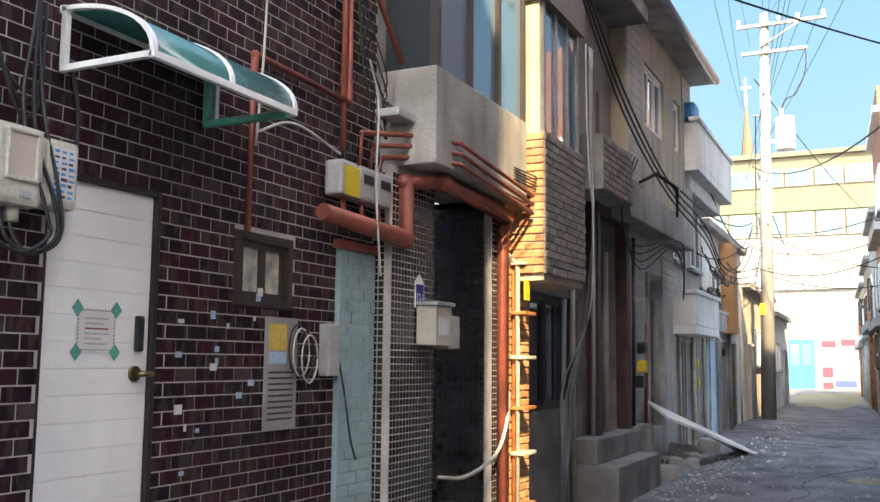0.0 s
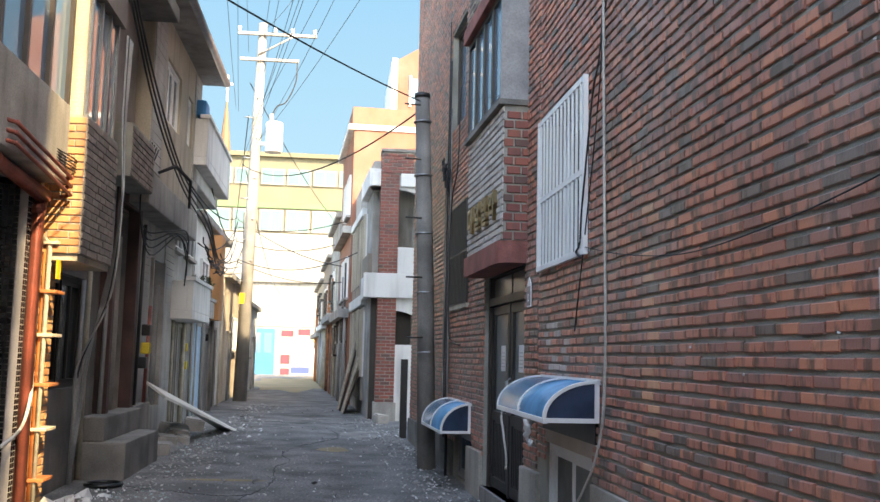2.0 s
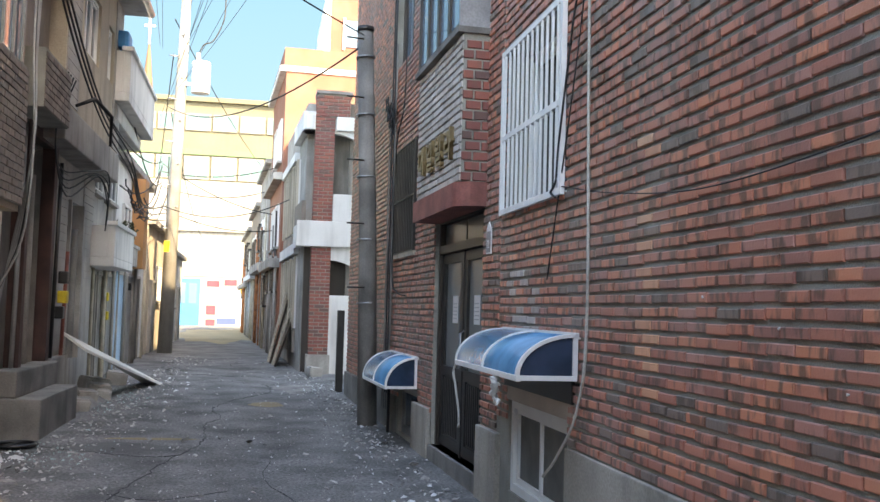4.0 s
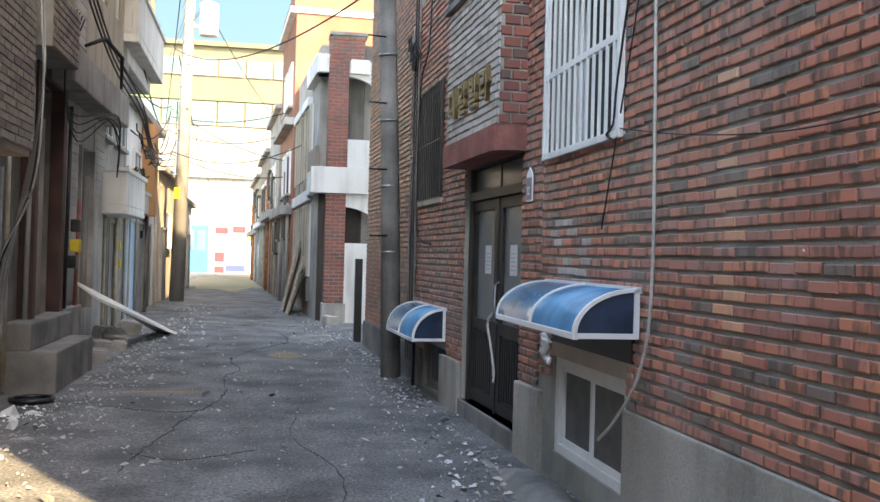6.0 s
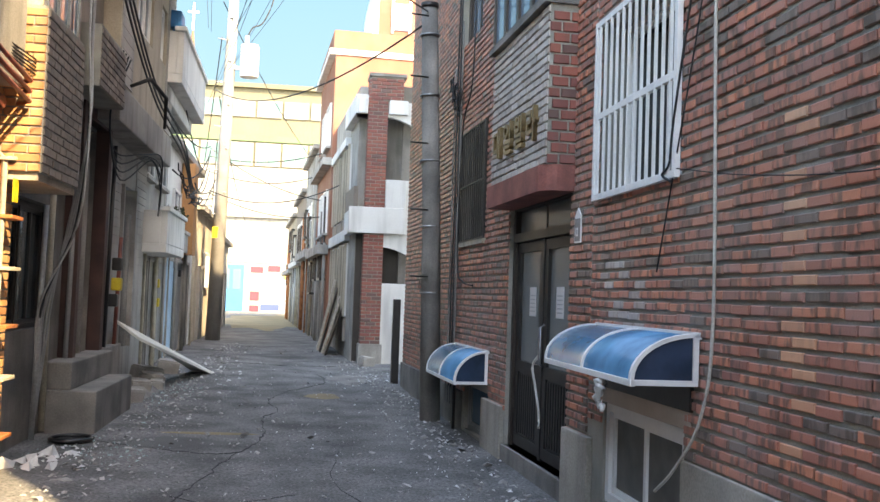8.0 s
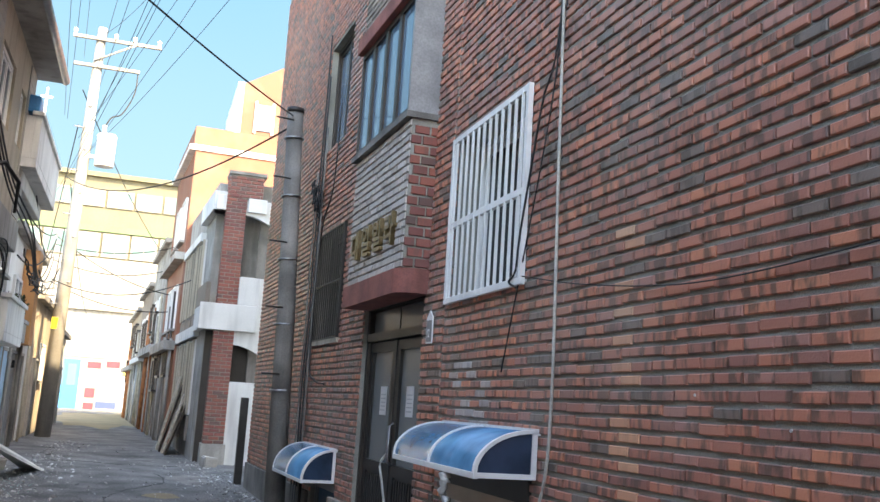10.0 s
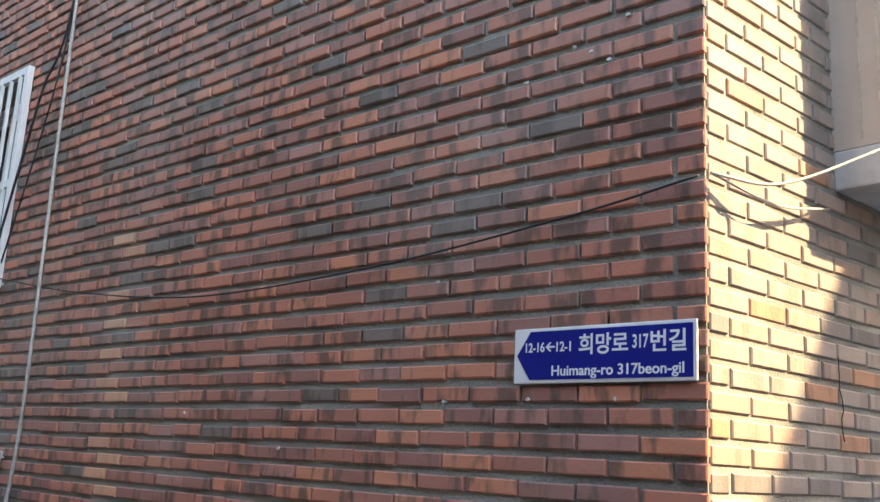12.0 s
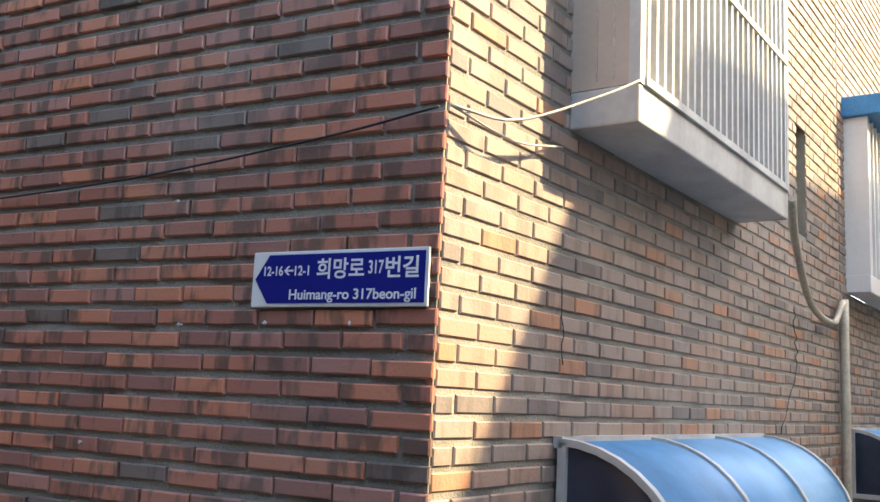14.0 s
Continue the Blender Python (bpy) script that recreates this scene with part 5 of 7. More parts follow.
# ---- left: further houses ----
def house(name, F, u0, u1, h, thick, wallm, label, wins=(), doors=(), base=0.0, band=None, roof="concrete"):
    """A small terrace house: wall, roofline, windows and shop doors as parts."""
    t = thing(name, F.at((u0 + u1) / 2, 0, base), label, "house")
    part("wall", B(F, u0, u1, -thick, 0, -0.2, h), wallm, t)
    part("roof", B(F, u0 - 0.05, u1 + 0.05, -thick - 0.1, 0.18, h, h + 0.16, 0.02), M[roof], t)
    if band:
        for z0, z1, n, mm in band:
            part("band", B(F, u0 - 0.03, u1 + 0.03, 0, n, z0, z1, 0.01), M[mm], t)
    for a, b, c, d, g in wins:
        w = part("window", fbox(fbox(fbox(fbox(bmesh.new(), F, a, b, 0, 0.06, c, c + 0.06), F, a, b, 0, 0.06, d - 0.06, d), F, a, a + 0.06, 0, 0.06, c + 0.06, d - 0.06), F, b - 0.06, b, 0, 0.06, c + 0.06, d - 0.06), M["white"], t)
        part("pane", B(F, a + 0.06, b - 0.06, 0.004, 0.03, c + 0.06, d - 0.06), M[g], w)
        m = (a + b) / 2
        part("mullion", B(F, m - 0.025, m + 0.025, 0.03, 0.06, c + 0.06, d - 0.06), M["white"], w)
        part("sill", B(F, a - 0.06, b + 0.06, 0, 0.12, c - 0.06, c), M["concrete"], w)
    for a, b, c, d, mm in doors:
        w = part("door", B(F, a, b, 0.004, 0.04, c, d), M[mm], t)
        for i in range(int((d - c) / 0.16)):
            part("slat", B(F, a + 0.03, b - 0.03, 0.04, 0.052, c + 0.02 + i * 0.16, c + 0.17 + i * 0.16), M[mm], w)
        part("frame", fbox(fbox(fbox(bmesh.new(), F, a - 0.06, a, 0, 0.08, c, d + 0.06), F, b, b + 0.06, 0, 0.08, c, d + 0.06), F, a, b, 0, 0.08, d, d + 0.06), M["concrete"], w)
    return t


F4 = Face(-2.6, 0, -0.012, 1, -1)
house("terrace_house", F4, 14.5, 18.1, 5.6, 4, M["concrete"], "grey rendered two-storey house with a white balcony", [(15.0, 16.0, 3.4, 4.6, "glass"), (16.6, 17.6, 3.4, 4.6, "glass")], [(14.7, 15.6, 0.2, 2.0, "shutter"), (15.9, 16.8, 0.2, 2.0, "concrete_dark"), (17.0, 17.9, 0.2, 2.0, "shutter")])


def balcony(F, u0, u1, n, z0, z1, mm, label, base=0.14, balusters=0):
    t = thing("balcony", F.at((u0 + u1) / 2, n / 2, z0), label, "balcony", "balconies")
    part("floor_slab", B(F, u0, u1, 0, n, z0, z0 + base, 0.015), M[mm], t)
    part("front_panel", B(F, u0, u1, n - 0.1, n, z0 + base, z1, 0.01), M[mm], t)
    part("side_panel", B(F, u0, u0 + 0.1, 0, n - 0.1, z0 + base, z1, 0.01), M[mm], t)
    part("side_panel", B(F, u1 - 0.1, u1, 0, n - 0.1, z0 + base, z1, 0.01), M[mm], t)
    part("coping", B(F, u0 - 0.04, u1 + 0.04, n - 0.14, n + 0.04, z1, z1 + 0.07, 0.012), M[mm], t)
    return t


balcony(F4, 14.2, 16.6, 0.55, 2.1, 2.75, "white_wall", "stained white concrete balcony over the alley")
balcony(F4, 13.9, 17.6, 0.7, 4.7, 5.5, "white_wall", "white rooftop balcony with a heavy cornice")
solo("cornice", B(F4, 14.2, 17.4, 0, 0.5, 4.45, 4.7, 0.03), M["white_wall"], "stepped white cornice under the rooftop balcony", "cornice", kind="structure")
solo("blue_tarp", B(F4, 13.95, 14.4, 0.1, 0.65, 5.57, 5.85, 0.06), M["blue_paint"], "crumpled blue tarpaulin bundle on the balcony", "tarpaulin")
balcony(F4, 16.4, 18.6, 0.4, 2.25, 2.6, "concrete", "low concrete balcony with a dark edge")
house("terrace_house", F4, 18.2, 24.0, 4.4, 4, M["white_wall"], "low white house with an orange brick strip", [(19.0, 20.2, 2.5, 3.6, "glass_blue"), (21.4, 22.6, 2.5, 3.6, "glass")], [(18.5, 19.4, 0.2, 2.1, "sky_paint"), (19.8, 20.8, 0.2, 2.1, "shutter"), (21.2, 22.2, 0.2, 2.1, "brown_frame")], roof="concrete")
op = solo("orange_strip", B(F4, 20.4, 21.1, 0.02, 0.3, 2.3, 4.3), M["brick_orange"], "orange brick chimney strip on the low house", "pier", kind="structure")
house("terrace_house", F4, 24.2, 31.0, 3.6, 4, M["cream"], "low cream rendered house beyond the utility pole", [(26.5, 27.8, 1.6, 2.6, "glass")], [(25.0, 26.0, 0.2, 2.1, "shutter"), (28.5, 29.5, 0.2, 2.1, "brown_frame")])
house("terrace_house", F4, 31.2, 36.8, 3.2, 4, M["white_wall"], "long low white building near the end of the alley", [(32, 33.2, 1.4, 2.4, "glass")], [(34.5, 35.5, 0.2, 2.1, "shutter")])

# ---- right: the white balcony house and the row behind it ----
FR = Face(0.86, 18.6, -0.057, 1.0, 1)
FF = Face(0.86, 18.6, 1.0, 0.0, -1)
r2 = thing("balcony_house", (1.4, 18.8, 0.15), "brick house with white balconies on a corner post", "house")
part("wall", B(FR, 0.6, 6.0, -5, -0.12, -0.1, 6.0), M["concrete"], r2)
# Dark concrete puts the shade of the recess into this wall's colour.
part("front_wall", B(FF, 1.0, 6.0, -0.5, -0.4, -0.1, 6.0), M["concrete_dark"], r2)
FP = Face(1.08, 18.55, 1.0, 0.0, -1)
part("post_core", B(FP, 0.01, 0.41, -0.4, -0.01, 0.55, 6.05), M["mortar"], r2)
bricks(FP, r2, list(brick_cells(0, 0.42, 0.55, 6.05, 0.075, 0.21, 0.014, 0.016, [], 41)), M["brick_red"], M["brick_red"], None, base=-0.01)
FPS = Face(1.09, 18.55, 0.0, 1.0, 1)
bricks(FPS, r2, list(brick_cells(0.01, 0.4, 0.55, 6.05, 0.075, 0.21, 0.014, 0.016, [], 42)), M["brick_red"], M["brick_red"], None, base=-0.01)
# Dark panel added in place of the shade inside the porch recess.
part("porch_door", B(FF, 0.1, 1.0, -0.59, -0.55, 0.1, 2.84), M["brown_frame"], r2, "dark panel standing for the shade deep in the porch")
part("post_base", B(FP, -0.03, 0.46, -0.45, 0.03, -0.1, 0.55, 0.01), M["concrete"], r2)
part("balcony_floor", B(FF, -0.1, 1.25, -0.6, -0.02, 2.85, 3.05, 0.01), M["white_wall"], r2)
part("balcony_front", B(FF, 0.6, 1.3, -0.12, -0.04, 3.05, 3.95, 0.01), M["white_wall"], r2)
part("balcony_side", B(FR, -0.02, 1.7, -0.1, 0.02, 2.85, 3.35, 0.01), M["white_wall"], r2)
part("side_brick", B(FR, 0.1, 1.7, -0.09, 0.0, 3.35, 3.8), M["brick_brown"], r2)
part("fascia", B(FF, -0.1, 1.06, 0.0, 0.1, 2.82, 3.36, 0.012), M["white_wall"], r2, "white painted balcony fascia")
part("balcony_parapet", B(FF, 0.64, 1.06, 0.0, 0.08, 3.36, 3.94, 0.012), M["white_wall"], r2)
part("bracket", B(FF, 0.01, 0.215, 0.0, 0.08, 5.3, 5.62, 0.02), M["white_wall"], r2)
part("bracket", B(FF, 0.66, 1.05, 0.0, 0.08, 5.3, 5.6, 0.02), M["white_wall"], r2)
FK = Face(1.13, 18.55, 1.0, 0.0, -1)
bricks(FK, r2, list(brick_cells(0, 0.68, 5.6, 6.08, 0.075, 0.21, 0.014, 0.016, [], 43)), M["brick_red"], M["brick_red"], None, base=0.005)
part("gate_wall", B(FF, 0.52, 1.35, -0.12, 0.0, -0.1, 1.8, 0.01), M["white_wall"], r2)
for z in (2.3, 5.0):
    bm = bmesh.new()
    pts = [FF.at(0.6, 0, z), FF.at(0.6, 0, z + 0.55), FF.at(1.45, 0, z + 0.55), FF.at(1.45, 0, z - 0.1)] + [FF.at(0.6 + 0.85 * (1 - k / 6), 0, z - 0.1 + 0.35 * math.sin(k / 6 * math.pi / 2)) for k in range(1, 7)]
    f = [bm.verts.new(p) for p in pts]
    g = [bm.verts.new(p + Vector((0, 0.12, 0))) for p in pts]
    bm.faces.new(f), bm.faces.new(g)
    for i in range(len(pts)):
        bm.faces.new((f[i], f[(i + 1) % len(pts)], g[(i + 1) % len(pts)], g[i]))
    part("arch", bm, M["white_wall"], r2)
part("parapet", B(FF, 0.0, 1.3, -0.5, -0.03, 5.3, 5.58, 0.01), M["white_wall"], r2)
part("parapet_side", B(FR, -0.02, 2.2, -0.3, 0.03, 5.3, 5.7, 0.01), M["white_wall"], r2)
part("crown", B(FF, 0.27, 0.95, -0.5, 0.055, 5.58, 6.08), M["mortar"], r2)
part("crown_cap", B(FF, 0.22, 1.0, -0.55, 0.1, 6.08, 6.15), M["concrete"], r2)
for z in (3.1, 0.85):
    for k in range(3):
        w = part("window", B(FR, 1.9 + k * 1.3, 3.1 + k * 1.3, -0.13, -0.08, z + 0.2, z + 1.85), M["white_wall"], r2)
        part("frame", B(FR, 1.9 + k * 1.3, 1.98 + k * 1.3, -0.08, -0.03, z + 0.2, z + 1.85), M["cream"], w)
        part("frame", B(FR, 3.02 + k * 1.3, 3.1 + k * 1.3, -0.08, -0.03, z + 0.2, z + 1.85), M["cream"], w)
        part("pane", B(FR, 1.98 + k * 1.3, 3.02 + k * 1.3, -0.08, -0.06, z + 0.2, z + 1.8), M["glass"], w)
        part("mullion", B(FR, 2.46 + k * 1.3, 2.54 + k * 1.3, -0.06, -0.04, z + 0.2, z + 1.8), M["cream"], w)
        part("apron", B(FR, 1.95 + k * 1.3, 3.05 + k * 1.3, -0.13, -0.06, z - 0.35, z + 0.17), M["brick_brown"], w, "tan brick apron under the window")
part("floor_band", B(FR, 1.7, 6.0, -0.35, 0.0, 2.75, 3.0, 0.01), M["white_wall"], r2)
part("floor_band", B(FR, 2.2, 6.0, -0.35, 0.0, 4.95, 5.15, 0.01), M["white_wall"], r2)
solo("fence_post", B(FW, 14.6, 14.75, 1.38, 1.5, 0.0, 1.5, 0.01), M["dark_steel"], "short charred timber post against the wall", "post")
house("brick_house", FR, 6.0, 11.0, 8.0, 6, M["brick_terra"], "tall orange brick house with a white band", [(6.6, 7.8, 5.6, 6.8, "glass"), (8.2, 9.4, 5.6, 6.8, "glass"), (6.6, 7.8, 3.2, 4.4, "glass"), (8.2, 9.4, 3.2, 4.4, "glass")], [(6.8, 7.8, 0.2, 2.2, "brown_frame"), (8.6, 9.6, 0.2, 2.2, "shutter")], band=[(2.6, 2.85, 0.3, "concrete"), (5.0, 5.2, 0.25, "concrete")], roof="white_wall")
solo("roof_parapet", B(FR, 6.1, 10.9, -5.5, 0.05, 8.16, 8.7), M["brick_terra"], "orange brick roof parapet", "parapet", kind="structure")
gh = thing("gable_house", (3, 31, 8), "pale gabled rooftop house with a small window", "house")
bm = bmesh.new()
pts = [(1.9, 8.0), (6.0, 8.0), (6.0, 12.6), (3.9, 13.0), (1.9, 11.8)]
lo, hi = [bm.verts.new((x, 30.0, z)) for x, z in pts], [bm.verts.new((x, 35.0, z)) for x, z in pts]
bm.faces.new(lo), bm.faces.new(hi)
for i in range(5):
    bm.faces.new((lo[i], lo[(i + 1) % 5], hi[(i + 1) % 5], hi[i]))
part("wall", bm, M["brick_terra"], gh)
part("roof_edge", B(FS, 1.8, 2.0, -35, -29.95, 8.0, 11.9), M["white_wall"], gh)
part("window", B(FS, 2.5, 3.0, -30.02, -29.96, 10.3, 11.2), M["glass_blue"], gh)
part("window_frame", fbox(B(FS, 2.42, 2.5, -30.05, -29.95, 10.2, 11.3), FS, 3.0, 3.08, -30.05, -29.95, 10.2, 11.3), M["white"], gh)
house("terrace_house", FR, 11.2, 17.0, 6.2, 5, M["concrete"], "grey rendered house on the narrowing alley", [(12, 13.2, 3.4, 4.6, "glass"), (14, 15.2, 3.4, 4.6, "glass")], [(11.8, 12.8, 0.2, 2.2, "brown_frame"), (14, 15, 0.2, 2.2, "shutter")], band=[(2.7, 2.95, 0.35, "concrete")])
house("terrace_house", FR, 17.2, 24.0, 5.4, 5, M["brick_brown"], "brown brick house with dark doors", [(18, 19.4, 3.2, 4.4, "glass"), (20.5, 22, 3.2, 4.4, "glass")], [(18.4, 19.4, 0.2, 2.2, "brown_frame"), (21, 22, 0.2, 2.2, "shutter")], band=[(2.6, 2.8, 0.3, "white_wall")])
house("terrace_house", FR, 24.2, 33.0, 5.0, 5, M["cream"], "cream house near the end of the alley", [(25.5, 27, 3.0, 4.1, "glass"), (29, 30.5, 3.0, 4.1, "glass")], [(26, 27, 0.2, 2.2, "shutter")], band=[(2.4, 2.6, 0.3, "concrete")])

# pipes, frames and boxes that crowd the far house fronts
rng = random.Random(41)
for i in range(16):
    u = 6.2 + i * 1.55 + rng.uniform(-0.4, 0.4)
    h = rng.uniform(2.4, 4.6)
    wire("drain_pipe", [FR.at(u, 0.1, 0.1), FR.at(u + rng.uniform(-0.05, 0.05), 0.1, h)], rng.choice((0.03, 0.045, 0.06)), M[rng.choice(("orange_pipe", "cream_pipe", "dark_steel", "grey_plastic", "pole"))], "upright pipe on a house front by the alley", "pipe", group="facade pipes")
for i in range(10):
    u = 8.9 + i * 1.5 + rng.uniform(-0.4, 0.4)
    wire("drain_pipe", [F4.at(u, 0.1, 0.1), F4.at(u + rng.uniform(-0.05, 0.05), 0.1, rng.uniform(2.2, 3.4))], rng.choice((0.03, 0.045, 0.06)), M[rng.choice(("orange_pipe", "cream_pipe", "dark_steel", "pole"))], "upright pipe on a house front by the alley", "pipe", group="facade pipes")
for i in range(12):
    u, z = 6.6 + i * 2.1 + rng.uniform(-0.3, 0.3), rng.choice((1.5, 1.9, 3.1, 3.5))
    cg = thing("window_box", FR.at(u, 0.0, z), "dark steel window guard on a house front", "window guard", "window guards")
    part("frame", B(FR, u, u + 1.1, 0.0, 0.16, z, z + 0.07), M["dark_steel"], cg)
    part("frame", B(FR, u, u + 1.1, 0.0, 0.16, z + 0.95, z + 1.02), M["dark_steel"], cg)
    for k in range(8):
        part("bar", B(FR, u + 0.02 + k * 0.15, u + 0.05 + k * 0.15, 0.11, 0.14, z + 0.07, z + 0.95), M["brown_frame"], cg)

# ---- the end of the alley ----
eb2 = thing("school_building", (-3, 63, 0), "long sunlit cream and white building closing the alley", "building")
FE = Face(-30, 62, 1, 0, -1)
part("wall", B(FE, 0, 60, -8, 0, -0.2, 14.8), M["yellow_wall"], eb2)
part("white_band", B(FE, 0, 60, 0.0, 0.1, 3.4, 9.6), M["sun_white"], eb2)
part("ledge", B(FE, 0, 60, 0.1, 0.35, 6.3, 6.5), M["sun_white"], eb2)
part("green_band", B(FE, 0, 60, 0.0, 0.15, 11.3, 11.7), M["green_band"], eb2)
part("roof_edge", B(FE, 0, 60, -8, 0.3, 14.8, 15.1), M["yellow_wall"], eb2)
for z0, z1 in ((9.7, 11.2), (12.9, 14.0)):
    for i in range(18):
        w = part("window", B(FE, 14.2 + i * 1.75, 15.8 + i * 1.75, 0.02, 0.12, z0, z1), M["sun_white"], eb2)
        part("pane", B(FE, 14.3 + i * 1.75, 14.97 + i * 1.75, 0.12, 0.14, z0 + 0.1, z1 - 0.1), M["glass_green"], w)
        part("pane", B(FE, 15.03 + i * 1.75, 15.7 + i * 1.75, 0.12, 0.14, z0 + 0.1, z1 - 0.1), M["glass_green"], w)
mw = thing("mural_wall", (-4, 61.5, 0), "low wall painted with bright rectangles", "wall")
part("wall", B(FE, 10, 45, 0.2, 0.5, -0.2, 3.35), M["sun_white"], mw)
part("coping", B(FE, 10, 45, 0.15, 0.55, 3.35, 3.45), M["sun_white"], mw)
part("blue_door", B(FE, 24.5, 26.1, 0.5, 0.53, 0.2, 3.2), M["blue_paint"], mw)
part("blue_pane", B(FE, 24.7, 25.2, 0.53, 0.55, 1.6, 2.9), M["glass_blue"], mw)
part("blue_pane", B(FE, 25.4, 25.9, 0.53, 0.55, 1.6, 2.9), M["glass_blue"], mw)
for u0, u1, z0, z1, mm in ((26.5, 27.3, 2.7, 3.1, "red_paint"), (27.6, 28.4, 2.8, 3.2, "red_paint"), (28.6, 29.8, 2.3, 2.6, "mustard"), (26.5, 27.1, 0.9, 1.5, "red_paint"), (27.3, 28.9, 1.0, 2.3, "sky_paint"), (27.2, 28.4, 0.3, 0.7, "navy_paint"), (26.5, 27.1, 0.2, 0.6, "red_paint"), (28.7, 29.9, 0.2, 0.9, "sky_paint"), (27.3, 28.1, 2.35, 2.6, "sky_paint"), (29.2, 30.2, 1.2, 1.6, "red_paint"), (30.2, 31.5, 0.4, 1.4, "navy_paint")):
    part("painted_block", B(FE, u0, u1, 0.5, 0.51, z0, z1), M[mm], mw)
sp = thing("church_spire", (-12, 110, 0), "slender brown church spire with a cross", "spire")
bm = bmesh.new()
bmesh.ops.create_cone(bm, cap_ends=True, segments=8, radius1=1.4, radius2=0.07, depth=13.5, matrix=Matrix.Translation((-13.85, 110, 24.75)))
part("spire_roof", bm, M["spire"], sp)
part("tower", B(FW, 108.6, 111.4, -15.2, -12.5, 0, 18), M["spire"], sp)
part("cross", fbox(B(FS, -13.95, -13.75, -110.1, -109.9, 31.2, 34.4), FS, -14.45, -13.25, -110.08, -109.92, 33.2, 33.42), M["white"], sp)

# ---- unseen buildings behind the camera, added to block sun and bounce light ----
sh = thing("shade_block", (-10, -9, 0), "unseen tall plain block added across the street to cast shade", "building")
part("wall", B(FW, -9, -4.3, 0.2, 4.12, -0.2, 14.0), M["white_wall"], sh)
part("roof", B(FW, -9, -4.25, 0.2, 4.12, 14.0, 14.2), M["concrete"], sh)
sh = thing("shade_house", (10, -9, 0), "unseen low plain house added across the street to cast shade", "building")
part("wall", B(FW, -16, -4.3, 5.55, 30, -0.2, 6.4), M["white_wall"], sh)
part("roof", B(FW, -16.1, -4.25, 5.55, 30.1, 6.4, 6.5), M["concrete"], sh)
sh = thing("unseen_house", (-8, -1, 0), "unseen low plain house added along the cross street", "building")
part("wall", B(FW, -10, -4.5, -20, 0.1, -0.2, 3.2), M["white_wall"], sh)
part("roof", B(FW, -10.1, -4.4, -20, 0.1, 3.2, 3.4), M["concrete"], sh)

# ---- poles and overhead cables ----
def can(x, y, z0, z1, r):
    bm = bmesh.new()
    bmesh.ops.create_cone(bm, cap_ends=True, segments=20, radius1=r, radius2=r, depth=z1 - z0, matrix=Matrix.Translation((x, y, (z0 + z1) / 2)))
    bmesh.ops.create_cone(bm, cap_ends=True, segments=20, radius1=r * 1.08, radius2=r * 0.9, depth=0.06, matrix=Matrix.Translation((x, y, z1 + 0.03)))
    return bm


def utility_pole():
    t = thing("utility_pole", (-2.55, 25.5, gz(25)), "tall tapered concrete utility pole with transformer", "utility pole")
    part("shaft", sweep(bmesh.new(), [(-2.48, 25.5, 0), (-2.38, 25.5, 6), (-2.28, 25.5, 11.3)], 0.2, 16, 0.12), M["pole"], t)
    for z, a, b in ((10.9, -3.0, -0.68), (10.12, -2.9, -1.18)):
        part("crossarm", B(FS, a, b, -25.42, -25.33, z, z + 0.085), M["pole"], t)
    part("arm_brace", sweep(bmesh.new(), [(-2.38, 25.36, 10.3), (-1.35, 25.36, 10.92)], 0.03), M["pole"], t)
    for x in (-2.95, -1.9, -1.4, -0.75):
        part("insulator", sweep(bmesh.new(), [(x, 25.37, 11.0), (x, 25.37, 11.14)], 0.05), M["white"], t)
    tr = part("transformer", can(-1.81, 25.3, 7.38, 8.2, 0.25), M["white_wall"], t, "white grey cylindrical transformer")
    part("bushing", sweep(bmesh.new(), [(-1.9, 25.25, 8.22), (-1.9, 25.25, 8.5)], 0.06), M["grey_plastic"], tr)
    part("transformer_arm", B(FS, -2.45, -1.85, -25.5, -25.4, 7.6, 7.7), M["tin"], t)
    part("warning_label", B(FS, -2.6, -2.42, -25.34, -25.325, 2.95, 3.25), M["yellow"], t, "yellow warning label")
    for i in range(10):
        z = 3.6 + i * 0.6
        part("step_bolt", sweep(bmesh.new(), [(-2.48 + 0.01 * i, 25.4, z), (-2.28 if i % 2 else -2.68, 25.3, z)], 0.02, 5), M["tin"], t)


utility_pole()


def short_pole():
    t = thing("wall_pole", (1.47, 10.4, 0.08), "weathered short grey pole leaning by the brick wall", "pole")
    part("shaft", sweep(bmesh.new(), [(1.47, 10.42, 0), (1.4, 10.45, 2.6), (1.3, 10.5, 5.1)], 0.125, 14, 0.1), M["concrete_dark"], t)
    part("cap", sweep(bmesh.new(), [(1.3, 10.5, 5.1), (1.3, 10.5, 5.16)], 0.11, 14), M["dark_steel"], t)
    for z in (1.6, 2.4, 3.2, 4.0, 4.75):
        part("band", sweep(bmesh.new(), [(1.47 - 0.033 * z, 10.42 + 0.015 * z, z), (1.469 - 0.033 * z, 10.42 + 0.015 * z, z + 0.02)], 0.127, 14), M["tin"], t)
        part("step_bolt", sweep(bmesh.new(), [(1.42 - 0.033 * z, 10.3, z + 0.2), (1.2 - 0.033 * z, 10.25, z + 0.2)], 0.012, 5), M["dark_steel"], t)


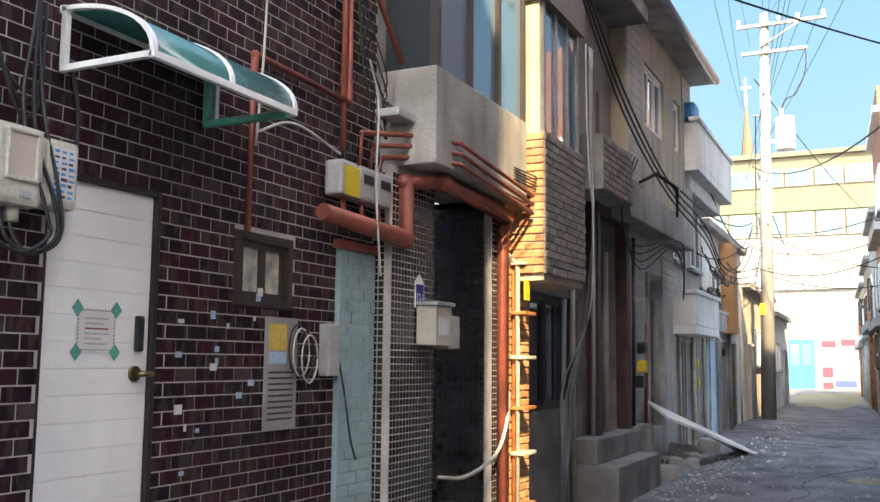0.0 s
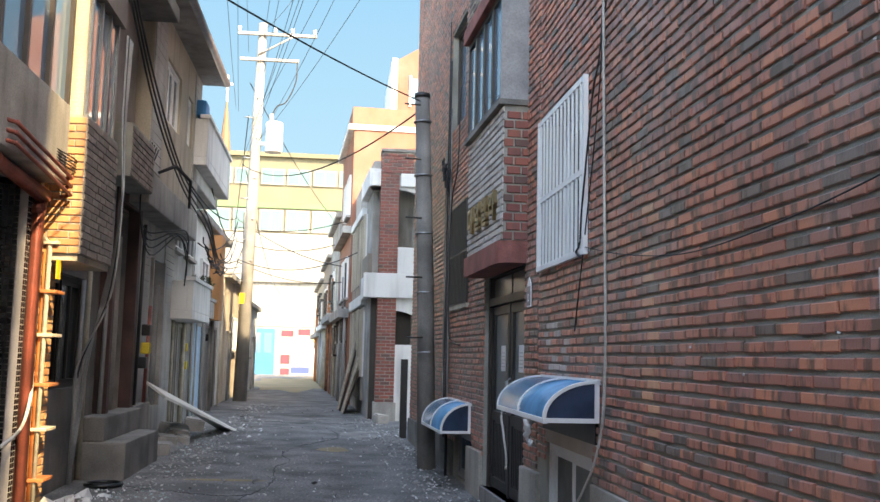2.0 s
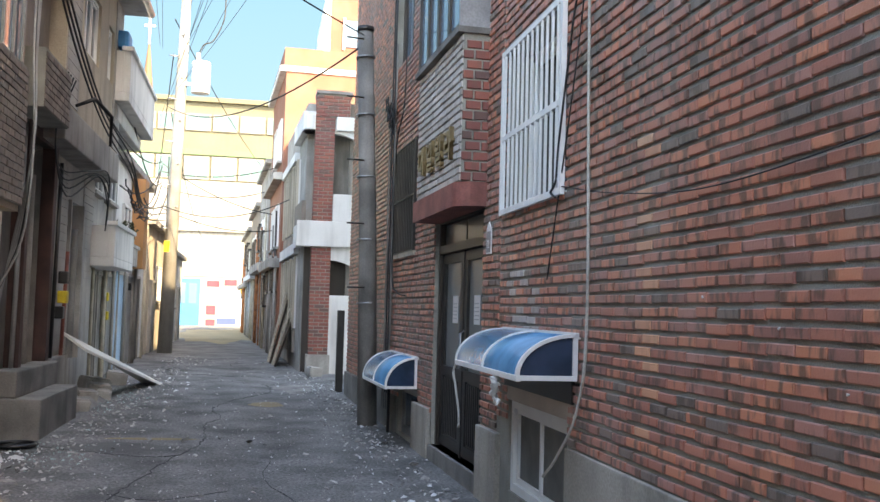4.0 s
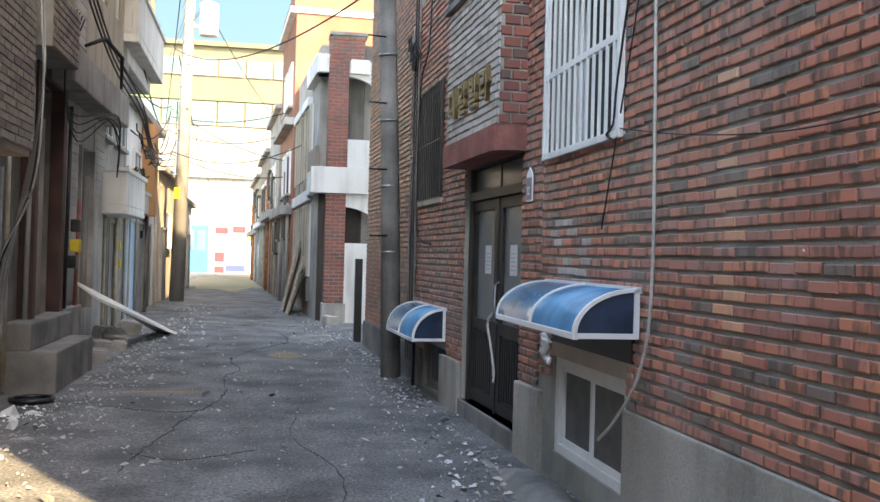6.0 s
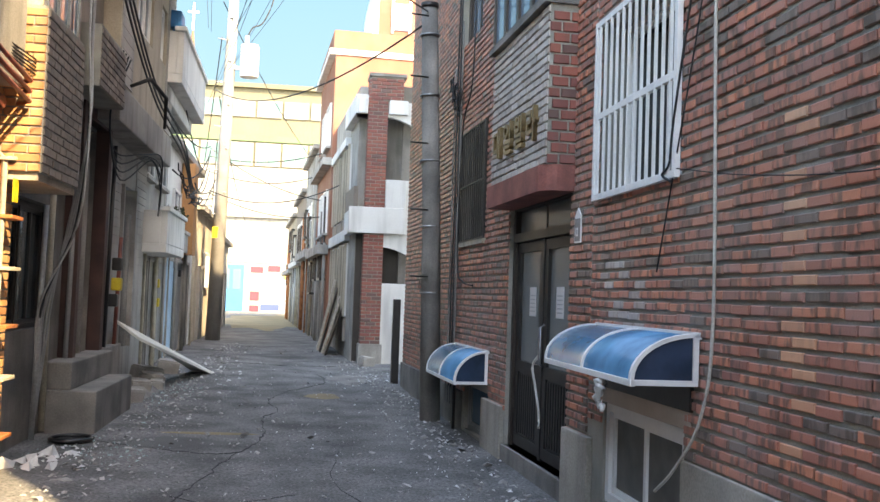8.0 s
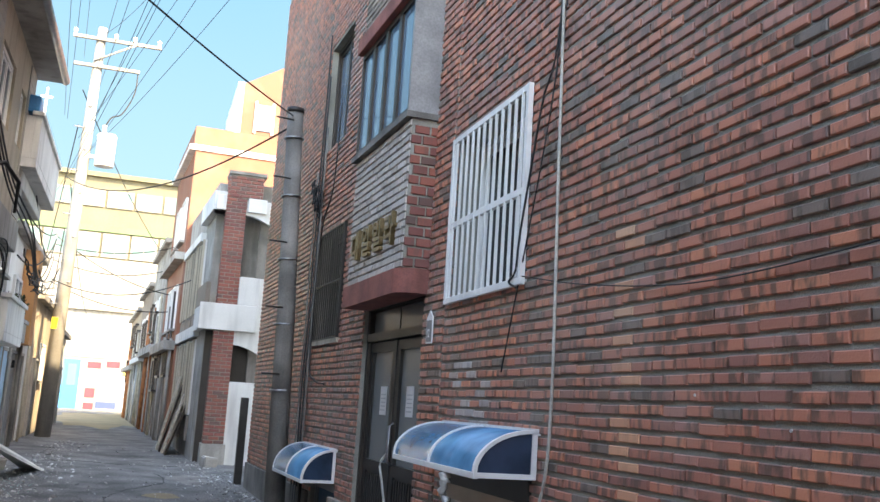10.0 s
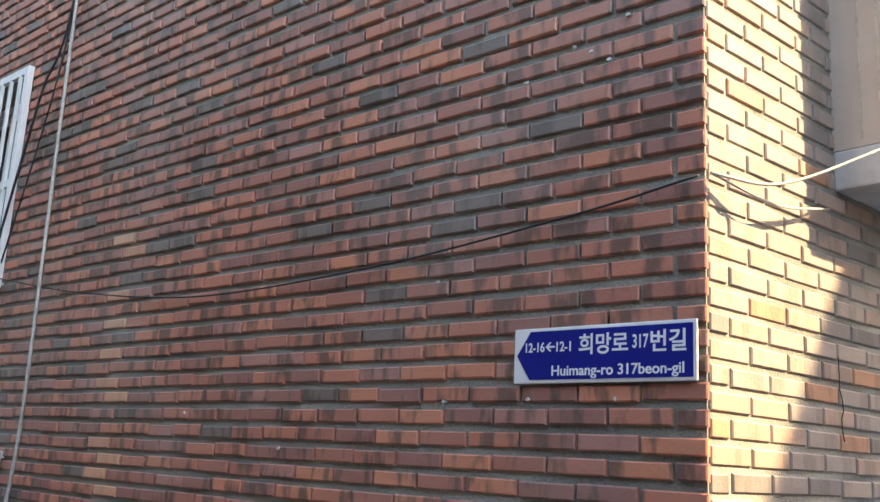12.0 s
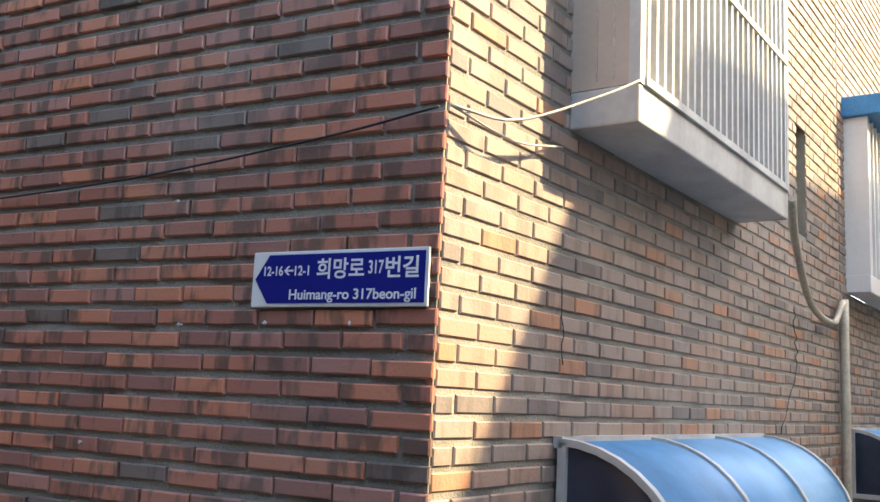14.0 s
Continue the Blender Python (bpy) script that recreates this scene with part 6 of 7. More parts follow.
short_pole()
rng = random.Random(7)
wire("overhead_cable", sag((1.3, 10.5, 5.05), (-2.72, 1.2, 4.35), 0.15, 20), 0.009, M["cable"], "thick overhead cable from the short pole", group="overhead cables")
wire("overhead_cable", sag((1.3, 10.5, 4.95), (-2.7, 25.4, 7.0), 0.6, 20), 0.013, M["cable"], "overhead cable strung to the utility pole", group="overhead cables")
for i in range(12):
    x0 = -2.6 + rng.uniform(-0.4, 0.4)
    wire("overhead_cable", sag((x0, 25.4, rng.uniform(6.0, 11.3)), (rng.uniform(-1.5, 3.8), rng.uniform(2, 12), rng.uniform(8.5, 12.5)), rng.uniform(0.2, 0.7), 16), 0.006, M["cable"], "thin overhead service wire", group="overhead cables", seg=5)
for i in range(10):
    wire("overhead_cable", sag((-2.75, 25.4, rng.uniform(3.9, 6.2)), ((-2.2, rng.uniform(13, 18), rng.uniform(3.4, 5.2)) if i % 2 else (rng.uniform(0.6, 1.0), rng.uniform(20, 30), rng.uniform(3.5, 6.5))), rng.uniform(0.2, 0.6), 14), 0.014, M["cable"], "slack service wire near the utility pole", group="service wires", seg=5)
wire("overhead_cable", curve_pts([(-1.22, 25.35, 10.15), (-1.25, 25.3, 9.5), (-1.5, 25.28, 8.9), (-1.75, 25.25, 8.75), (-1.88, 25.25, 8.5)]), 0.02, M["cable"], "lead dropping from the crossarm to the transformer", group="overhead cables")
for i in range(5):
    wire("overhead_cable", sag((-2.6, 25.6, rng.uniform(4.2, 11)), (rng.uniform(-8, 3), 61.5, rng.uniform(5, 10)), 0.8, 14), 0.016, M["cable"], "long wire running to the end building", group="overhead cables", seg=5)
for i in range(3):
    wire("facade_cable", curve_pts([(-2.05, 7.5, 5.6 - 0.12 * i), (-2.0, 9.0, 4.7 - 0.14 * i), (-2.05, 11.5, 4.1 - 0.1 * i), (-2.0, 14.0, 3.8 - 0.12 * i), (-2.2, 17.5, 3.4 - 0.1 * i), (-2.6, 25.3, 4.2 - 0.2 * i)]), 0.013, M["cable"], "heavy black cables slung along the house fronts", group="facade cables")
# cords on the brick wall
RA = FA.at
wire("hanging_cord", curve_pts([RA(3.62, 0.04, 8.6), RA(3.6, 0.05, 5.0), RA(3.56, 0.05, 3.0), RA(3.52, 0.05, 1.5), RA(3.6, 0.07, 1.0), RA(3.85, 0.1, 0.7), RA(4.05, 0.12, 0.55)], 8), 0.009, M["wire_white"], "pale cord hanging down the brick wall")
wire("wall_cable", curve_pts([RA(3.3, 0.03, 8.6), RA(3.5, 0.04, 4.4), RA(3.62, 0.04, 3.75), RA(3.78, 0.04, 3.1), RA(4.3, 0.04, 1.75)]), 0.005, M["cable"], "thin black cable slanting across the brick")
wire("wall_cable", curve_pts([RA(3.62, 0.04, 8.6), RA(3.6, 0.04, 4.2), RA(3.85, 0.05, 3.3), RA(4.05, 0.06, 2.6), RA(4.1, 0.06, 2.36), RA(4.2, 0.06, 2.3), RA(4.08, 0.06, 2.25)]), 0.007, M["cable"], "black cable running to the window grille")
wire("wall_cable", curve_pts([RA(4.05, 0.04, 2.32), RA(3.2, 0.035, 2.18), RA(2.2, 0.035, 2.08), RA(1.2, 0.035, 2.1), RA(0.4, 0.035, 2.17), RA(0.0, 0.035, 2.225)], 8), 0.0035, M["cable"], "thin black cable sagging along the brick wall")
C = FC.at
wire("white_wire", curve_pts([C(-0.02, 0.03, 2.23), C(0.2, 0.1, 2.24), C(0.5, 0.2, 2.38), C(0.705, 0.25, 2.49)]), 0.0045, M["wire_white"], "white wire from the corner to the window cage")
wire("white_wire", curve_pts([C(-0.02, 0.03, 2.23), C(0.25, 0.06, 2.2), C(0.6, 0.03, 2.27)]), 0.0035, M["wire_white"], "grey wire along the street wall")
wire("drain_pipe", [C(4.45, 0.05, 0.0), C(4.45, 0.05, 2.22)], 0.03, M["cream_pipe"], "cream drain pipe at the house joint", "pipe")
wire("drain_pipe", curve_pts([C(2.44, 0.25, 2.46), C(2.7, 0.2, 2.3), C(3.4, 0.1, 2.08), C(4.1, 0.06, 2.04), C(4.43, 0.05, 2.2)]), 0.02, M["cream_pipe"], "slack cream hose from cage to drain", "hose")
pk = thing("leaning_plank", (-2.0, 14.3, 0.15), "long pale plank leaning on rubble by the house", "plank")
bm = bmesh.new()
hexa(bm, [Vector(p) for p in ((-2.52, 12.05, 1.08), (-2.2, 11.95, 0.86), (-1.5, 16.1, 0.03), (-1.88, 16.3, 0.05), (-2.52, 12.05, 1.12), (-2.2, 11.95, 0.9), (-1.5, 16.1, 0.07), (-1.88, 16.3, 0.09))])
part("board", bm, M["pale_plank"], pk)


# ---- rubble and litter ----
def rubble():
    rng = random.Random(5)
    bm = bmesh.new()
    for i in range(2000):
        y = rng.uniform(2.5, 24)
        side = rng.random()
        lx, rx = -2.0, 1.75 - 0.035 * max(0, y - 5)
        x = lx + abs(rng.gauss(0, 0.35)) if side < 0.45 else rx - abs(rng.gauss(0, 0.3)) if side < 0.8 else rng.uniform(lx, rx)
        s = rng.uniform(0.004, 0.017) * (2.2 if rng.random() < 0.06 else 1)
        m = Matrix.Translation((x, y, gz(y) + 0.012)) @ Euler((rng.uniform(-0.5, 0.5), rng.uniform(-0.5, 0.5), rng.uniform(0, 6))).to_matrix().to_4x4() @ Matrix.Diagonal((s * rng.uniform(1, 2.5), s * rng.uniform(0.6, 1.5), s * rng.uniform(0.3, 0.9), 1))
        v = [bm.verts.new(m @ Vector(p)) for p in ((-1, -1, 0), (1, -0.8, 0), (0.9, 1, 0), (-0.8, 0.9, 0), (-0.6, -0.7, 1), (0.7, -0.4, 0.9), (0.5, 0.7, 1), (-0.5, 0.6, 0.8))]
        for f in ((3, 2, 1, 0), (4, 5, 6, 7), (0, 1, 5, 4), (1, 2, 6, 5), (2, 3, 7, 6), (3, 0, 4, 7)):
            bm.faces.new([v[k] for k in f])
    solo("rubble", bm, M["debris"], "scattered chips of plaster and broken brick", "rubble", kind="stuff")


rubble()



# ---- small things on the ground ----
def strip(name, pts, w, material, label, category, lift=0.012, seed=0, kind=""):
    """A thin uneven ribbon lying on the asphalt."""
    rng = random.Random(seed)
    bm = bmesh.new()
    line = curve_pts([(x, y, gz(y) + lift) for x, y in pts], 8)
    rows = []
    for i, p in enumerate(line):
        d = (line[min(i + 1, len(line) - 1)] - line[max(i - 1, 0)]).normalized()
        s = Vector((-d.y, d.x, 0)) * w * rng.uniform(0.15, 0.8)
        p = p + Vector((rng.uniform(-3, 3) * w, rng.uniform(-3, 3) * w, 0.02 * noise.noise(Vector((p.x * 0.8, p.y * 0.5, 0)))))
        rows.append((bm.verts.new(p - s), bm.verts.new(p + s), bm.verts.new(p + s - Vector((0, 0, 0.03))), bm.verts.new(p - s - Vector((0, 0, 0.03)))))
    for a, b in zip(rows, rows[1:]):
        for k in range(4):
            bm.faces.new((a[k], a[(k + 1) % 4], b[(k + 1) % 4], b[k]))
    return solo(name, bm, material, label, category, kind=kind)


M["crack"] = mat("dark_crack", (0.03, 0.03, 0.03), 0.95, vary=0.2, bump=0.0)
M["patch"] = mat("asphalt_patch", (0.15, 0.145, 0.14), 0.92, vary=0.25, scale=1.5, grain=160, bump=0.5)
M["litter"] = mat("white_litter", (0.7, 0.7, 0.68), 0.6, vary=0.1, bump=0.05, fleck=0.1)
M["teal_litter"] = mat("pale_green_glass_chips", (0.35, 0.45, 0.42), 0.4, vary=0.2, bump=0.1, island=0.4)
for i, (pts, w) in enumerate((([(-2.0, 8.6), (-1.2, 8.1), (-0.7, 8.0), (-0.5, 8.6), (-0.45, 9.4)], 0.008), ([(-0.66, 8.0), (-0.8, 7.0), (-0.95, 6.2), (-1.0, 5.6)], 0.008), ([(-0.45, 9.4), (-0.5, 10.4), (-0.35, 11.0), (-0.5, 12.0), (-0.3, 13.2)], 0.007),
                             ([(-2.0, 17.6), (-1.1, 18.0), (-0.2, 17.6), (0.6, 17.8), (1.0, 18.4)], 0.018), ([(0.4, 4.0), (0.5, 5.5), (0.2, 6.8), (0.3, 8.2)], 0.005), ([(-1.0, 6.2), (-0.6, 6.0), (-0.1, 6.3)], 0.005), ([(-0.3, 13.2), (0.3, 14.5), (0.2, 16.0)], 0.01))):
    strip("asphalt_crack", pts, w, M["crack"], "jagged dark crack in the asphalt", "crack", 0.004, i, "structure")


def blot(name, x, y, rx, ry, material, label, category, seed, lift=0.01, h=0.0):
    """A low uneven mound or stain with a ragged outline."""
    bm = bmesh.new()
    n = 22
    mid = bm.verts.new((x, y, gz(y) + lift + h + 0.02 * noise.noise(Vector((x * 0.8, y * 0.5, 0)))))
    rings = []
    for k in (0.55, 1.0):
        ring = []
        for j in range(n):
            t = math.tau * j / n
            r = k * (1 + 0.35 * noise.noise(Vector((math.cos(t) * 1.7 + seed, math.sin(t) * 1.7, seed))))
            px, py = x + rx * r * math.cos(t), y + ry * r * math.sin(t)
            ring.append(bm.verts.new((px, py, gz(py) + 0.02 * noise.noise(Vector((px * 0.8, py * 0.5, 0))) + (lift + h * 0.8 if k < 1 else -0.01))))
        rings.append(ring)
    for j in range(n):
        bm.faces.new((mid, rings[0][j], rings[0][(j + 1) % n])).smooth = True
        bm.faces.new((rings[0][j], rings[1][j], rings[1][(j + 1) % n], rings[0][(j + 1) % n])).smooth = True
    return solo(name, bm, material, label, category, kind="structure")


blot("sand_patch", 0.24, 12.75, 0.33, 0.42, M["stone_yellow"], "pale sandy patch on the asphalt", "patch", 1)
blot("asphalt_patch", -1.35, 8.6, 0.75, 0.5, M["patch"], "darker square repair in the asphalt", "patch", 2, 0.006)
blot("dust_patch", 0.7, 15.2, 0.5, 1.2, M["concrete_dark"], "grey cement dust trodden into the road", "patch", 3, 0.006)
blot("dust_patch", -0.95, 9.2, 0.8, 0.09, M["stone_yellow"], "pale scrape of mortar across the road", "patch", 4, 0.008)
blot("dirt_heap", 1.72, 4.7, 0.2, 0.85, M["concrete_dark"], "low heap of dirt and plaster under the cellar window", "heap", 5, 0.02, 0.08)
blot("dirt_heap", -2.3, 12.4, 0.3, 0.9, M["concrete_dark"], "rubble heap by the siding house", "heap", 6, 0.02, 0.12)
blot("sandy_verge", -1.5, 45.0, 3.0, 13.0, M["stone_yellow"], "sunlit sandy ground at the alley end", "patch", 7, 0.012)


def scraps(name, cx, cy, sx, sy, count, size, material, label, seed, flat=0.25):
    rng = random.Random(seed)
    bm = bmesh.new()
    for i in range(int(count * 1.4)):
        x, y = rng.gauss(cx, sx), rng.gauss(cy, sy)
        s = size * rng.choice((0.15, 0.2, 0.3, 0.45, 0.8))
        m = Matrix.Translation((x, y, gz(y) + 0.018 + 0.02 * noise.noise(Vector((x * 0.8, y * 0.5, 0))))) @ Euler((rng.uniform(-0.4, 0.4), rng.uniform(-0.4, 0.4), rng.uniform(0, 6.3))).to_matrix().to_4x4()
        k = 7
        base = [m @ Vector((math.cos(math.tau * j / k) * s * rng.uniform(0.25, 1.5), math.sin(math.tau * j / k) * s * rng.uniform(0.15, 0.9), -0.01)) for j in range(k)]
        v = [bm.verts.new(p) for p in base]
        top = bm.verts.new(m @ Vector((rng.uniform(-0.3, 0.3) * s, 0, s * flat)))
        for j in range(k):
            bm.faces.new((v[j], v[(j + 1) % k], top))
        bm.faces.new(v[::-1])
    return solo(name, bm, material, label, "litter", kind="stuff")


scraps("litter", 1.4, 5.0, 0.2, 0.5, 22, 0.06, M["litter"], "torn white paper and plastic on the road", 1)
scraps("litter", -2.05, 7.9, 0.12, 0.35, 30, 0.07, M["litter"], "white packing scraps in the gutter", 2)
scraps("plastic_heap", -2.28, 7.5, 0.1, 0.16, 14, 0.16, M["litter"], "crumpled heap of white plastic sheeting", 3, 0.7)
scraps("glass_chips", -1.8, 8.0, 0.3, 0.4, 120, 0.025, M["teal_litter"], "pale green broken glass", 4)
scraps("glass_chips", -1.9, 12.6, 0.25, 0.9, 110, 0.035, M["teal_litter"], "pale green broken glass by the kerb", 5)
scraps("litter", 1.35, 8.6, 0.25, 1.4, 46, 0.04, M["litter"], "scattered pale litter along the wall", 6)
scraps("litter", 1.0, 15.5, 0.45, 1.6, 50, 0.05, M["litter"], "pale litter by the white house", 7)
scraps("litter", -1.7, 16.5, 0.35, 2.4, 50, 0.06, M["litter"], "pale litter by the far houses", 8)
scraps("litter", -0.2, 9.5, 0.9, 3.2, 70, 0.022, M["litter"], "small pale scraps across the asphalt", 9)
scraps("leaf_litter", 1.66, 4.75, 0.12, 0.5, 60, 0.05, M["board"], "dry brown leaves under the window", 10)
scraps("grit", 0.0, 7.5, 1.1, 3.5, 1300, 0.011, M["debris"], "loose grit and crumbs of concrete on asphalt", 31)
scraps("grit", -1.6, 9.5, 0.4, 4.0, 260, 0.035, M["debris"], "broken concrete crumbs along the house fronts", 32)
scraps("grit", 1.3, 9.0, 0.3, 3.5, 220, 0.03, M["debris"], "broken brick crumbs along the brick wall", 33)
bk = thing("bucket_rim", (-2.2, 8.6, 0.07), "flattened black rubber bowl lying on the ground", "bowl")
bm = bmesh.new()
part("rim", sweep(bm, [(-2.22 + 0.19 * math.cos(math.tau * j / 20), 8.55 + 0.19 * math.sin(math.tau * j / 20), 0.1) for j in range(21)], 0.022, 8), M["black"], bk)
bm = bmesh.new()
bmesh.ops.create_circle(bm, cap_ends=True, segments=20, radius=0.18, matrix=Matrix.Translation((-2.22, 8.55, 0.085)))
bmesh.ops.create_cone(bm, cap_ends=True, segments=20, radius1=0.15, radius2=0.18, depth=0.03, matrix=Matrix.Translation((-2.22, 8.55, 0.075)))
part("bowl", bm, M["black"], bk)
for i, (x, y, s, r) in enumerate(((-2.2, 13.2, 0.2, 0.3), (-2.35, 13.7, 0.24, 0.9), (-2.1, 13.0, 0.13, 0.1), (-2.2, 11.6, 0.16, 0.7), (-2.3, 15.6, 0.2, 0.2), (1.2, 17.9, 0.17, 0.4), (-2.25, 12.4, 0.18, 0.5))):
    bm = bmesh.new()
    bmesh.ops.create_cube(bm, size=1, matrix=Matrix.Translation((x, y, gz(y) + s * 0.55)) @ pose(0, 0, 0, 8, 6, 57 * r) @ Matrix.Diagonal((s * 1.7, s * 1.3, s * 1.2, 1)))
    bmesh.ops.bevel(bm, geom=bm.edges[:], offset=0.025, segments=2, affect="EDGES")
    for v in bm.verts:
        v.co += Vector((noise.noise(v.co * 9), noise.noise(v.co * 9 + Vector((5, 0, 0))), noise.noise(v.co * 9 + Vector((0, 5, 0))))) * 0.025
    solo("concrete_lump", bm, M["concrete"], "broken lump of concrete by the house fronts", "rubble", "concrete lumps")

# ---- small things on the brick wall ----
rng = random.Random(23)
for u, z in ((0.89, 2.03), (0.84, 1.66), (0.53, 1.665), (0.25, 1.665), (0.28, 2.62), (0.22, 2.74), (0.57, 2.62), (1.6, 1.5), (1.2, 1.3), (0.34, 2.66), (2.2, 1.62), (0.4, 2.69)):
    bm = bmesh.new()
    k = 7
    pts = [(math.cos(math.tau * j / k) * rng.uniform(0.002, 0.011), math.sin(math.tau * j / k) * rng.uniform(0.002, 0.008)) for j in range(k)]
    lo = [bm.verts.new(FA.at(u + x, 0.012, z + y)) for x, y in pts]
    hi = [bm.verts.new(FA.at(u + x, 0.0185, z + y)) for x, y in pts]
    bm.faces.new(lo), bm.faces.new(hi)
    for j in range(k):
        bm.faces.new((lo[j], lo[(j + 1) % k], hi[(j + 1) % k], hi[j]))
    solo("paint_chip", bm, M["litter"], "small chip of white paint on brick", "chip", "paint chips")
wire("wall_crack", wavy([FC.at(3.36, 0.016, 2.05), FC.at(3.43, 0.016, 1.75), FC.at(3.1, 0.016, 1.38)], 0.012, 4, 16), 0.0018, M["crack"], "hairline crack through the street brick", "crack", seg=4)
wire("wall_crack", wavy([FC.at(0.65, 0.016, 1.84), FC.at(0.67, 0.016, 1.6)], 0.004, 5, 8), 0.0015, M["crack"], "thin crack in the street brick", "crack", seg=4)
rag = solo("knotted_rag", sweep(bmesh.new(), wavy([FA.at(4.28, 0.36, 1.16), FA.at(4.25, 0.37, 1.08), FA.at(4.32, 0.36, 1.0), FA.at(4.27, 0.36, 0.95)], 0.02, 3, 12), 0.028, 7, 0.012), M["litter"], "white rag knotted under the awning", "rag")
for i, (u, z1) in enumerate(((4.62, 4.9), (4.72, 5.6), (5.0, 4.4), (4.85, 6.2))):
    wire("wall_conduit", wavy([FB.at(u, 0.035, 0.3), FB.at(u + 0.02, 0.035, z1)], 0.006, i, 10), 0.011, M["cable"] if i % 2 else M["concrete_dark"], "thin conduit running up the far brick wall", "conduit", "wall conduits")
for i in range(3):
    wire("cable_tangle", [FB.at(4.65 + 0.12 * i + 0.14 * math.cos(a * 1.3) * math.sin(a * 0.37 + i), 0.06 + 0.02 * i, 3.9 + 0.16 * math.sin(a) + 0.1 * i) for a in [j * 0.45 for j in range(40)]], 0.007, M["cable"], "tangle of black cable beside the window", "cable", "cable tangles", 5)
wire("wall_cable", curve_pts([FB.at(3.9, 0.05, 5.0), FB.at(4.0, 0.05, 4.0), FB.at(4.4, 0.06, 3.5), FB.at(4.5, 0.05, 2.0), FB.at(4.2, 0.04, 1.75), FB.at(3.7, 0.04, 1.7)]), 0.009, M["cable"], "slack cable below the barred window")
wire("cellar_pipe", [FB.at(4.2, 0.1, 0.75), FB.at(4.2, 0.1, 0.05)], 0.02, M["dark_steel"], "short rusty pipe under the small awning", "pipe")

# ---- small things on the house fronts ----
for i, (x, y, z0, z1, mm) in enumerate(((-2.5, 11.25, 0.8, 3.3, "dark_steel"), (-2.52, 12.0, 0.8, 2.2, "red_pipe"), (-2.76, 15.7, 0.1, 2.0, "red_pipe"), (-2.78, 17.95, 0.1, 2.2, "cream_pipe"), (-2.8, 19.6, 0.1, 2.4, "red_pipe"), (-2.82, 20.95, 0.1, 2.3, "cream_pipe"), (-2.55, 9.55, 0.5, 3.6, "grey_plastic"), (-2.55, 8.42, 0.1, 2.3, "grey_plastic"), (-2.79, 18.3, 0.1, 2.2, "sky_paint"))):
    pipe([(x, y, z0), (x + 0.02, y + 0.03, z1)], 0.025, M[mm], "upright service pipe on a house front", "service pipes", "service_pipe")
for i, (x, y, z, mm) in enumerate(((-2.46, 11.28, 1.75, "dark_steel"), (-2.46, 11.28, 1.5, "yellow"), (-2.81, 16.85, 1.55, "yellow"), (-2.81, 16.9, 1.2, "yellow"), (-2.5, 14.45, 2.2, "grey_plastic"), (-2.5, 11.3, 1.3, "black"), (-2.85, 20.2, 1.8, "black"))):
    solo("pipe_fitting", B(FW, y, y + 0.14, x, x + 0.12, z, z + 0.16, 0.02), M[mm], "small meter or valve box on a service pipe", "fitting", "pipe fittings")
for i in range(4):
    wire("door_cable", curve_pts([(-2.2, 10.0 + 0.15 * i, 4.2), (-2.35, 10.2, 3.5), (-2.45, 11.2 + 0.1 * i, 3.2 - 0.1 * i), (-2.3, 12.3 + 0.2 * i, 3.35), (-2.2, 13.2, 3.4 - 0.15 * i), (-2.25, 13.4, 2.6)]), 0.01, M["cable"], "drooping cable under the concrete slab", group="slab cables")
for i in range(6):
    wire("balcony_cable", wavy([(-2.1, 14.2 + 0.3 * i, 3.5 - 0.1 * i), (-2.05, 14.9 + 0.4 * i, 3.1), (-2.1, 15.6 + 0.4 * i, 3.3)], 0.05, i, 10), 0.011, M["cable"], "tangled cable over the balcony", group="balcony tangles")
bs = thing("stacked_boards", (0.9, 21, 0.17), "old doors and boards leaning by the houses", "boards")
for i in range(4):
    bm = bmesh.new()
    x, y = 0.42 - 0.05 * i, 20.6 + 0.55 * i
    hexa(bm, [Vector(p) for p in ((x, y, 0.15), (x + 0.05, y + 0.02, 0.15), (x + 0.05, y + 0.5, 0.15), (x, y + 0.5, 0.15), (x + 0.38, y, 1.3 + 0.2 * i), (x + 0.43, y + 0.02, 1.3 + 0.2 * i), (x + 0.43, y + 0.5, 1.3 + 0.2 * i), (x + 0.38, y + 0.5, 1.3 + 0.2 * i))])
    part("board", bm, M["board"] if i % 2 else M["brown_frame"], bs)
for i in range(5):
    pipe([(0.42 - 0.06 * i, 25.2 + 1.4 * i, 0.15), (0.4 - 0.06 * i, 25.2 + 1.4 * i, 4.2 - 0.3 * i)], 0.03, M["concrete_dark"] if i % 2 else M["brown_frame"], "upright pipe on the narrow row", "row pipes", "service_pipe")
fp = thing("planter", (-2.3, 17.6, 2.66), "withered plants in a trough on the low balcony", "planter")
part("trough", B(F4, 16.6, 18.3, 0.2, 0.36, 2.67, 2.8, 0.01), M["brown_frame"], fp)
rng = random.Random(31)
bm = bmesh.new()
for i in range(160):
    p = F4.at(rng.uniform(16.6, 18.3), rng.uniform(0.18, 0.4), rng.uniform(2.78, 3.05))
    a, b = Vector([rng.uniform(-0.05, 0.05) for _ in range(3)]), Vector([rng.uniform(-0.05, 0.05) for _ in range(3)])
    bm.faces.new([bm.verts.new(p), bm.verts.new(p + a), bm.verts.new(p + a + b), bm.verts.new(p + b)])
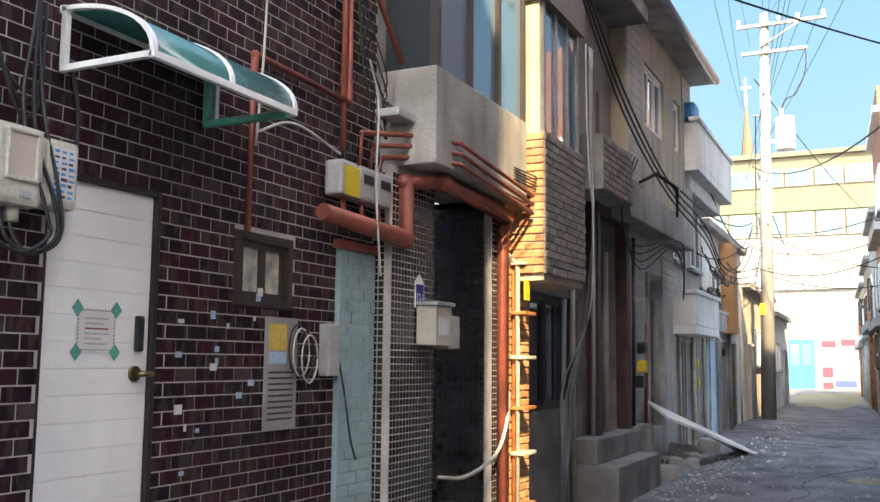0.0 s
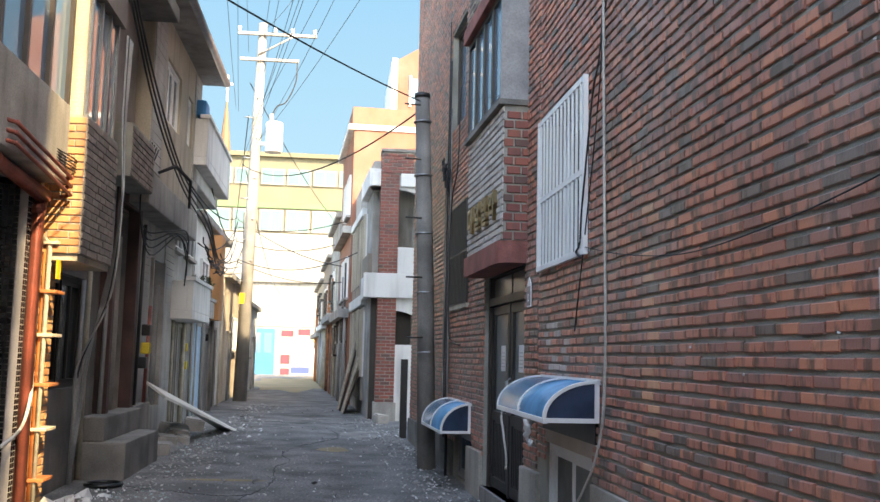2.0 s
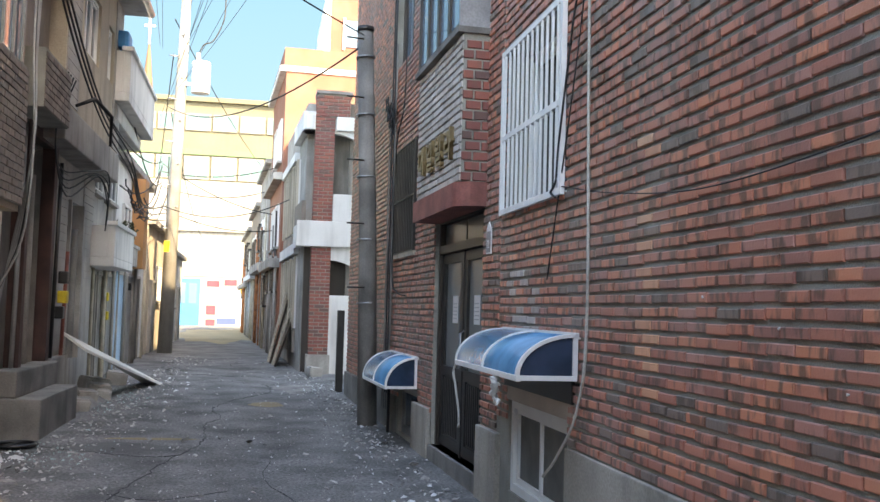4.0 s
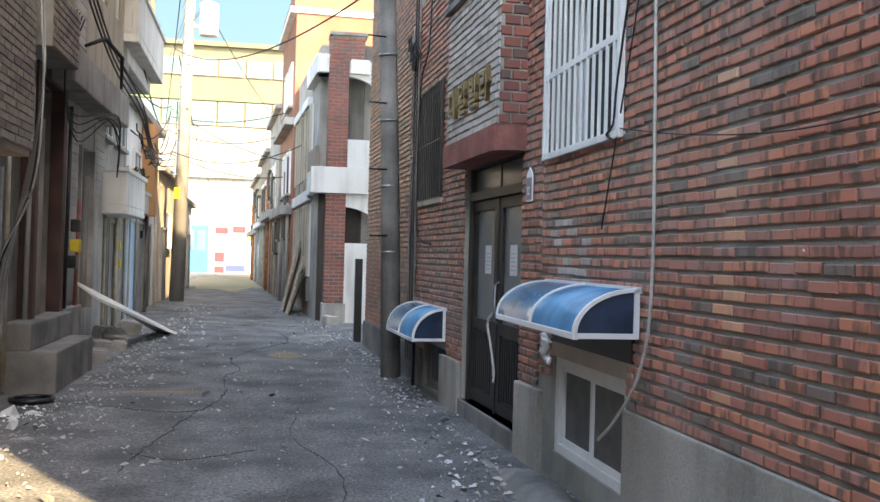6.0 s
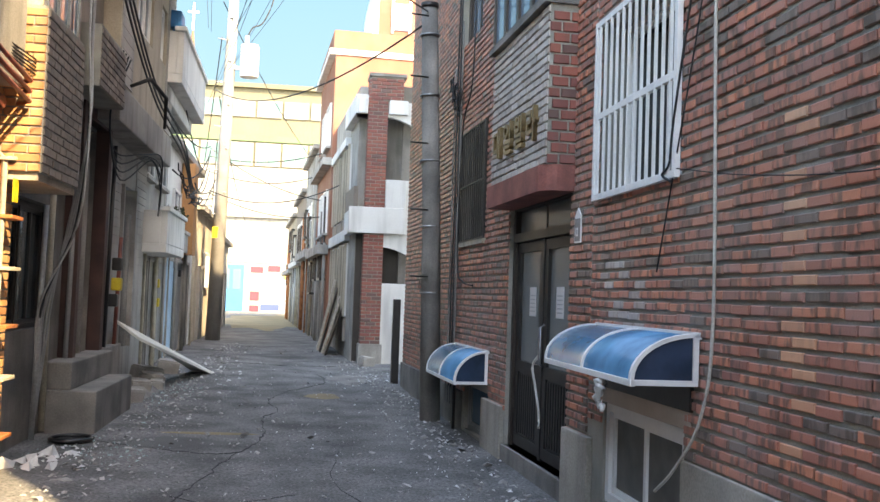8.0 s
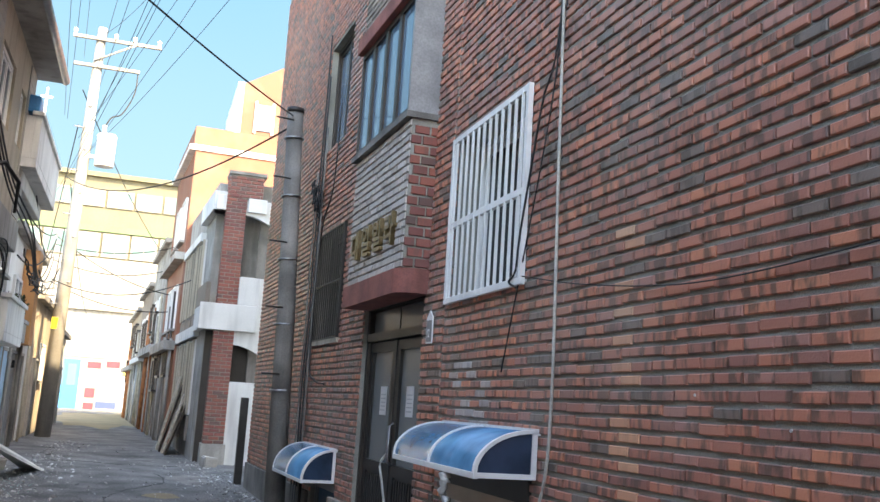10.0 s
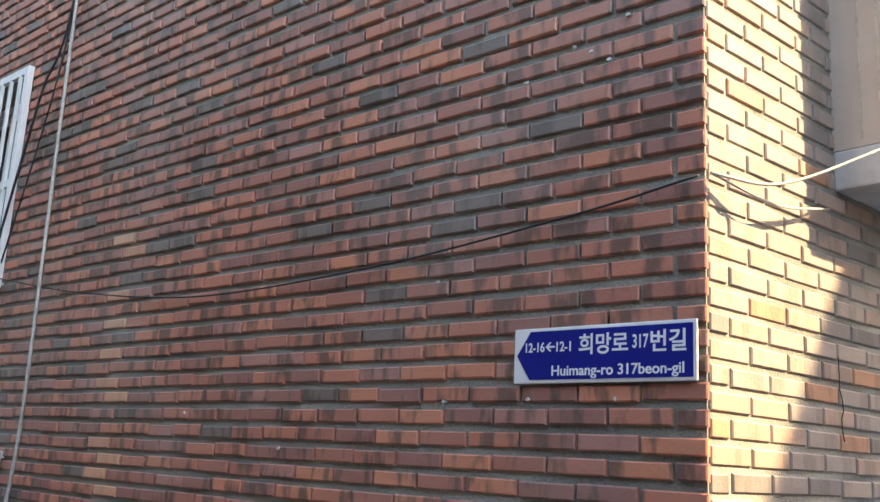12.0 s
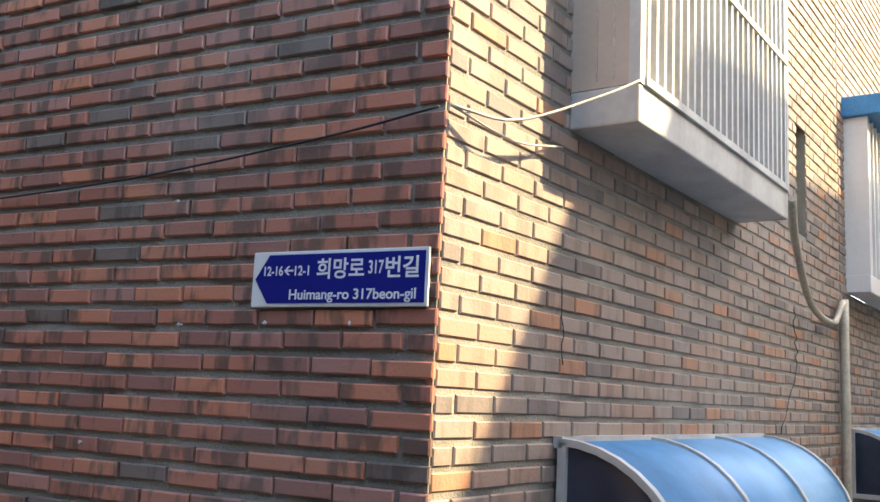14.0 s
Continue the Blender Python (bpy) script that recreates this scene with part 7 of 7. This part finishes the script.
M["leaf"] = mat("dull_leaf", (0.1, 0.11, 0.05), 0.7, vary=0.3, bump=0.0)
part("foliage", bm, M["leaf"], fp)


# ---- brickwork and tiles, last ----
laid = list(brick_cells(-0.013, 5.6, 0.74, LAID, RP, RU, 0.013, 0.022, [BARS, (CELLAR[0] - 0.02, CELLAR[1] + 0.02, 0.0, CELLAR[3] + 0.1)], 1, 0.007))
rng = random.Random(17)


# First zone is reflected sun put into the brick tones, second is salt stain.
def stained(a, b, z0, z1):
    u, z = (a + b) / 2, (z0 + z1) / 2
    if 2.72 < u < 2.92 and 0.95 < z < 2.5:
        return "brick_glow" if rng.random() < 0.75 else None
    if 4.55 < u < 5.35 and 1.42 < z < 1.85:
        return "brick_bloom" if rng.random() < 0.55 else None
    return None


tone = [stained(*q[:4]) for q in laid]
bricks(FA, wall_a, [q for q, s in zip(laid, tone) if not s], M["brick"], M["brick_piece"], (-0.1, 1.75, 1.0, 2.75))
for s in ("brick_glow", "brick_bloom"):
    bricks(FA, wall_a, [q for q, k in zip(laid, tone) if k == s], M[s], M[s], None)
bricks(FB, wall_b, list(brick_cells(0.02, 8.74, 0.5, LAID, RP, RU, 0.013, 0.022, [DOOR, GRID2, UP2, (CELLAR2[0], CELLAR2[1], 0, CELLAR2[3])], 2)), M["brick"], M["brick_piece"], None)
bricks(FC, wall_c, list(brick_cells(0.002, 4.55, 0.2, LAID, RP, RU, 0.011, 0.017, [CROSSWIN, CELLAR3, GAP3], 3)), M["brick_pale"], M["brick_pale_piece"], (-0.1, 1.6, 1.2, 2.6), depth=0.0065)
bricks(FC, wall_d, list(brick_cells(4.57, 10, 0.2, 6.5, RP, RU, 0.011, 0.017, [(4.9, 7.0, 2.3, 3.6)], 4)), M["brick_pale"], M["brick_pale"], None, depth=0.0065)
bricks(FL, wall_l, list(brick_cells(-2.0, 4.7, 0.0, 5.45, 0.075, 0.165, 0.007, 0.007, [LDOOR, LWIN], 9, 0.001)), M["tile"], M["tile_piece"], (2.4, 3.9, 1.0, 2.2), depth=0.0025, ch=0.001, name="tile")
